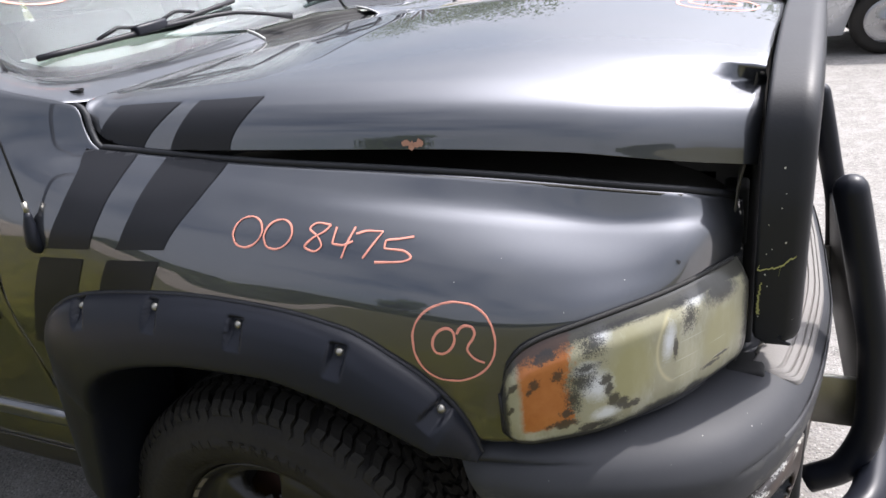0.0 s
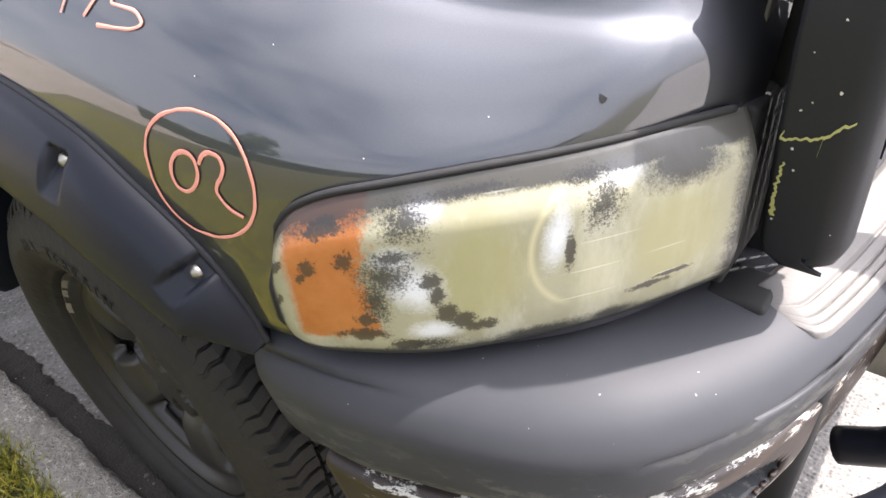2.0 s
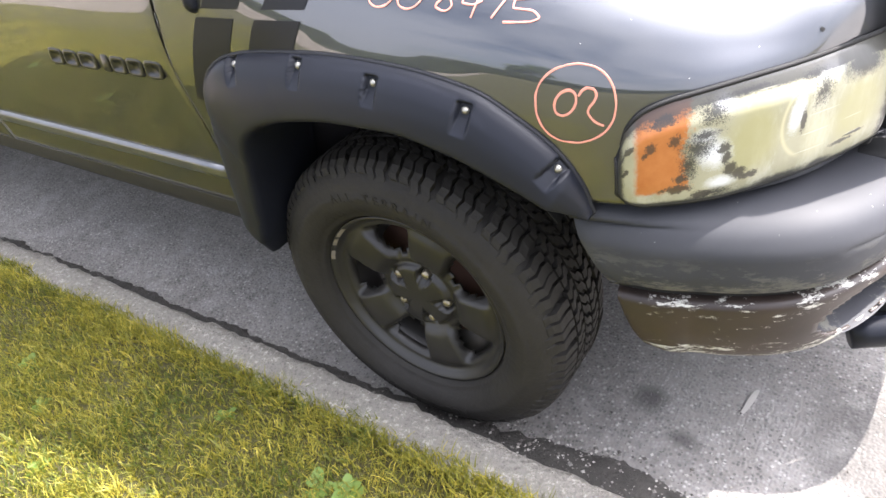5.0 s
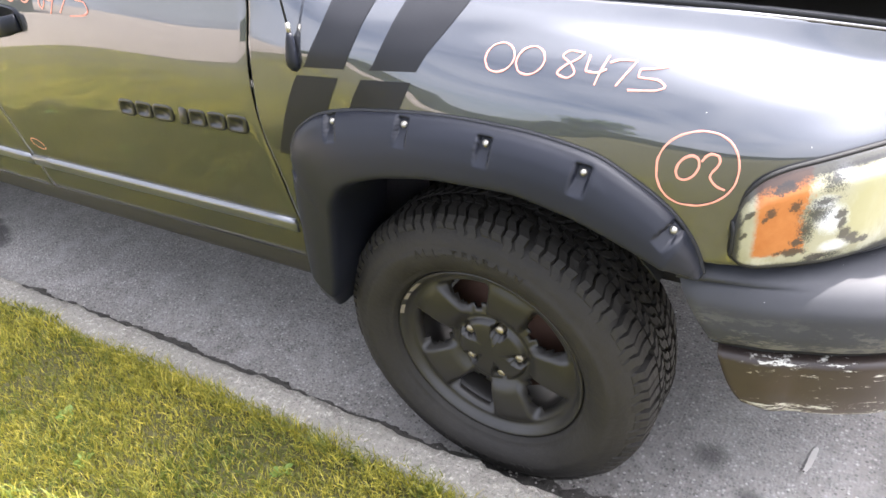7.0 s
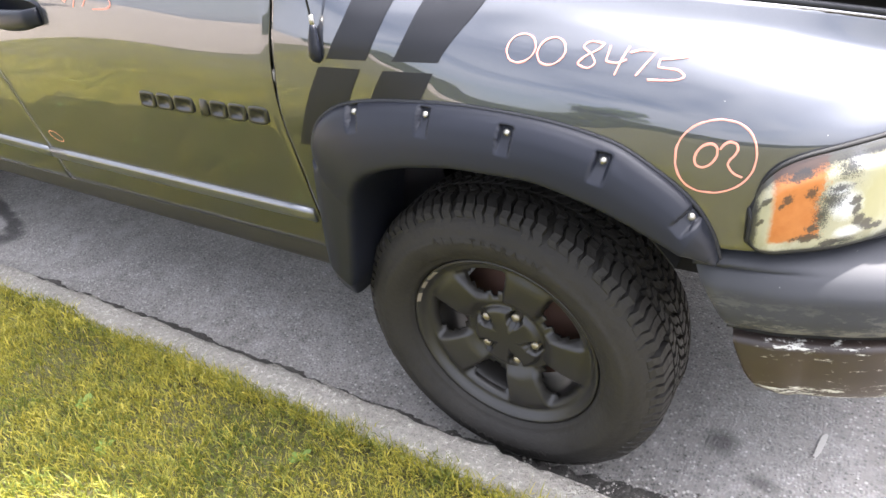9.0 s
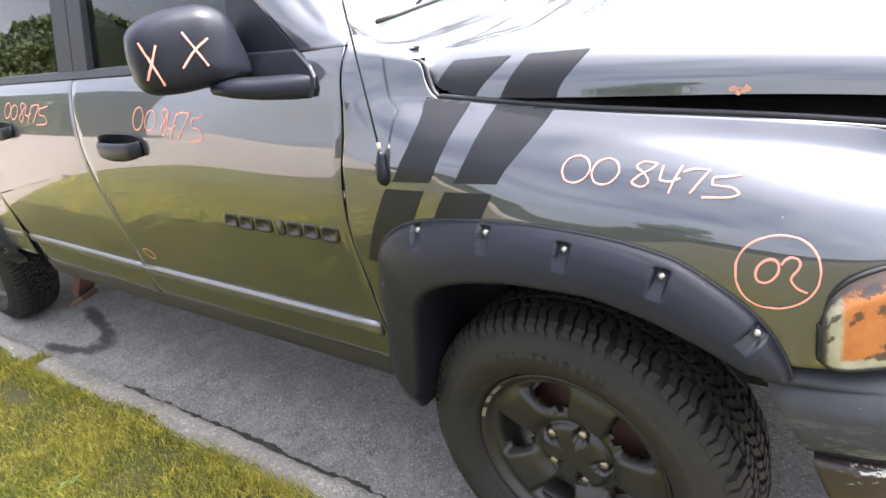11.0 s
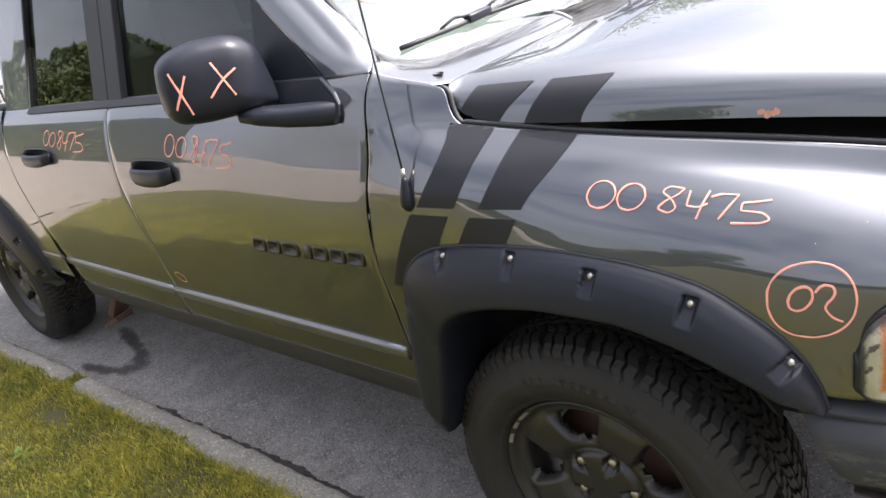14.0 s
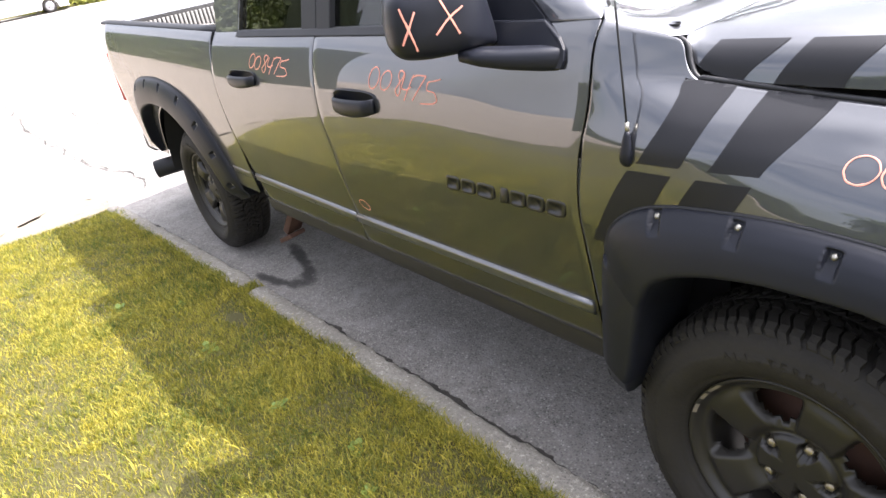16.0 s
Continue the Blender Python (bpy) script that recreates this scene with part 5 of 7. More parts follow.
def put_wheel(x, y, left):
    w = new("wheel")
    w.parent = truck
    w.matrix_parent_inverse = truck.matrix_world.inverted()
    w.matrix_basis = pose(x, y, WZ, 0, 0, 180 if left else 0)
    tagged(w, "black five-spoke wheel with a chunky off-road tyre")

    def sub(name, me, m=None, label="", thick=0.0):
        ob = new(name, me)
        ob.parent = w
        if m is not None:
            ob.matrix_basis = m
        if thick:
            s = ob.modifiers.new("thickness", "SOLIDIFY")
            s.thickness, s.offset = thick, -1.0 
        return tagged(ob, label)
    sub("tyre", TYRE, None, "worn black all-terrain tyre")
    tagged(sub("tread", TREAD, None, "chunky tread blocks"), kind="stuff")
    tagged(sub("lettering", LETTERS, None, "worn raised side wall lettering"), kind="stuff")
    sub("rim", RIM, None, "dusty black painted rim", 0.006)
    sub("rim_barrel", BARREL)
    sub("brake_disc", ROTOR, None, "rusty brake disc")
    for a0, a1 in ((131, 142), (144, 151), (156, 164)):
        bm = grid(lambda u, v: Vector(((0.2265 + 0.0075 * v) * math.cos(radians(a0 + (a1 - a0) * u)), 0.0385 - 0.006 * v + 0.0005 * math.sin(u * 9), (0.2265 + 0.0075 * v * (0.6 + 0.4 * abs(math.sin(u * 7)))) * math.sin(radians(a0 + (a1 - a0) * u)))), span(0, 1, 12), (0, 0.5, 1))
        sub("worn_patch", mesh_of("worn_patch", bm, WORN), None, "bare scraped metal on the rim lip")
    for k in range(5):
        a = radians(-3 + 72 * k)
        m = Matrix.Translation((0.070 * math.cos(a), 0.084, 0.070 * math.sin(a)))
        sub("lug_nut", NUT, m, "worn metal lug nut")
        sub("nut_seat", NUTSEAT, m)


put_wheel(0.022, 0.002, False)
put_wheel(-3.585, 0.030, False)
put_wheel(0.022, 2 * YC - 0.002, True)
put_wheel(-3.585, 2 * YC - 0.030, True)
bm = tube([(0.022, 0.2, WZ), (0.022, 2 * YC - 0.2, WZ)], 0.05, 12)
tube([(-3.585, 0.2, WZ), (-3.585, 2 * YC - 0.2, WZ)], 0.06, 12, bm)
part("axle", bm, DARK, truck, "dirty black axle")
# exhaust tail pipe
part("tail_pipe", tube(line([(-3.90, 0.62, 0.46), (-4.20, 0.42, 0.45), (-4.38, 0.16, 0.43), (-4.46, 0.00, 0.415)], 10), 0.062, 16), MATT_BLACK, truck, "black exhaust tail pipe behind the rear wheel")

# ---- headlights ----


def lens_plan(u):
    """A place on the lens's front in plan; u from the outer end (0) to the grille (1)."""
    pts = [Vector((0.518, 0.026)), Vector((0.555, 0.044)), Vector((0.62, 0.082)), Vector((0.69, 0.140)), Vector((0.75, 0.208)), Vector((0.792, 0.275)), Vector((0.815, 0.321))]
    return line_at(pts, u)


def line_at(pts, u):
    d = [0.0]
    for a, b in zip(pts, pts[1:]):
        d.append(d[-1] + (b - a).length)
    return Vector([hermite(d, [p[k] for p in pts], u * d[-1]) for k in range(len(pts[0]))])


def lens_point(u, v, out=0.0, grow=0.0):
    p = lens_plan(u)
    q, q2 = lens_plan(min(1, u + 0.02)), lens_plan(max(0, u - 0.02))
    t = (q - q2).normalized()
    nrm = Vector((t.y, -t.x))
    zb = hermite((0, 0.03, 0.10, 0.3, 0.55, 0.8, 1.0), (0.806, 0.793, 0.786, 0.786, 0.794, 0.798, 0.797), u) - grow
    zt = hermite((0, 0.03, 0.09, 0.2, 0.5, 0.8, 1.0), (0.868, 0.914, 0.940, 0.955, 0.970, 0.974, 0.970), u) + grow
    z = zb + (zt - zb) * v
    crown = 0.010 * (1 - (2 * v - 1) ** 4) - 0.012 * max(0.0, v - 0.8) / 0.2
    edge = 0.010 * (1 - min(1.0, u / 0.05)) ** 2
    o = 0.004 + crown - edge + out
    p = p + nrm * o - t * (grow if u < 0.02 else 0) + t * (grow * 0.6 if u > 0.98 else 0)
    return Vector((p.x, p.y, z))


for flip in (0, 1):
    bm = grid(lambda u, v: lens_point(u, v, -0.011, 0.0035), span(0, 1, 40), span(0, 1, 10))
    us, vs = span(0, 1, 80), span(0, 1, 30)
    bm2 = grid(lambda u, v: lens_point(u, v), us, vs)
    bm2.verts.index_update()
    uvl = bm2.loops.layers.uv.new("uv")
    for f in bm2.faces:
        for lp in f.loops:
            k = lp.vert.index
            lp[uvl].uv = (us[k // 30], vs[k % 30])
    if flip:
        for b in (bm, bm2):
            for v in b.verts:
                v.co.y = 2 * YC - v.co.y
    hl = part("headlight", bm, MATT_BLACK, truck, "hazed yellow headlight with black overspray", thick=0.006)
    part("lens", bm2, LENS, hl, "cloudy yellowed lens with an amber end", thick=0.004)
    bm = bmesh.new()
    rounded(bm, 0.780, 0.818, 0.330, 0.450, 0.772, 0.968, 0.006)
    rounded(bm, 0.785, 0.822, 0.388, 0.450, 0.96, 1.06, 0.006)
    if flip:
        for v in bm.verts:
            v.co.y = 2 * YC - v.co.y
    part("headlight_bezel", bm, DARK, hl, "black headlight bezel")
    # near-black line and block, standing for the shaded gap and hollow
    rim = [lens_point(u, 0.0, -0.004, 0.0025) for u in span(0.97, 0.03, 40)] + [lens_point(0.0, v, -0.002, 0.0025) for v in span(0.03, 0.97, 14)] + [lens_point(u, 1.0, 0.001, 0.002) for u in span(0.03, 0.97, 40)]
    bm = tube(rim, 0.0036, 8)
    rounded(bm, 0.800, 0.862, 0.340, 0.405, 0.725, 0.753, 0.006)
    if flip:
        for v in bm.verts:
            v.co.y = 2 * YC - v.co.y
    part("lamp_gap_shade", bm, DARK, hl, "near-black line and block for the dark gap and hollow")

# ---- front bumper ----
PLAN = [(0.462, 0.012), (0.55, 0.018), (0.65, 0.040), (0.75, 0.080), (0.82, 0.132), (0.872, 0.205), (0.925, 0.325), (0.965, 0.500), (0.995, 0.750), (1.00, 1.0)]
PLAN = [Vector(p) for p in PLAN]


def bump(u, offset):
    """A place along the bumper in plan (u = 1: the middle), set back by offset."""
    p, a, b = line_at(PLAN, u), line_at(PLAN, max(0, u - 0.01)), line_at(PLAN, min(1, u + 0.01))
    t = (b - a).normalized()
    return p + Vector((-t.y, t.x)) * offset


def end_shift(u, z):
    """The bumper's rear end slants forward as it goes down."""
    return max(0.0, 1 - u / 0.14) * hermite((0.48, 0.523, 0.593, 0.622, 0.68, 0.755, 0.78), (0.112, 0.083, 0.055, 0.045, 0.012, -0.028, -0.034), z)


def bumper_cover(u, v):
    vs = (0.0, 0.05, 0.12, 0.32, 0.52, 0.68, 0.82, 0.92, 1.0)
    off = hermite(vs, (0.034, 0.020, 0.010, 0.002, 0.003, 0.016, 0.040, 0.085, 0.150), v)
    z = hermite(vs, (0.629, 0.628, 0.636, 0.668, 0.706, 0.734, 0.752, 0.764, 0.768), v)
    side_rise = max(0.0, 1 - u / 0.16)
    off *= 1 - 0.75 * side_rise if off > 0.03 else 1
    z -= 0.02 * hermite((0, 0.25, 0.5, 1), (0.0, 0.2, 1.0, 1.2), u) * (v > 0.5)
    p = bump(u, off)
    return Vector((p.x + end_shift(u, z), p.y, z))


def fog_hole(u, v):
    """Whether the fog lamp's opening lies here."""
    return ((u - 0.40) / 0.095) ** 2 + ((v - 0.48) / 0.36) ** 2 < 1


def valance_foot(u):
    return hermite((0, 0.1, 0.3, 0.6, 1.0), (0.484, 0.472, 0.464, 0.455, 0.44), u)


def valance(u, v):
    zb = valance_foot(u)
    z = zb + (0.603 - zb) * v
    off = hermite((0, 0.06, 0.2, 0.5, 0.9, 0.97, 1.0), (0.036, 0.026, 0.020, 0.015, 0.014, 0.020, 0.034), v)
    p = bump(u, off)
    return Vector((p.x + end_shift(u, z), p.y, z))


def groove(u, v):
    z = 0.598 + 0.036 * v
    p = bump(u, 0.034)
    return Vector((p.x + end_shift(u, z), p.y, z))


def mirror_join(bm):
    half = mirrored(bm)
    pour(half, bm)
    bmesh.ops.remove_doubles(bm, verts=bm.verts, dist=0.0008)
    return bm


bumper = part("front_bumper", mirror_join(grid(bumper_cover, span(0, 1, 70), span(0, 1, 30))), BUMPER, truck, "scuffed dark grey front bumper", thick=0.006)
part("bumper_groove", mirror_join(grid(groove, span(0, 1, 70), (0, 0.5, 1))), DARK, bumper, "black groove between bumper and valance", thick=0.004)
us, vs = span(0, 1, 110), span(0, 1, 36)
bm = bmesh.new()
rows = [[bm.verts.new(valance(u, v)) for v in vs] for u in us]
for i in range(len(us) - 1):
    for j in range(len(vs) - 1):
        if not fog_hole((us[i] + us[i + 1]) / 2, (vs[j] + vs[j + 1]) / 2):
            bm.faces.new((rows[i][j], rows[i][j + 1], rows[i + 1][j + 1], rows[i + 1][j]))
bmesh.ops.delete(bm, geom=[v for v in bm.verts if not v.link_faces], context="VERTS")
bm = mirror_join(bm)
uvl = bm.loops.layers.uv.new("uv")
low_u = [line_at(PLAN, k / 60) for k in range(61)]
for f in bm.faces:
    for lp in f.loops:
        p = lp.vert.co
        yy = min(p.y, 2 * YC - p.y)
        k = min(range(61), key=lambda i: abs(low_u[i].y + (0.02 if low_u[i].y > 0.1 else 0) - yy) + abs(low_u[i].x - p.x)) / 60
        zb = valance_foot(k)
        lp[uvl].uv = (k, min(1.0, max(0.0, (p.z - zb) / (0.603 - zb))))
part("valance", bm, VALANCE, bumper, "scraped brown-black lower valance", thick=0.006)
for flip in (0, 1):
    bm = bmesh.new()
    ring = []
    for k in range(40):
        a = 2 * math.pi * k / 40
        u, v = 0.40 + 0.097 * math.cos(a), 0.48 + 0.37 * math.sin(a)
        ring.append((u, v))
    rows = []
    for depth, s in ((0.0, 1.02), (0.012, 0.97), (0.06, 0.85), (0.10, 0.7)):
        row = []
        for u, v in ring:
            p = valance(0.40 + (u - 0.40) * s, 0.48 + (v - 0.48) * s)
            q = bump(0.40 + (u - 0.40) * s, depth + 0.016)
            row.append(bm.verts.new((q.x, 2 * YC - q.y if flip else q.y, p.z)))
        rows.append(row)
    for a, b in zip(rows, rows[1:]):
        for k in range(40):
            bm.faces.new((a[k], a[(k + 1) % 40], b[(k + 1) % 40], b[k]))
    bm.faces.new(rows[-1])
    part("fog_lamp_recess", bm, BUMPER, bumper, "empty fog lamp opening in the bumper")


# ribbed step pad on top of the bumper
def pad(u, v):
    a = PAD_START + (1 - PAD_START) * u
    w = v * 0.24
    rib = 0.0035 * (0 if u > 0.03 and min(abs(w - 0.06), abs(w - 0.105), abs(w - 0.15)) < 0.006 else 1)
    k = math.sqrt(max(0.0, 1 - (1 - min(1.0, u / 0.055)) ** 2))
    p = bumper_cover(a, 0.94 - 0.24 * (1 - v) * (0.45 + 0.55 * k))
    e = min(1.0, u / 0.02) * min(1.0, v / 0.05) * min(1.0, (1 - v) / 0.05)
    return Vector((p.x, p.y, p.z + 0.002 + (0.004 + rib) * e))


PAD_START = min((k / 200 for k in range(201)), key=lambda u: abs(line_at(PLAN, u).y - 0.345))
part("step_pad", mirror_join(grid(pad, span(0, 1, 60), span(0, 1, 100))), PAD, bumper, "ribbed grey rubber step pad", thick=0.002)
# beam made deeper and longer forward to block sun reaching the road
bm = bmesh.new()
rounded(bm, 0.66, 0.94, 0.40, 2 * YC - 0.40, 0.36, 0.70, 0.02)
part("bumper_beam", bm, DARK, bumper, "black bumper beam, enlarged to keep sun off the road")

# ---- grille surround ----
SUR = [(0.362, 0.800), (0.345, 0.88), (0.328, 0.97), (0.320, 1.055), (0.328, 1.125), (0.338, 1.168), (0.366, 1.206), (0.44, 1.238), (0.57, 1.264), (0.75, 1.282), (1.0, 1.288)]
SUR = [Vector(p) for p in SUR]


def surround(u, v):
    p = line_at(SUR, u)
    a, b = line_at(SUR, max(0, u - 0.01)), line_at(SUR, min(1, u + 0.01))
    t = (b - a).normalized()
    inw = Vector((t.y, -t.x))
    bow = 0.045 * max(0.0, min(1.0, (p.x - 0.32) / 0.68))
    x = hermite((0, 0.08, 0.45, 0.62, 0.75, 0.9, 1.0), (0.842, 0.838, 0.884, 0.902, 0.906, 0.895, 0.865), v)
    k = hermite((0, 0.08, 0.45, 0.62, 0.75, 0.9, 1.0), (0.012, 0.0, 0.0, 0.010, 0.035, 0.075, 0.085), v)
    end = 0.02 * (1 - min(1.0, u / 0.02)) ** 2
    q = p + inw * k
    return Vector((x + bow - (end if v > 0.4 else -end), q.x, q.y))


grille = part("grille_surround", mirror_join(grid(surround, span(0, 1, 90), span(0, 1, 30))), MATT_BLACK, truck, "chipped matt black grille surround", thick=0.006)
# paint chips on it
sur_tree = tree_of(grille)
CHIP = simple("chip_pale", (0.62, 0.60, 0.52), 0.6)
CHIP_Y = simple("chip_yellow", (0.45, 0.44, 0.16), 0.6)
rnd = random.Random(11)


def chip(tree, eye, target, size, mat, parent, ragged=7, stretch=1.0, name="paint_chip"):
    """A small flat flake of another colour on a surface."""
    hit, n = lay(tree, eye, target)
    a = n.orthogonal().normalized()
    b = n.cross(a)
    t = rnd.uniform(0, 6.28)
    bm = bmesh.new()
    vs = []
    for k in range(ragged):
        g = 2 * math.pi * k / ragged
        r = size * rnd.uniform(0.5, 1.2)
        d = a * (math.cos(g) * stretch) + b * math.sin(g)
        d = d * math.cos(t * 0) + d.cross(n) * 0
        vs.append(bm.verts.new(hit + d * r + n * 0.0036))
    bm.faces.new(vs)
    return part(name, bm, mat, parent, smooth=False)


EYE_F = (1.0, -0.45, 1.25)
for _ in range(11):
    z = rnd.uniform(0.84, 1.2)
    chip(sur_tree, EYE_F, (rnd.uniform(0.85, 0.90), 0.31, z), rnd.uniform(0.0006, 0.0019), CHIP, grille)


def flake(pts, widths):
    """A ragged line of bare yellow where the paint has cracked off."""
    bm = bmesh.new()
    rows = []
    for i, p in enumerate(line(pts, 40)):
        h, n = lay(sur_tree, EYE_F, p)
        up = Vector((0, 0, 1)) if abs(pts[-1][2] - pts[0][2]) < 0.04 else Vector((1, 0, 0))
        up = (up - n * up.dot(n)).normalized()
        w = hermite(span(0, 1, len(widths)), widths, i / 39) * (0.5 + 0.9 * abs(noise.noise((i * 0.55, 3, 2)))) + 0.0006
        o = 0.0022 * noise.noise((i * 0.4, 7, 1))
        rows.append([bm.verts.new(h + up * (o + w) + n * 0.0038), bm.verts.new(h + up * (o - w * 0.8) + n * 0.0038)])
    for a, b in zip(rows, rows[1:]):
        bm.faces.new((a[0], a[1], b[1], b[0]))
    part("paint_flake", bm, CHIP_Y, grille, "bare yellow patch of flaked paint", smooth=False)


flake([(0.842, 0.315, 0.953), (0.858, 0.315, 0.957), (0.874, 0.315, 0.962), (0.884, 0.315, 0.973), (0.892, 0.315, 0.979)], (0.0022, 0.001, 0.0016, 0.0026, 0.001))
flake([(0.874, 0.315, 0.962), (0.873, 0.315, 0.945)], (0.0010, 0.0008))
flake([(0.846, 0.335, 0.925), (0.845, 0.335, 0.895), (0.847, 0.335, 0.868)], (0.0008, 0.0012, 0.0035))
# mesh insert
bm = bmesh.new()
for k in range(46):
    y = 0.40 + k * (1.20 / 45)
    x = 0.865 + 0.045 * min(1, min(y - 0.3, 1.7 - y) / 0.7)
    box(bm, x, x + 0.012, y - 0.003, y + 0.003, 0.80, 1.22)
for k in range(18):
    z = 0.81 + k * 0.0235
    grid(lambda u, v, zz=z: Vector((0.870 + 0.045 * min(1, (u * 1.2 + 0.10 if u < 0.5 else 1.3 - u * 1.2) / 0.7), 0.40 + 1.2 * u, zz - 0.003 + 0.006 * v)), span(0, 1, 20), (0, 1), bm)
part("grille_mesh", bm, BLACK_PLASTIC, grille, "black grille mesh", smooth=False)
bm = bmesh.new()
rounded(bm, 0.80, 0.84, 0.44, 2 * YC - 0.44, 0.72, 1.16, 0.01)
part("radiator", bm, DARK, truck, "black radiator behind the grille")

# ---- bull bar ----
def build_bull_bar():
    bars = []
    for y in (0.60, 2 * YC - 0.60):
        s = 1 if y < YC else -1
        pts = line([(0.97, y, 0.33), (1.035, y, 0.38), (1.068, y, 0.50), (1.058, y, 0.66), (1.028, y, 0.806), (0.998, y, 0.94), (0.987, y, 0.985)], 40)
        end = pts[-1] - pts[-2]
        end.normalize()
        pts += [pts[-1] + end * d for d in (0.010, 0.020, 0.026, 0.029)]
        bars.append(tube(pts, [0.029] * 40 + [0.0275, 0.022, 0.014, 0.004], 18))
    loop = line([(0.86, 0.36, 0.34), (0.99, 0.42, 0.36), (1.07, 0.52, 0.38), (1.10, 0.7, 0.38), (1.11, 1.0, 0.38), (1.10, 1.3, 0.38), (1.07, 1.48, 0.38), (0.99, 1.58, 0.36), (0.86, 1.64, 0.34)], 50)
    bar = part("bull_bar", tube(loop, 0.034, 16), BLACK_PLASTIC, truck, "black tubular bull bar")
    for b in bars:
        part("upright", b, BLACK_PLASTIC, bar)
    part("cross_tube", tube(line([(1.07, 0.63, 0.44), (1.11, 0.75, 0.44), (1.12, 1.0, 0.44), (1.11, 1.25, 0.44), (1.07, 1.37, 0.44)], 24), 0.027, 14), BLACK_PLASTIC, bar)
    # plate added to keep the sun off the road below the bumper
    bm = bmesh.new()
    rounded(bm, -0.006, 0.006, 0.62, 2 * YC - 0.62, -0.16, 0.17, 0.004, 2, pose(1.055, 0, 0.54, 0, -5, 0))
    part("shade_plate", bm, MATT_BLACK, bar, "added black plate between the uprights, shading the road")
    for y in (0.66, 1.34):
        bm = bmesh.new()
        rounded(bm, 0.92, 1.05, y - 0.006, y + 0.006, 0.44, 0.56, 0.004)
        part("bracket", bm, STEEL, bar, "bare steel mounting bracket")


build_bull_bar()


# ---- mirrors ----
MIRROR_AT = Vector((-0.72, -0.125, 1.378))
MIRROR_U, MIRROR_N = Vector((0.436, 0.90, 0.0)), Vector((0.90, -0.436, 0.0))


def on_mirror(a, b, c=0.0):
    """Inwards, upwards and forwards from the middle of the mirror's front face."""
    return MIRROR_AT + MIRROR_U * a + Vector((0, 0, b)) + MIRROR_N * c


def build_mirror(flip):
    # housing: a soft box with a slanting inner end
    rim_line = [(-0.100, 0.010), (-0.090, 0.056), (-0.070, 0.076), (-0.036, 0.089), (0.012, 0.096), (0.058, 0.095), (0.100, 0.085), (0.126, 0.068), (0.141, 0.040), (0.151, -0.006), (0.158, -0.048), (0.160, -0.076), (0.148, -0.087), (0.105, -0.086), (0.0, -0.084), (-0.068, -0.074), (-0.090, -0.058), (-0.100, -0.030)]
    ring = line([(a, b, 0) for a, b in rim_line + rim_line[:1]], 73)[:-1]
    bm = bmesh.new()
    rows = []
    mid = Vector((0.025, 0.002, 0))
    for g, c in ((0.02, 0.034), (0.25, 0.0335), (0.5, 0.031), (0.70, 0.026), (0.82, 0.019), (0.90, 0.008), (0.95, -0.004), (0.985, -0.022), (1.0, -0.045), (0.995, -0.075), (0.97, -0.105), (0.93, -0.118), (0.90, -0.112)):
        rows.append([bm.verts.new(on_mirror(mid.x + (p.x - mid.x) * g, mid.y + (p.y - mid.y) * g, c - 0.03 * max(0.0, (p.x - mid.x) * g - 0.05) / 0.08)) for p in ring])
    n = len(ring)
    for a, b in zip(rows, rows[1:]):
        for k in range(n):
            bm.faces.new((a[k], a[(k + 1) % n], b[(k + 1) % n], b[k]))
    bm.faces.new(rows[0][::-1])
    bm.faces.new(rows[-1])

    def put(b):
        if flip:
            for v in b.verts:
                v.co.y = 2 * YC - v.co.y
        return b
    mir = part("door_mirror", put(bm), BLACK_PLASTIC, truck, "black plastic door mirror housing")
    g = bmesh.new()
    vs = [g.verts.new(on_mirror(mid.x + (p.x - mid.x) * 0.84, mid.y + (p.y - mid.y) * 0.84, -0.117)) for p in ring]
    g.faces.new(vs)
    part("mirror_glass", put(g), simple("mirror_silver", (0.8, 0.82, 0.84), 0.03, 1.0, bump=0), mir, "mirror glass", thick=0.003)
    arm = bmesh.new()
    rows = []
    for p, w, h in (((-0.478, 0.040, 1.262), 0.012, 0.020), ((-0.490, 0.034, 1.264), 0.022, 0.026), ((-0.53, 0.012, 1.268), 0.034, 0.026), ((-0.60, -0.015, 1.274), 0.040, 0.024), ((-0.66, -0.045, 1.284), 0.040, 0.020), ((-0.70, -0.065, 1.292), 0.034, 0.014)):
        p = Vector(p)
        row = []
        for k in range(20):
            a = 2 * math.pi * k / 20
            ca, sa = math.cos(a), math.sin(a)
            row.append(arm.verts.new(p + Vector((0.45, -0.9, 0)).normalized() * math.copysign(abs(ca) ** 0.7, ca) * w + Vector((0, 0, 1)) * math.copysign(abs(sa) ** 0.7, sa) * h))
        rows.append(row)
    for a, b in zip(rows, rows[1:]):
        for k in range(20):
            arm.faces.new((a[k], a[(k + 1) % 20], b[(k + 1) % 20], b[k]))
    arm.faces.new(rows[0]), arm.faces.new(rows[-1][::-1])
    part("mirror_arm", put(arm), BLACK_PLASTIC, mir)
    # corner plate of the arm on the door
    foot = bmesh.new()
    pts = [(-0.468, 1.262), (-0.470, 1.285), (-0.492, 1.308), (-0.548, 1.342), (-0.76, 1.342), (-0.76, 1.30), (-0.60, 1.262), (-0.52, 1.244), (-0.474, 1.244)]
    a = [foot.verts.new((x, side(x, min(z, 1.335)) - 0.012, z)) for x, z in pts]
    b = [foot.verts.new((x, side(x, min(z, 1.335)) + 0.02, z)) for x, z in pts]
    foot.faces.new(a), foot.faces.new(b[::-1])
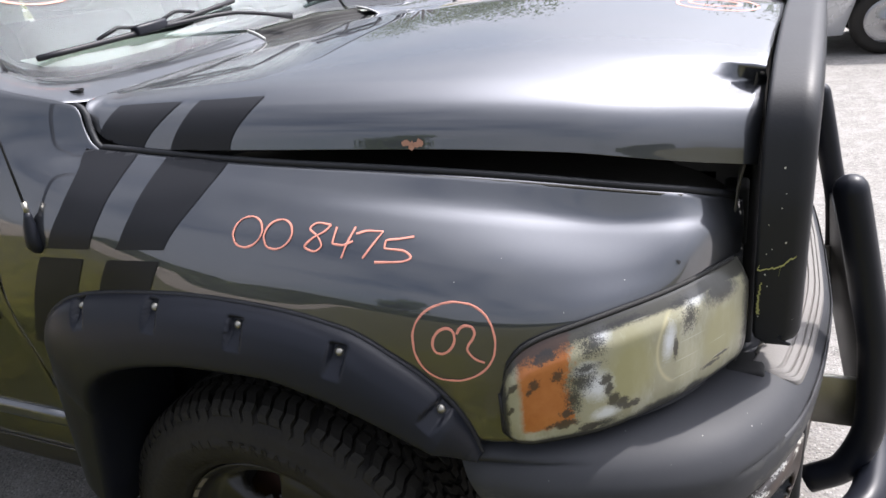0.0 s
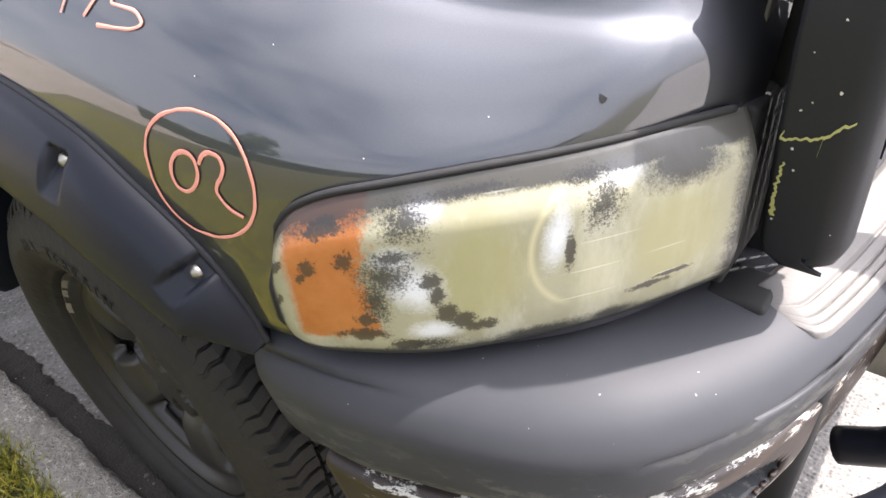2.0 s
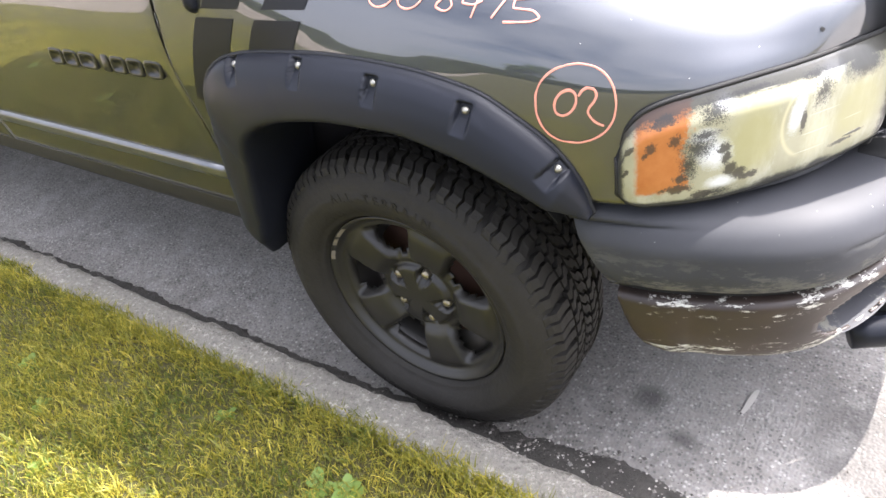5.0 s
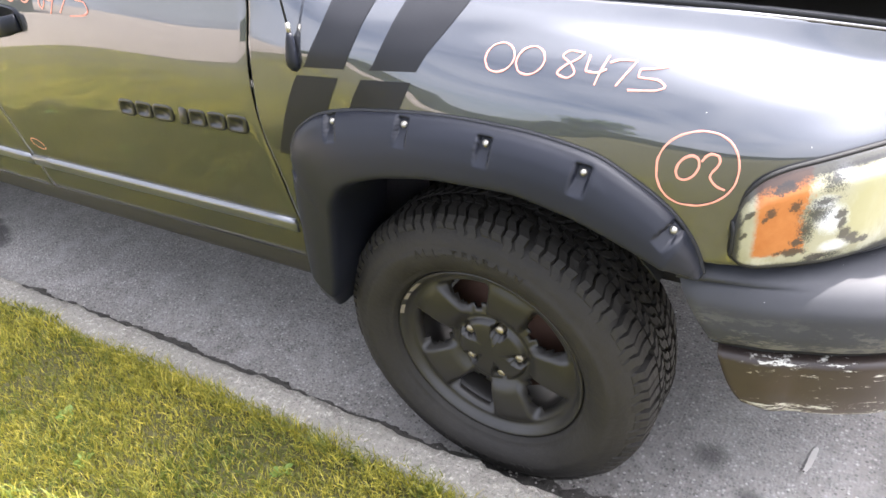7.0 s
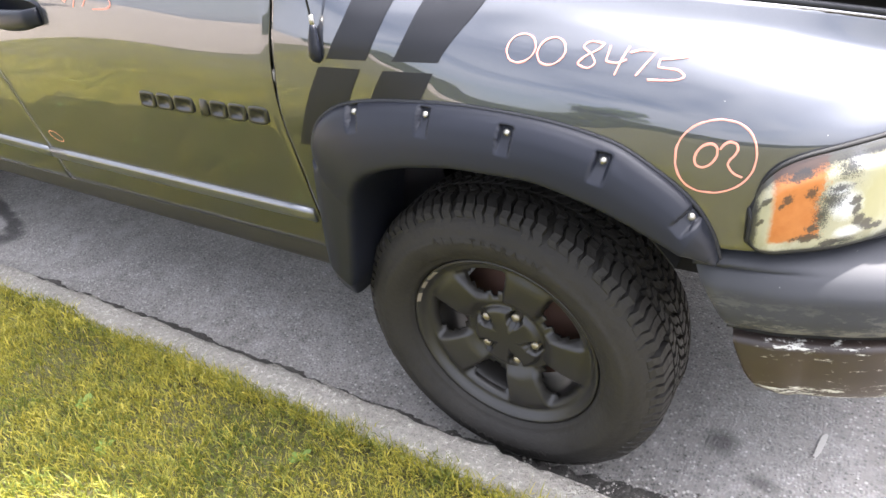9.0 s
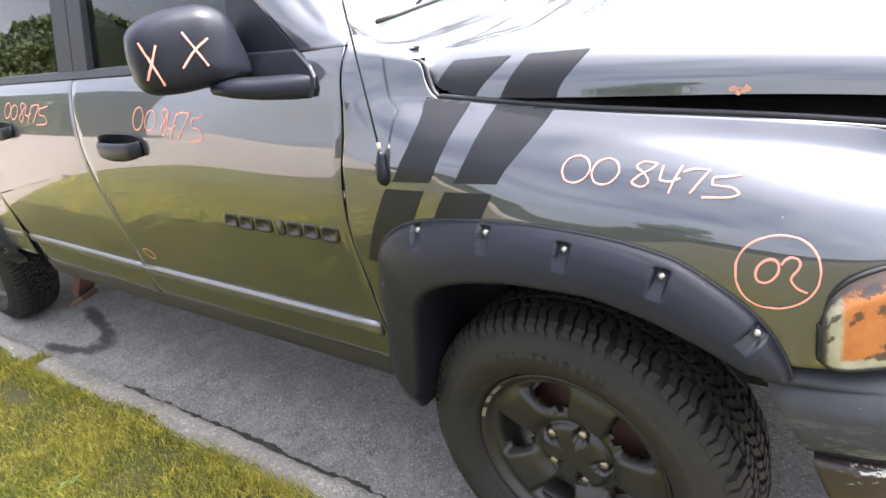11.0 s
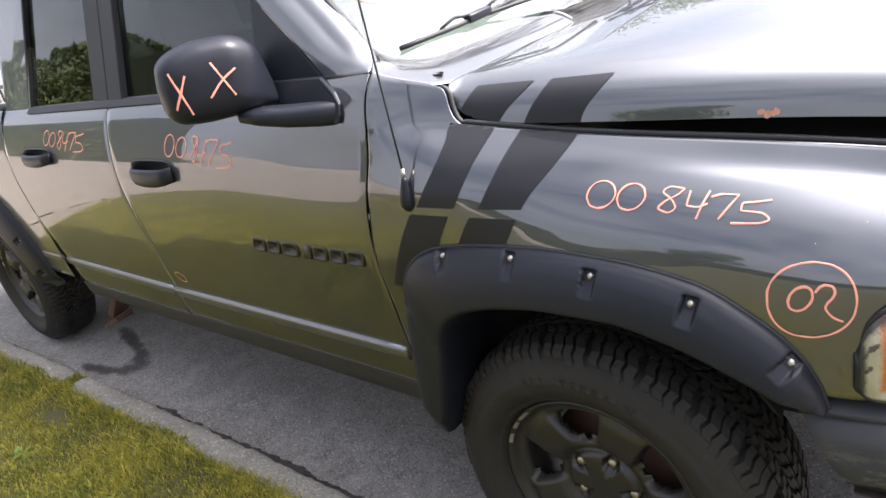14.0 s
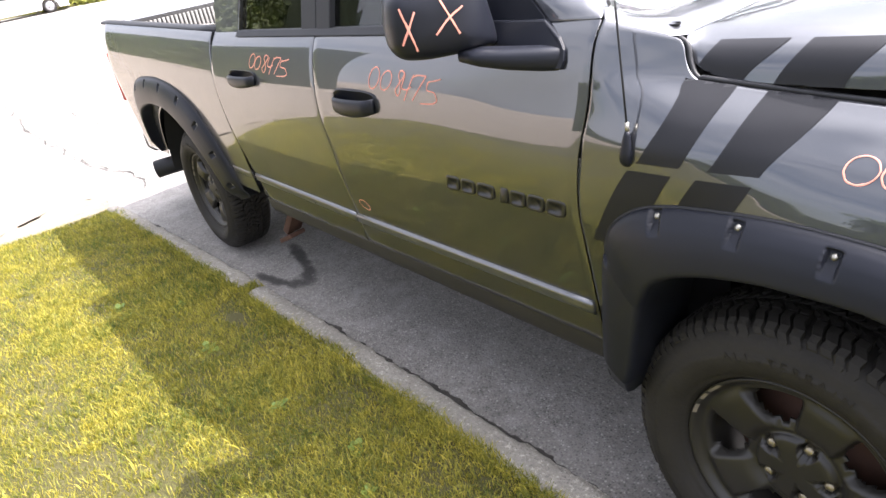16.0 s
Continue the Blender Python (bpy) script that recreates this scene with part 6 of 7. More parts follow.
    for i in range(len(pts)):
        foot.faces.new((a[i], b[i], b[(i + 1) % len(pts)], a[(i + 1) % len(pts)]))
    part("mirror_foot", put(foot), BLACK_PLASTIC, mir, smooth=False, bevel=0.004)
    return mir


mirror_right = build_mirror(False)
build_mirror(True)

# ---- door furniture ----
def build_handle(door, x0, x1, z0, z1, flip):
    def put(bm):
        if flip:
            for v in bm.verts:
                v.co.y = 2 * YC - v.co.y
        return bm
    y = side((x0 + x1) / 2, (z0 + z1) / 2)
    bm = bmesh.new()
    rows = []
    for f, d in ((1.0, -0.001), (0.98, 0.004), (0.94, 0.006), (0.90, 0.003)):
        row = []
        for k in range(40):
            a = 2 * math.pi * k / 40
            ca, sa = math.cos(a), math.sin(a)
            row.append(bm.verts.new(((x0 + x1) / 2 + math.copysign(abs(ca) ** 0.5, ca) * (x1 - x0) / 2 * f, y - d, (z0 + z1) / 2 + math.copysign(abs(sa) ** 0.5, sa) * (z1 - z0) / 2 * f)))
        rows.append(row)
    for a, b in zip(rows, rows[1:]):
        for k in range(40):
            bm.faces.new((a[k], a[(k + 1) % 40], b[(k + 1) % 40], b[k]))
    bm.faces.new(rows[-1])
    h = part("door_handle", put(bm), BLACK_PLASTIC, door, "black plastic pull handle")
    bm = bmesh.new()
    w = x1 - x0
    mid = [(x0 + w * 0.06, y - 0.004, z0 + (z1 - z0) * 0.40), (x0 + w * 0.16, y - 0.024, z0 + (z1 - z0) * 0.36), (x0 + w * 0.5, y - 0.032, z0 + (z1 - z0) * 0.33), (x0 + w * 0.84, y - 0.026, z0 + (z1 - z0) * 0.38), (x0 + w * 0.95, y - 0.006, z0 + (z1 - z0) * 0.45)]
    pts = line(mid, 20)
    rows = []
    for i, p in enumerate(pts):
        hh = (z1 - z0) * (0.30 + 0.08 * math.sin(math.pi * i / 19))
        rows.append([bm.verts.new((p.x, p.y + 0.011 * math.cos(2 * math.pi * k / 12), p.z + hh * math.copysign(abs(math.sin(2 * math.pi * k / 12)) ** 0.7, math.sin(2 * math.pi * k / 12)))) for k in range(12)])
    for a, b in zip(rows, rows[1:]):
        for k in range(12):
            bm.faces.new((a[k], a[(k + 1) % 12], b[(k + 1) % 12], b[k]))
    bm.faces.new(rows[0]), bm.faces.new(rows[-1][::-1])
    part("pull_grip", put(bm), BLACK_PLASTIC, door, "black pull grip of the door handle")


def moulding(x0, x1, flip, door):
    bm = bmesh.new()
    rows = []
    sec = [(0.000, 0.662), (-0.009, 0.660), (-0.015, 0.652), (-0.013, 0.646), (-0.014, 0.640), (-0.014, 0.628), (-0.008, 0.622), (0.002, 0.620)]
    for x in span(x0, x1, 12):
        lift = 0.013 * (-1.6 - x) if x < -1.6 else 0.0
        rows.append([bm.verts.new((x, side(x, z) + dy, z + lift)) for dy, z in sec])
    for a, b in zip(rows, rows[1:]):
        for k in range(len(sec) - 1):
            bm.faces.new((a[k], a[k + 1], b[k + 1], b[k]))
    bm.faces.new(rows[0]), bm.faces.new(rows[-1][::-1])
    if flip:
        for v in bm.verts:
            v.co.y = 2 * YC - v.co.y
    part("door_moulding", bm, PAINT_STRIP, door, "grey moulding strip along the door")


PAINT_STRIP = simple("moulding_silver", (0.20, 0.205, 0.215), 0.3, 0.8, grain=300, bump=0.02)
for flip in (0, 1):
    build_handle(front_doors[flip], -1.500, -1.225, 1.083, 1.158, flip)
    build_handle(rear_doors[flip], -2.420, -2.125, 1.125, 1.190, flip)
    moulding(-1.618, -0.470, flip, front_doors[flip])
    moulding(-2.575, -1.640, flip, rear_doors[flip])
    moulding(-2.86, -2.640, flip, beds[flip])

# name badge, drawn as plain shapes of its size
door_tree = tree_of(front_doors[0])


def badge_block(x0, x1, z0, z1, slant, hollow):
    bm = bmesh.new()
    y = side((x0 + x1) / 2, (z0 + z1) / 2)
    w, h = (x1 - x0) / 2, (z1 - z0) / 2
    cx, cz = (x0 + x1) / 2, (z0 + z1) / 2
    n = 28
    outer = []
    for k in range(n):
        a = 2 * math.pi * k / n
        ca, sa = math.cos(a), math.sin(a)
        outer.append((math.copysign(abs(ca) ** 0.45, ca), math.copysign(abs(sa) ** 0.45, sa)))
    rows = []
    sizes = ((1.0, 0.0), (1.0, 0.005), (0.90, 0.007)) + (((0.56, 0.007), (0.50, 0.004)) if hollow else ())
    for f, d in sizes:
        rows.append([bm.verts.new((cx + px * (w - (1 - f) * h * 1.1) + slant * pz * h * f, y - d, cz + pz * h * f)) for px, pz in outer])
    for a, b in zip(rows, rows[1:]):
        for k in range(n):
            bm.faces.new((a[k], a[(k + 1) % n], b[(k + 1) % n], b[k]))
    bm.faces.new(rows[-1])
    return bm


BADGE = simple("badge_dark", (0.014, 0.0145, 0.016), 0.3, grain=300, bump=0.02)
badge = part("name_badge", badge_block(-0.955, -0.893, 0.893, 0.938, 0.25, True), BADGE, front_doors[0], "dark raised name badge, as plain blocks", bevel=0.0)
for x0, x1, hol in ((-0.887, -0.825, True), (-0.819, -0.745, True), (-0.722, -0.692, False), (-0.686, -0.628, True), (-0.622, -0.562, True), (-0.556, -0.492, True)):
    part("name_badge", badge_block(x0, x1, 0.893 + (x0 + 0.95) * 0.01, 0.938 + (x0 + 0.95) * 0.01, 0.25, hol), BADGE, front_doors[0], "dark raised name badge, as plain blocks")

# ---- aerial ----
bm = tube(line([(-0.302, -0.002, 1.062), (-0.300, -0.012, 1.080), (-0.297, -0.012, 1.108), (-0.294, -0.010, 1.134)], 10), [0.009, 0.0135, 0.0145, 0.014, 0.013, 0.0115, 0.010, 0.0085, 0.007, 0.005], 14)
aerial = part("aerial_base", bm, BLACK_PLASTIC, truck, "black aerial base on the wing")
part("aerial_mast", tube([(-0.294, -0.010, 1.13), (-0.299, -0.008, 1.26), (-0.307, -0.005, 1.456), (-0.320, 0.0, 1.78)], 0.0022, 8), MATT_BLACK, aerial, "thin black aerial mast")
part("aerial_collar", tube([(-0.294, -0.010, 1.130), (-0.2945, -0.0098, 1.152)], 0.0045, 10), STEEL, aerial, "metal aerial collar")

# ---- stripes ----
hood_tree = tree_of(hood)


def height_at(point, x, z):
    """The s at which a panel reaches a height."""
    a, b = 0.0, 1.0
    if point(x, 0.0).z >= z:
        return 0.0
    if point(x, 1.0).z <= z:
        return 1.0
    for _ in range(22):
        m = (a + b) / 2
        if point(x, m).z < z:
            a = m
        else:
            b = m
    return a


def stripe(rear, front, z0, z1, point, lift, parent, n=30):
    """A slanting band on a panel between two edges, each given as heights and x."""
    bm = bmesh.new()
    rows = []
    for i in range(n):
        row = []
        for j in range(9):
            z = z0 + (z1 - z0) * i / (n - 1)
            for _ in range(2):
                x = hermite(*rear, z) + (hermite(*front, z) - hermite(*rear, z)) * j / 8
                s = height_at(point, x, z)
                z = point(x, s).z
            p = point(x, s)
            a, b = point(x + 0.004, s) - p, point(x, min(1, s + 0.004)) - point(x, max(0, s - 0.004))
            nn = a.cross(b).normalized()
            if nn.y > 0:
                nn = -nn
            row.append(bm.verts.new(p + nn * lift))
        rows.append(row)
    for a, b in zip(rows, rows[1:]):
        for j in range(8):
            bm.faces.new((a[j], a[j + 1], b[j + 1], b[j]))
    part("stripe", bm, STRIPE, parent, "matt black slanting stripe")


Z_KEYS = (0.85, 1.05, 1.077, 1.19, 1.205, 1.272)
for rear, front in (((-0.432, -0.308, -0.275, -0.222, -0.226, -0.188), (-0.322, -0.202, -0.180, -0.131, -0.126, -0.060)), ((-0.270, -0.150, -0.122, -0.072, -0.067, -0.022), (-0.164, -0.044, -0.029, 0.048, 0.050, 0.099))):
    stripe((Z_KEYS, rear), (Z_KEYS, front), 0.86, 1.050, fender_point, 0.0032, fender)
    stripe((Z_KEYS, rear), (Z_KEYS, front), 1.068, 1.24, fender_point, 0.0032, fender)
    stripe((Z_KEYS, rear), (Z_KEYS, front), 1.19, 1.272, hood_point, 0.0042, hood)

# ---- paint marker writing ----
def glyph(ch):
    """Pen strokes in a box one wide and one high."""
    ring = [(0.5 + 0.42 * math.sin(a) + 0.12 * math.cos(a), 0.5 + 0.48 * math.cos(a)) for a in span(-0.3, 2 * math.pi - 0.1, 16)]
    return {
        "0": [ring],
        "8": [[(0.95, 0.92), (0.55, 1.0), (0.25, 0.78), (0.5, 0.52), (0.62, 0.25), (0.35, 0.0), (0.05, 0.16), (0.3, 0.45), (0.75, 0.72), (0.95, 0.92)]],
        "4": [[(0.22, 1.0), (0.05, 0.48), (0.4, 0.42), (0.85, 0.55)], [(0.95, 1.0), (0.6, 0.45), (0.4, 0.0)]],
        "7": [[(0.1, 0.88), (0.5, 0.98), (0.98, 0.95), (0.62, 0.45), (0.32, 0.0)]],
        "5": [[(1.0, 0.98), (0.62, 0.9), (0.3, 0.86), (0.25, 0.56), (0.75, 0.46), (0.95, 0.22), (0.7, 0.04), (0.0, 0.02)]],
        "2": [[(0.05, 0.80), (0.22, 0.94), (0.46, 1.0), (0.70, 0.95), (0.80, 0.80), (0.70, 0.64), (0.52, 0.50), (0.45, 0.38), (0.56, 0.24), (0.80, 0.09), (1.12, 0.0)]],
        "X": [],
    }[ch]


def ribbon(tree, eye, pts, width, parent, bm, closed=False):
    sm = line([(p[0], p[1], p[2]) for p in pts], max(10, len(pts) * 5))
    rows = []
    hits = [lay(tree, eye, p) for p in sm]
    for i, (h, n) in enumerate(hits):
        d = (hits[min(i + 1, len(hits) - 1)][0] - hits[max(i - 1, 0)][0]).normalized()
        s = d.cross(n).normalized() * width * 0.5 * (0.8 + 0.35 * noise.noise((h.x * 60, h.z * 60, 1)))
        rows.append([bm.verts.new(h - s + n * 0.0034), bm.verts.new(h + n * 0.0040), bm.verts.new(h + s + n * 0.0034)])
    for a, b in zip(rows, rows[1:]):
        for k in range(2):
            bm.faces.new((a[k], a[k + 1], b[k + 1], b[k]))


def write(tree, eye, boxes, width, parent, y, lean, name="painted_number"):
    """boxes: character, x, z, width, height, drop over the width; lean: how far the letters lean back by their height."""
    bm = bmesh.new()
    for ch, x, z, w, h, dz in boxes:
        for st in glyph(ch):
            ribbon(tree, eye, [(x + px * w + pz * h * lean, y, z + pz * h + px * dz) for px, pz in st], width, parent, bm)
    return part(name, bm, CHALK, parent, "handwritten number in pink paint marker")


fen_tree = tree_of(fender)
E0 = (0.817, -0.727, 1.446)
write(fen_tree, E0, [("0", 0.071, 1.060, 0.067, 0.054, 0.004), ("0", 0.131, 1.060, 0.062, 0.051, 0.004), ("8", 0.208, 1.062, 0.053, 0.046, 0.003), ("4", 0.256, 1.054, 0.044, 0.050, 0.002), ("7", 0.294, 1.056, 0.050, 0.044, 0.003), ("5", 0.329, 1.051, 0.062, 0.041, 0.004)], 0.0040, fender, 0.055, 0.22)
E1 = (0.658, -0.981, 1.495)
bm = bmesh.new()
ribbon(fen_tree, E1, [(0.453 + 0.062 * math.sin(a) * (1 + 0.05 * math.cos(2 * a + 0.5)), 0.02, 0.954 + 0.062 * math.cos(a) + 0.011 * math.sin(a)) for a in span(-0.2, 2 * math.pi - 0.15, 22)], 0.0042, fender, bm)
part("painted_circle", bm, CHALK, fender, "hand-drawn circle in pink paint marker")
write(fen_tree, E1, [("0", 0.421, 0.931, 0.038, 0.042, 0.006), ("2", 0.458, 0.920, 0.034, 0.060, 0.006)], 0.0050, fender, 0.02, 0.0)
write(door_tree, E1, [("0", -1.257, 1.168, 0.065, 0.068, 0.001), ("0", -1.193, 1.167, 0.066, 0.060, 0.001), ("8", -1.114, 1.155, 0.040, 0.074, 0.0), ("4", -1.093, 1.143, 0.057, 0.076, 0.001), ("7", -1.052, 1.146, 0.074, 0.073, 0.002), ("5", -0.992, 1.139, 0.075, 0.073, 0.002)], 0.0050, front_doors[0], -0.012, 0.62)
rdoor_tree = tree_of(rear_doors[0])
E2 = (0.668, -0.966, 1.523)
write(rdoor_tree, E2, [("0", -2.153, 1.203, 0.064, 0.058, 0.001), ("0", -2.102, 1.199, 0.065, 0.054, 0.0), ("8", -2.035, 1.189, 0.055, 0.068, 0.001), ("4", -1.992, 1.185, 0.059, 0.066, 0.0), ("7", -1.943, 1.187, 0.069, 0.064, 0.001), ("5", -1.905, 1.179, 0.089, 0.067, 0.001)], 0.0056, rear_doors[0], -0.012, 1.03)
mir_tree = tree_of(mirror_right)
for strokes in ((((-0.069, 0.044), (-0.046, -0.049)), ((-0.038, 0.032), (-0.057, -0.001), (-0.075, -0.032))), (((0.020, 0.046), (0.053, -0.032)), ((0.068, 0.024), (0.033, 0.004), (0.0, -0.025)))):
    bm = bmesh.new()
    for st in strokes:
        ribbon(mir_tree, E2, [on_mirror(a, b, 0.03) for a, b in (st if len(st) > 2 else (st[0], ((st[0][0] + st[1][0]) / 2, (st[0][1] + st[1][1]) / 2), st[1]))], 0.0056, mirror_right, bm)
    part("painted_cross", bm, CHALK, mirror_right, "cross in pink paint marker")
# worn marker ovals on the bonnet
for cx, cy, rx, ry in ((0.50, 1.12, 0.075, 0.06), (0.50, 1.12, 0.055, 0.04), (0.74, 0.92, 0.095, 0.10), (0.735, 0.93, 0.06, 0.05)):
    bm = bmesh.new()
    ribbon(hood_tree, (cx, cy, 3.0), [(cx + rx * math.cos(a), cy + ry * math.sin(a), 1.0) for a in span(0.2, 6.3, 20)], 0.007, hood, bm)
    part("painted_circle", bm, CHALK, hood, "worn circle in pink paint marker")
# marker ovals on the windscreen and low on the front door
bm = bmesh.new()
ribbon(tree_of(windscreen), E1, [tuple(on_screen(0.100 + 0.062 * math.cos(a), 0.275 + 0.055 * math.sin(a), 0.0)) for a in span(0.4, 6.5, 20)], 0.006, windscreen, bm)
for cx in (0.080, 0.118):
    ribbon(tree_of(windscreen), E1, [tuple(on_screen(cx + 0.014 * math.cos(a), 0.285 + 0.028 * math.sin(a), 0.0)) for a in span(0.4, 6.5, 14)], 0.006, windscreen, bm)
part("painted_circle", bm, CHALK, windscreen, "circle in pink paint marker on the glass")
bm = bmesh.new()
ribbon(door_tree, E1, [(-1.522 + 0.034 * math.cos(a), 0.02, 0.721 + 0.014 * math.sin(a) - 0.008 * math.cos(a)) for a in span(0.3, 6.4, 16)], 0.0035, front_doors[0], bm)
part("painted_circle", bm, CHALK, front_doors[0], "small worn oval in pink paint marker")
# rusty chip at the bonnet's edge, small chips on the wing
for dx in (-0.012, -0.004, 0.005, 0.013):
    chip(hood_tree, E0, (0.362 + dx, 0.165, 1.197 + rnd.uniform(-0.002, 0.003)), 0.007, simple("rust_chip", (0.42, 0.22, 0.15), 0.8), hood)
chip(fen_tree, E0, (0.729, 0.246, 0.991), 0.004, DARK, fender)
for _ in range(4):
    x = rnd.uniform(0.1, 0.75)
    chip(fen_tree, E0, (x, 0.02 + max(0, x - 0.4) * 0.5, rnd.uniform(0.96, 1.06)), 0.0007, CHIP, fender)

# ---- kerb ----
def kerb_piece(x0, x1, dy, dz, seed):
    """A length of worn concrete kerb."""
    sec = [(0.0, -0.16), (0.0, -0.03), (-0.004, -0.012), (-0.014, -0.002), (-0.035, 0.0), (-0.06, 0.001), (-0.085, -0.001), (-0.102, -0.008), (-0.110, -0.022), (-0.112, -0.16)]
    bm = bmesh.new()
    n = max(8, int((x1 - x0) / 0.025))
    rows = []
    for i in range(n + 1):
        x = x0 + (x1 - x0) * i / n
        row = []
        for k, (y, z) in enumerate(sec):
            q = (x * 7 + seed, k * 0.8, 0)
            w = 0.011 * noise.noise(q) + 0.008 * noise.noise((x * 31 + seed, k * 1.3, 5))
            top = 1 if 1 <= k <= 8 else 0.3
            row.append(bm.verts.new((x, kerb_line(x) + y + dy + w * top, max(-0.2, kerb_top(x) + z + dz + w * 0.7 * top))))
        rows.append(row)
    for a, b in zip(rows, rows[1:]):
        for k in range(len(sec) - 1):
            bm.faces.new((a[k], a[k + 1], b[k + 1], b[k]))
    bm.faces.new(rows[0]), bm.faces.new(rows[-1][::-1])
    return bm


kerb = tagged(link_mesh("kerb", kerb_piece(-2.69, 1.35, 0.0, 0.0, 0.0), KERB), "worn pale concrete kerb with chipped edges", "kerb", kind="structure")
part("kerbstone", kerb_piece(-5.48, -2.80, 0.0, 0.0, 9.0), KERB, kerb)
part("kerbstone", kerb_piece(1.36, 4.0, 0.0, 0.0, 4.0), KERB, kerb)


# ---- stains and dirt on the road ----
def flat_patch(name, outline, z, mat, label, category, kind="stuff", wob=0.02, seed=0.0, n=90):
    """A thin patch with a wandering outline."""
    pts = line([(x, y, 0) for x, y in outline + outline[:1]], n)[:-1]
    bm = bmesh.new()
    vs = []
    for i, p in enumerate(pts):
        vs.append(bm.verts.new((p.x + wob * noise.noise((p.x * 14 + seed, p.y * 14, 0)), p.y + wob * noise.noise((p.x * 14, p.y * 14 + seed, 7)), z)))
    f = bm.faces.new(vs)
    bmesh.ops.triangulate(bm, faces=[f])
    return tagged(link_mesh(name, bm, mat, smooth=False), label, category, kind=kind)


DAMP = simple("damp_dirt", (0.045, 0.041, 0.036), 0.7, grain=140, vary=0.75, bump=0.9, dist=0.008, big=30.0)
PALE = simple("pale_dust", (0.42, 0.40, 0.37), 0.9, grain=140, vary=0.25, bump=0.4, dist=0.004)


def gutter_width(x):
    base = hermite((-5, -2.9, -1.9, -1.2, -0.2, 0.15, 0.5, 1.2), (0.012, 0.020, 0.060, 0.080, 0.078, 0.11, 0.14, 0.135), x)
    return max(0.004, base + 0.014 * noise.noise((x * 2.2, 0, 2)) + 0.024 * noise.noise((x * 7, 3, 2)) + 0.014 * noise.noise((x * 28, 1, 2)) + 0.006 * noise.noise((x * 90, 1, 4)))


bm = bmesh.new()
rows = []
for x in span(-4.6, 1.4, 900):
    a = kerb_line(x) - 0.03
    w = gutter_width(x)
    rows.append([bm.verts.new((x, a + (0.03 + w) * f, (-0.007 if f == 1 else 0.006) + 0.004 * noise.noise((x * 40, f * 5, 0)))) for f in (0.0, 0.6, 0.9, 1.0)])
for a, b in zip(rows, rows[1:]):
    for k in range(3):
        bm.faces.new((a[k], a[k + 1], b[k + 1], b[k]))
tagged(link_mesh("gutter_dirt", bm, DAMP), "damp dark dirt along the kerb", "dirt", kind="stuff")
flat_patch("scratch_mark", [(0.686, 0.345), (0.690, 0.344), (0.714, 0.436), (0.711, 0.438)], 0.0040, PALE, "white scrape on the asphalt", "scrape", wob=0.003, n=40)


flat_patch("dirt_patch", [(-5.42, -0.22), (-5.95, -0.24), (-6.12, -0.50), (-5.90, -0.85), (-5.55, -1.30), (-5.42, -1.25)], 0.006, simple("gritty_dirt", (0.17, 0.145, 0.11), 0.9, grain=90, vary=0.6, bump=0.6, dist=0.006, big=14.0), "gritty brown dirt at the lawn's end", "dirt", wob=0.10, seed=3.0)


# cracks in the side road
def crack(pts, width):
    bm = bmesh.new()
    rows = []
    prev = None
    sm = line([(x, y, 0) for x, y in pts], 120)
    for i, p in enumerate(sm):
        w = width * (0.4 + abs(noise.noise((p.x * 3, p.y * 3, 4))) * 1.6)
        o = 0.08 * noise.noise((p.x * 2.2, p.y * 2.2, 9)) + 0.03 * noise.noise((p.x * 9, p.y * 9, 9))
        z = rise(p.x) + (0.004 if p.y > -0.2 else 0.0)
        rows.append([bm.verts.new((p.x + o, p.y + o, z + 0.004)), bm.verts.new((p.x + o + w * 0.6, p.y + o + w, z + 0.004))])
    for a, b in zip(rows, rows[1:]):
        bm.faces.new((a[0], a[1], b[1], b[0]))
    tagged(link_mesh("road_crack", bm, DAMP, smooth=False), "thin dark crack in the asphalt", "crack", kind="stuff")


crack([(-5.75, 0.15), (-6.3, 0.18), (-7.2, 0.05), (-8.4, -0.05), (-10.5, -0.15), (-13.5, -0.1)], 0.022)
crack([(-9.5, 0.6), (-11, 0.5), (-12.6, 0.75)], 0.018)
crack([(1.0, 3.32), (1.6, 3.28), (2.6, 3.35), (4, 3.3)], 0.015)

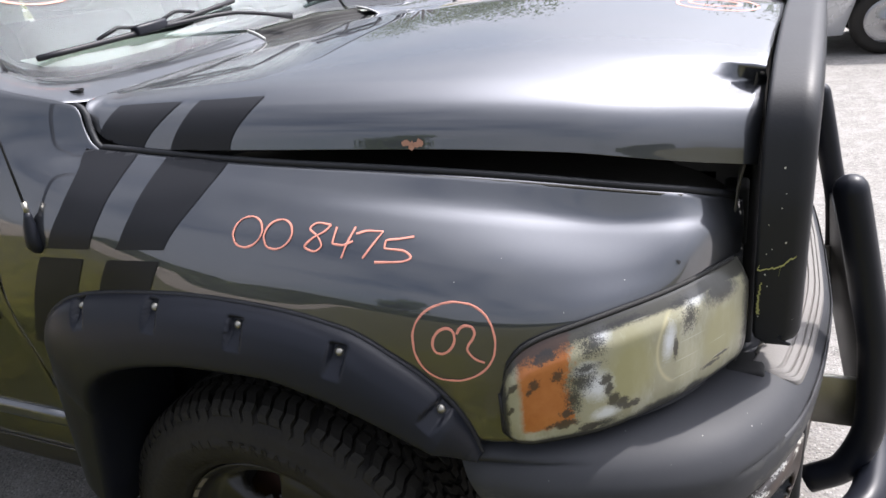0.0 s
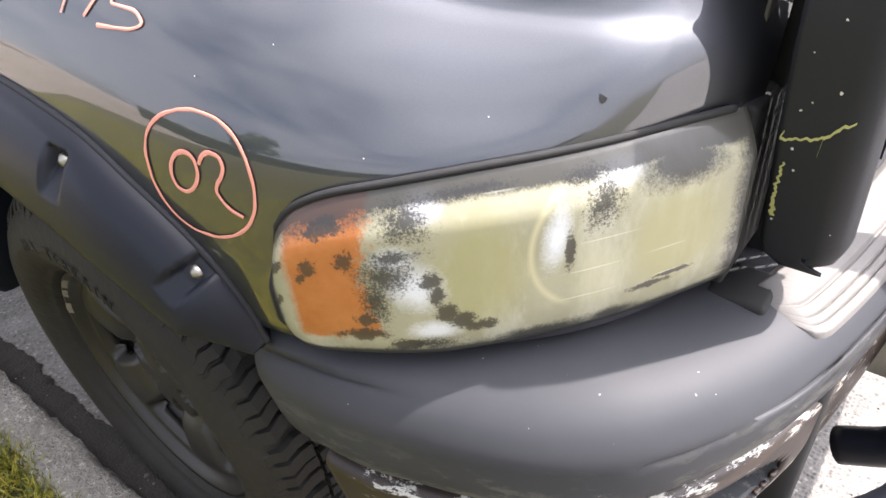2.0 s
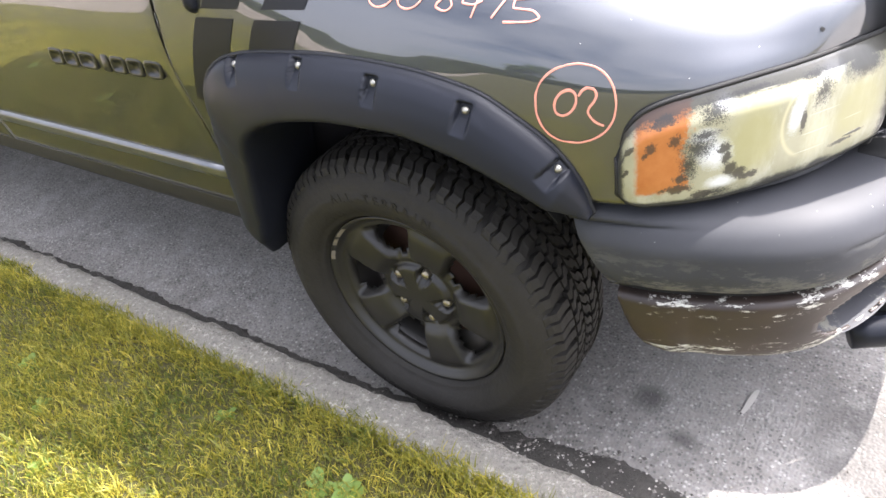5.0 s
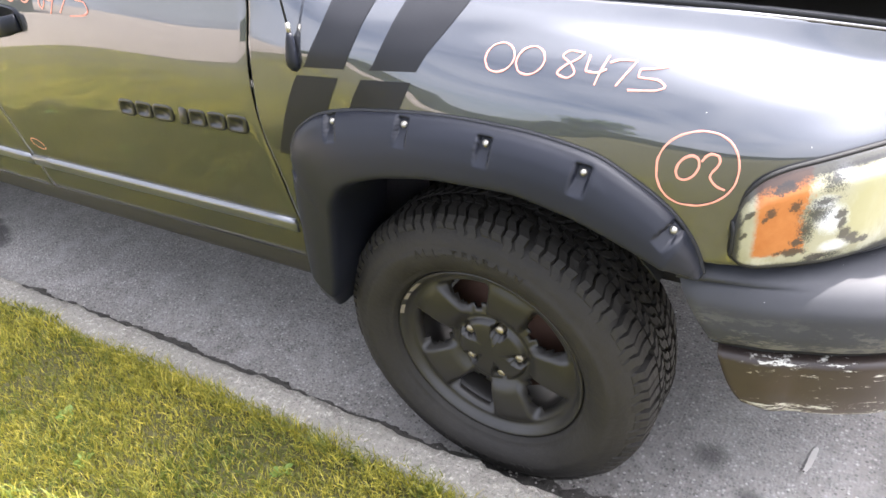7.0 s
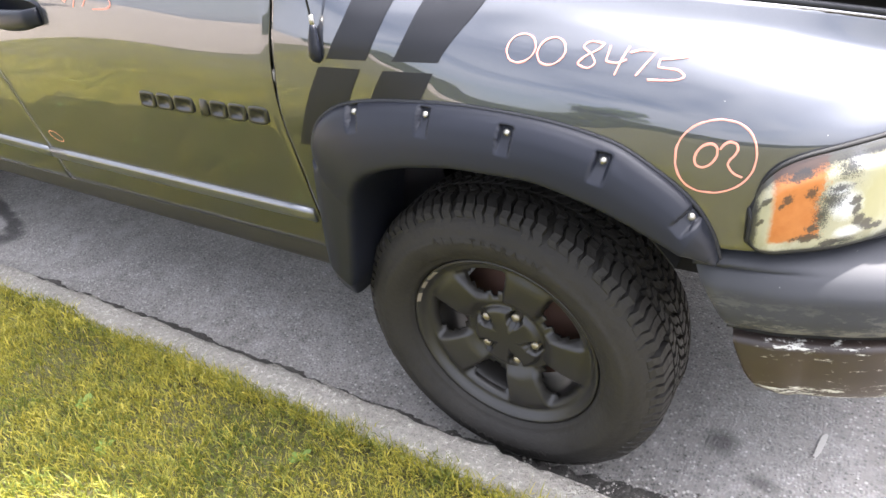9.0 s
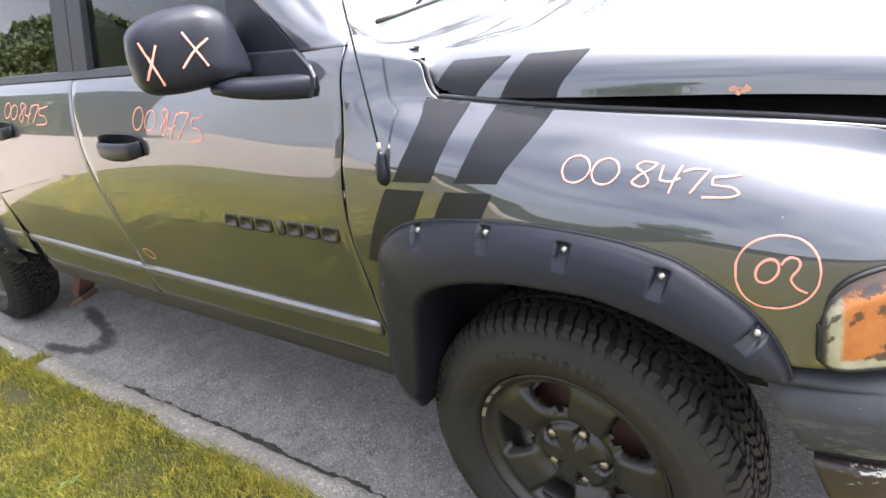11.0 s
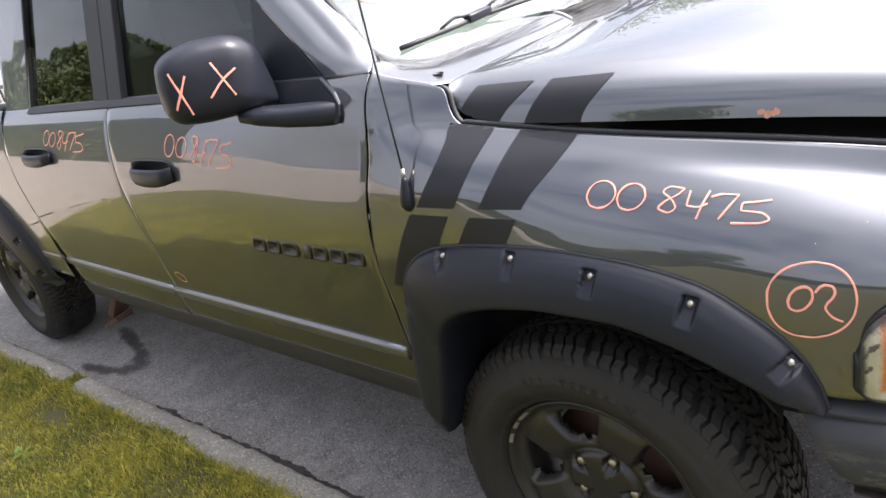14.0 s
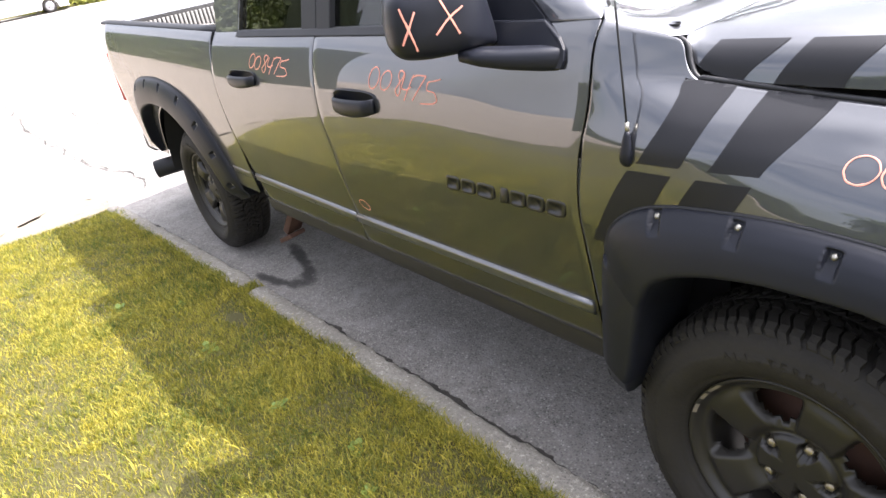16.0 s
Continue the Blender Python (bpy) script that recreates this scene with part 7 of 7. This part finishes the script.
# gravel in the gutter and on the road
def build_gravel():
    r = random.Random(21)
    vs, fs = [], []
    for i in range(2250):
        if i < 1500:
            x = r.gauss(0.5, 0.35)
            y = kerb_line(x) + abs(r.gauss(0.08, 0.05)) + 0.005
        elif i < 1900:
            x = r.uniform(-5, 1.2)
            y = kerb_line(x) + abs(r.gauss(0, 0.03)) + 0.01
        else:
            x, y = r.uniform(-0.4, 1.6), r.uniform(0.0, 1.2)
        s = r.uniform(0.0012, 0.0042) * (1.5 if i < 300 else 1)
        k = len(vs)
        for dx, dy, dz in ((1, 0, 0), (-1, 0, 0), (0, 1, 0), (0, -1, 0), (0, 0, 1), (0, 0, -0.6)):
            vs.append((x + dx * s * r.uniform(0.7, 1.4), y + dy * s * r.uniform(0.7, 1.4), 0.003 + s * 0.4 + dz * s * r.uniform(0.5, 0.9)))
        fs += [(k + a, k + b, k + c) for a, b, c in ((0, 2, 4), (2, 1, 4), (1, 3, 4), (3, 0, 4), (2, 0, 5), (1, 2, 5), (3, 1, 5), (0, 3, 5))]
    me = bpy.data.meshes.new("gravel")
    me.from_pydata(vs, [], fs)
    m = Nodes("gravel_stone")
    g = m.node("ShaderNodeNewGeometry")
    me.materials.append(m.set(Base_Color=m.ramp(g.outputs["Random Per Island"], [(0.0, (0.06, 0.055, 0.05)), (0.6, (0.22, 0.21, 0.19)), (1.0, (0.5, 0.48, 0.44))]), Roughness=0.85))
    tagged(new("gravel", me), "loose grey gravel in the gutter", "gravel", kind="stuff")


build_gravel()


# ---- lawn ----
def lawn_z(x, y):
    return kerb_top(max(-9, min(3, x))) - 0.012 + 0.02 * noise.noise((x * 1.1, y * 1.1, 3)) + 0.02 * min(1, max(0, (-0.2 - y)))


def build_grass():
    r = random.Random(5)
    zones = [(-1.9, 1.1, -0.85, -0.105, 95000), (-3.6, -1.9, -1.1, -0.10, 52000), (-5.45, -3.6, -1.3, -0.10, 42000), (-3.6, 0.6, -2.0, -0.85, 60000), (-5.45, -1.2, -3.2, -1.1, 60000), (-1.2, 1.5, -3.2, -0.85, 12000)]
    vs, fs = [], []

    def blade(x, y, h, lean):
        z = lawn_z(x, y)
        w = r.uniform(0.0009, 0.0021)
        a, b = r.uniform(0, 6.283), r.uniform(0, 6.283)
        ca, sa = math.cos(a) * w, math.sin(a) * w
        lx, ly = math.cos(b) * lean, math.sin(b) * lean
        k = len(vs)
        vs.extend([(x - ca, y - sa, z - 0.004), (x + ca, y + sa, z - 0.004), (x + lx * 0.4 + ca * 0.8, y + ly * 0.4 + sa * 0.8, z + h * 0.62), (x + lx * 0.4 - ca * 0.8, y + ly * 0.4 - sa * 0.8, z + h * 0.62), (x + lx, y + ly, z + h * 0.95)])
        fs.extend([(k, k + 1, k + 2, k + 3), (k + 3, k + 2, k + 4)])
    for x0, x1, y0, y1, count in zones:
        for _ in range(count):
            x, y = r.uniform(x0, x1), r.uniform(y0, y1)
            edge = kerb_line(x) - 0.105 + 0.03 * noise.noise((x * 5, 0, 1))
            if y > edge + 0.02:
                continue
            dens = noise.noise((x * 3.1, y * 3.1, 8)) + 0.5 * noise.noise((x * 9, y * 9, 8))
            bare = 1 - math.hypot((x + 2.50) / 0.30, (y + 0.31) / 0.085)
            if r.random() > 0.72 + 0.55 * dens - 0.9 * max(0.0, bare):
                continue
            h = r.uniform(0.009, 0.027) * (1 + 0.5 * noise.noise((x * 2.5, y * 2.5, 5)))
            if y > edge - 0.06:
                h *= 1.25
            blade(x, y, h, r.uniform(0.2, 1.5) * h)
    # longer tufts, over the lawn, along the kerb and in the gap between two kerbstones
    for i in range(1500):
        if i < 1050:
            x, y = r.uniform(-5.3, 1.1), -0.2 - abs(r.gauss(0, 0.7))
        elif i < 1470:
            x = r.uniform(-5.3, 1.1)
            y = kerb_line(x) - 0.118 - abs(r.gauss(0, 0.012))
        else:
            x = r.uniform(-2.79, -2.70)
            y = kerb_line(x) - r.uniform(0.02, 0.11)
        if math.hypot((x + 2.50) / 0.30, (y + 0.31) / 0.085) < 1:
            continue
        size = r.uniform(0.6, 1.25) * (0.75 if i >= 1470 else 1)
        for _ in range(r.randint(10, 22)):
            h = r.uniform(0.018, 0.040) * size
            blade(x + r.gauss(0, 0.011), y + r.gauss(0, 0.008), h, r.uniform(0.4, 1.3) * h)
    me = bpy.data.meshes.new("grass")
    me.from_pydata(vs, [], fs)
    me.materials.append(GRASS)
    tagged(new("grass", me), "short patchy mown grass, yellow in the sun", "grass", kind="stuff")


GRASS = leaf_material("grass_blade", (0.042, 0.078, 0.011), (0.185, 0.200, 0.018), (0.58, 0.47, 0.075), 5.0, 0.35)
build_grass()
WEED = leaf_material("weed_leaf", (0.10, 0.17, 0.03), (0.15, 0.23, 0.04), (0.20, 0.27, 0.05), 4.0, 0.25)


def build_weed(x, y, size, seed):
    r = random.Random(seed)
    z = lawn_z(x, y)
    weed = thing("weed", (x, y, z), "small broad-leaved green weed in the lawn", "weed", group="weeds in the lawn")
    for k in range(9):
        bm = bmesh.new()
        a = k * 2.4 + r.uniform(-0.3, 0.3)
        ln = size * r.uniform(0.7, 1.2)
        el = r.uniform(0.25, 0.9)
        d = Vector((math.cos(a) * math.cos(el), math.sin(a) * math.cos(el), math.sin(el)))
        s = d.cross(Vector((0, 0, 1))).normalized()
        rows = []
        for t, w in ((0, 0.06), (0.25, 0.16), (0.5, 0.24), (0.75, 0.20), (1.0, 0.02)):
            c = Vector((x, y, z)) + d * ln * t + Vector((0, 0, -ln * 0.35 * t * t))
            rows.append([bm.verts.new(c - s * w * ln), bm.verts.new(c + Vector((0, 0, -0.05 * ln))), bm.verts.new(c + s * w * ln)])
        for p, q in zip(rows, rows[1:]):
            for i in range(2):
                bm.faces.new((p[i], p[i + 1], q[i + 1], q[i]))
        part("leaf", bm, WEED, weed)


for i, (x, y, s) in enumerate(((-1.15, -0.42, 0.045), (-0.95, -0.50, 0.04), (-0.05, -0.33, 0.06), (0.02, -0.30, 0.05), (-0.42, -0.28, 0.035), (-2.3, -0.52, 0.06), (-1.6, -0.50, 0.05), (-3.2, -0.7, 0.06), (-2.9, -0.45, 0.05), (-0.75, -0.62, 0.04), (0.25, -0.32, 0.045))):
    build_weed(x, y, s, 40 + i)

# rusty bracket hanging under the sill
bm = bmesh.new()
rounded(bm, -0.02, 0.02, -0.05, 0.05, -0.16, 0.10, 0.004, 2, pose(-2.74, 0.24, 0.36, 0, 38, 12))
rounded(bm, -0.11, 0.02, -0.05, 0.05, -0.012, 0.012, 0.004, 2, pose(-2.80, 0.22, 0.215, 0, -22, 12))
part("step_bracket", bm, RUST, truck, "rusty bent bracket under the sill")

# ---- behind the camera and far off: hedges, trees, cars ----


def leaf_cloud(count, place, size, seed):
    """Many small leaf quads; place gives a point and an outward direction."""
    r = random.Random(seed)
    vs, fs = [], []
    for _ in range(count):
        p, d = place(r)
        a = Vector((r.gauss(0, 1), r.gauss(0, 1), r.gauss(0, 1))).normalized()
        a = (a + d * 0.6).normalized()
        s = a.orthogonal().normalized()
        u = a.cross(s)
        t = r.uniform(0, 6.28)
        s, u = s * math.cos(t) + u * math.sin(t), u * math.cos(t) - s * math.sin(t)
        g = size * r.uniform(0.6, 1.4)
        k = len(vs)
        vs += [tuple(p - s * g), tuple(p - u * g * 0.45), tuple(p + s * g), tuple(p + u * g * 0.45)]
        fs.append((k, k + 1, k + 2, k + 3))
    return vs, fs


HEDGE_LEAF = leaf_material("hedge_leaf", (0.035, 0.055, 0.015), (0.06, 0.085, 0.02), (0.11, 0.13, 0.03), 0.8, 0.15)
TREE_LEAF = leaf_material("tree_leaf", (0.05, 0.08, 0.02), (0.08, 0.12, 0.03), (0.13, 0.17, 0.04), 0.8, 0.25)
BRIGHT_LEAF = leaf_material("verge_leaf", (0.13, 0.16, 0.03), (0.22, 0.24, 0.04), (0.34, 0.33, 0.07), 0.8, 0.3)
BARK = simple("bark", (0.12, 0.095, 0.075), 0.9, grain=30, vary=0.4, bump=0.6, dist=0.02)


def build_hedge(x0, x1, y, depth, h, seed, leaf=0.075, label="tall clipped dark green hedge", name="hedge"):
    def place(r):
        if r.random() < 0.75:
            x, z = r.uniform(x0, x1), r.uniform(0, h)
            bulge = 0.18 * noise.noise((x * 0.9, z * 0.9, seed))
            return Vector((x, y + depth / 2 + bulge, z)), Vector((0, 1, 0))
        x = r.uniform(x0, x1)
        return Vector((x, y + r.uniform(-depth, depth) / 2, h + 0.25 * noise.noise((x * 0.7, 2, seed)))), Vector((0, 0, 1))
    vs, fs = leaf_cloud(44000, place, leaf, seed)
    me = bpy.data.meshes.new(name)
    me.from_pydata(vs, [], fs)
    me.materials.append(HEDGE_LEAF)
    hd = tagged(new(name, me), label, name.replace("_", " "))
    # plain dark box; its colour stands for the shade between the leaves
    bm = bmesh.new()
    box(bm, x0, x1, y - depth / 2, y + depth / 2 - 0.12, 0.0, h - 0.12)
    part("hedge_core", bm, simple("hedge_shade", (0.02, 0.028, 0.012), 0.95), hd, "solid dark box for the shade inside the foliage", smooth=False)


build_hedge(-14, 34, -17.0, 1.4, 1.9, 31, label="low clipped dark green hedge")
build_hedge(-62, -20.5, -9.2, 2.6, 6.4, 33, 0.16, "tall dense row of dark green trees", "tree_row")


def build_tree(x, y, h, crown, seed, leaf, z0=0.0, count=5000, label="tall leafy green garden tree"):
    r = random.Random(seed)
    tr = thing("tree", (x, y, z0), label, "tree")
    bm = tube(line([(x, y, z0 - 0.1), (x + 0.05, y, z0 + h * 0.3), (x - 0.08, y + 0.05, z0 + h * 0.75)], 10), [0.18 - 0.012 * i for i in range(10)], 10)
    clumps = []
    for k in range(11):
        a = k * 2.4
        b = Vector((x + math.cos(a) * crown * r.uniform(0.35, 0.8), y + math.sin(a) * crown * r.uniform(0.35, 0.8), z0 + h * r.uniform(0.5, 1.0)))
        clumps.append((b, crown * r.uniform(0.35, 0.6)))
        tube(line([(x, y, z0 + h * 0.35), ((x + b.x) / 2, (y + b.y) / 2, (z0 + h * 0.4 + b.z) / 2), tuple(b)], 6), [0.07, 0.06, 0.05, 0.04, 0.03, 0.015], 6, bm)
    part("trunk", bm, BARK, tr)

    def place(rr):
        c, s = clumps[rr.randrange(len(clumps))]
        d = Vector((rr.gauss(0, 1), rr.gauss(0, 1), rr.gauss(0, 0.8)))
        d.normalize()
        return c + d * s * rr.uniform(0.4, 1.0), d
    vs, fs = leaf_cloud(count, place, 0.13, seed)
    me = bpy.data.meshes.new("crown")
    me.from_pydata(vs, [], fs)
    me.materials.append(leaf)
    c = new("crown", me)
    c.parent = tr
    c.matrix_parent_inverse = tr.matrix_world.inverted()


build_tree(-3.0, -18.0, 5.0, 2.2, 62, TREE_LEAF)
for k in range(9):
    build_tree(-26.0 + 7.5 * k, 38.0 + 3.0 * math.sin(k * 2.3), 7.5 + 1.8 * math.sin(k * 1.7), 4.2, 80 + k, TREE_LEAF, 0.0, 5200, "tall leafy green tree across the street")
build_tree(-45.0, 11.5, 8.0, 3.0, 64, BRIGHT_LEAF, rise(-45), 6000, "sunlit tree on the far verge")
build_tree(-47.0, 20.0, 7.0, 3.0, 65, BRIGHT_LEAF, rise(-47), 6000, "sunlit tree on the far verge")


def build_verge():
    bm = bmesh.new()
    grid(lambda x, y: (x + (y - 4.5) * 0.45, y, rise(x + (y - 4.5) * 0.45) + 0.25 * math.sin(math.pi * min(1, max(0, (-x - 42) / 10)))), [-42, -43, -44, -46, -50, -56, -70], span(1.5, 60, 30), bm)
    tagged(link_mesh("far_verge", bm, SOIL), "sunlit grass verge across the side road", "verge", kind="structure")

    def place(r):
        y = 4.5 + abs(r.gauss(0, 11))
        x = r.uniform(-50, -42.2) + (y - 4.5) * 0.45
        b = 0.5 + 0.5 * noise.noise((x * 0.35, y * 0.35, 6))
        z = rise(x) + r.uniform(0, 0.5 + 1.5 * b)
        return Vector((x, y, z)), Vector((0, 0, 1))
    vs, fs = leaf_cloud(26000, place, 0.12, 70)
    me = bpy.data.meshes.new("tall_grass")
    me.from_pydata(vs, [], fs)
    me.materials.append(BRIGHT_LEAF)
    tagged(new("tall_grass", me), "tall sunlit yellow-green weeds on the verge", "weeds", kind="stuff")


build_verge()


def build_house():
    hs = thing("house", (-78, 14, rise(-60)), "pale rendered house far across the street", "house")
    z0 = rise(-60) - 0.5
    bm = bmesh.new()
    box(bm, -82, -72, 0, 24, z0, z0 + 4.5)
    part("wall", bm, simple("white_render", (0.75, 0.74, 0.72), 0.9), hs, smooth=False)
    bm = bmesh.new()
    vs = [bm.verts.new(p) for p in ((-83, -1, z0 + 4.5), (-71, -1, z0 + 4.5), (-77, -1, z0 + 8), (-83, 25, z0 + 4.5), (-71, 25, z0 + 4.5), (-77, 25, z0 + 8))]
    for q in ((0, 1, 2), (3, 5, 4), (0, 2, 5, 3), (1, 4, 5, 2), (0, 3, 4, 1)):
        bm.faces.new([vs[i] for i in q])
    part("roof", bm, simple("grey_roof", (0.2, 0.19, 0.18), 0.85), hs, smooth=False)
    for k in range(4):
        bm = bmesh.new()
        box(bm, -72.05, -71.96, 2.5 + k * 5.5, 4.5 + k * 5.5, z0 + 1.4, z0 + 3.0)
        part("window", bm, GLASS_DARK, hs, smooth=False)


build_house()


def build_car(x, y, z, turn, paint, label):
    """A plain saloon car: body, cabin glass, four wheels. Its middle stands at x, y."""
    m = pose(x, y, z, 0, 0, turn)
    car = thing("car", (x, y, z), label, "car")
    xs = (-2.25, -2.2, -1.9, -1.2, -0.4, 0.6, 1.3, 1.9, 2.2, 2.28)
    top = (0.62, 0.78, 0.88, 0.92, 0.92, 0.90, 0.86, 0.76, 0.62, 0.50)
    wid = (0.70, 0.80, 0.87, 0.89, 0.89, 0.89, 0.88, 0.84, 0.76, 0.62)
    bm = bmesh.new()
    rows = []
    for xx, tt, ww in zip(span(-2.25, 2.28, 50), [hermite(xs, top, q) for q in span(-2.25, 2.28, 50)], [hermite(xs, wid, q) for q in span(-2.25, 2.28, 50)]):
        arch = max([0.0] + [math.sqrt(max(0, 0.36**2 - (xx - c) ** 2)) for c in (-1.32, 1.38)])
        zb = max(0.20, 0.32 + arch if arch > 0 else 0.20)
        sec = [(-ww + 0.06, zb), (-ww, max(zb + 0.02, 0.42)), (-ww - 0.015, max(zb + 0.04, 0.62)), (-ww + 0.05, tt - 0.05), (-ww + 0.14, tt), (0, tt + 0.02)]
        sec = sec + [(-a, b) for a, b in sec[-2::-1]]
        rows.append([bm.verts.new(m @ Vector((xx, a, b))) for a, b in sec])
    for a, b in zip(rows, rows[1:]):
        for k in range(len(a) - 1):
            bm.faces.new((a[k], a[k + 1], b[k + 1], b[k]))
    bm.faces.new(rows[0]), bm.faces.new(rows[-1][::-1])
    part("body", bm, paint, car)
    bm = bmesh.new()
    rows = []
    for xx, tt, ww in ((-1.55, 0.90, 0.74), (-1.15, 1.30, 0.66), (-0.5, 1.44, 0.62), (0.2, 1.44, 0.62), (0.6, 1.36, 0.64), (1.25, 0.88, 0.74)):
        rows.append([bm.verts.new(m @ Vector((xx, a, b))) for a, b in ((-0.78, 0.86), (-ww, tt - 0.02), (-ww + 0.08, tt), (ww - 0.08, tt), (ww, tt - 0.02), (0.78, 0.86))])
    for a, b in zip(rows, rows[1:]):
        for k in range(5):
            bm.faces.new((a[k], a[k + 1], b[k + 1], b[k]))
    part("cabin", bm, GLASS_DARK, car, "dark car windows")
    bm = bmesh.new()
    rounded(bm, -1.0, 0.35, -0.56, 0.56, 1.435, 1.465, 0.012, 2, m)
    part("roof", bm, paint, car)
    for xx in (-1.32, 1.38):
        for s in (-1, 1):
            w = lathe([(0.0, 0.0), (0.19, -0.01), (0.205, -0.02), (0.22, -0.02), (0.27, -0.035), (0.31, -0.02), (0.325, 0.02), (0.325, 0.15), (0.28, 0.18), (0.0, 0.18)], 32)
            mm = m @ pose(xx, s * 0.86, 0.325, 0, 0, 0 if s < 0 else 180)
            for v in w.verts:
                v.co = mm @ v.co
            wh = part("wheel", w, RUBBER, car, "black car tyre")
            d = lathe([(0.0, -0.03), (0.05, -0.03), (0.06, -0.022), (0.17, -0.026), (0.20, -0.030), (0.21, -0.022), (0.21, -0.015)], 32)
            for v in d.verts:
                v.co = mm @ v.co
            part("hub_cap", d, CHROME, wh, "silver wheel trim")
    for s in (-1, 1):
        bm = bmesh.new()
        rounded(bm, 2.12, 2.27, s * 0.66 - 0.12, s * 0.66 + 0.12, 0.56, 0.68, 0.02, 2, m)
        part("headlamp", bm, simple("lamp_glass", (0.7, 0.72, 0.74), 0.1), car, "clear headlamp")


SILVER = simple("silver_paint", (0.55, 0.56, 0.58), 0.28, 0.5, grain=500, vary=0.05, bump=0.0, Coat_Weight=1.0)
WHITE = simple("white_paint", (0.78, 0.78, 0.78), 0.3, grain=500, vary=0.04, bump=0.0, Coat_Weight=1.0)
build_car(3.32, 8.30, 0.05, 0, SILVER, "silver saloon car parked across the street")
build_car(-41.0, 4.2, rise(-41), 84, WHITE, "white car parked far along the side road")
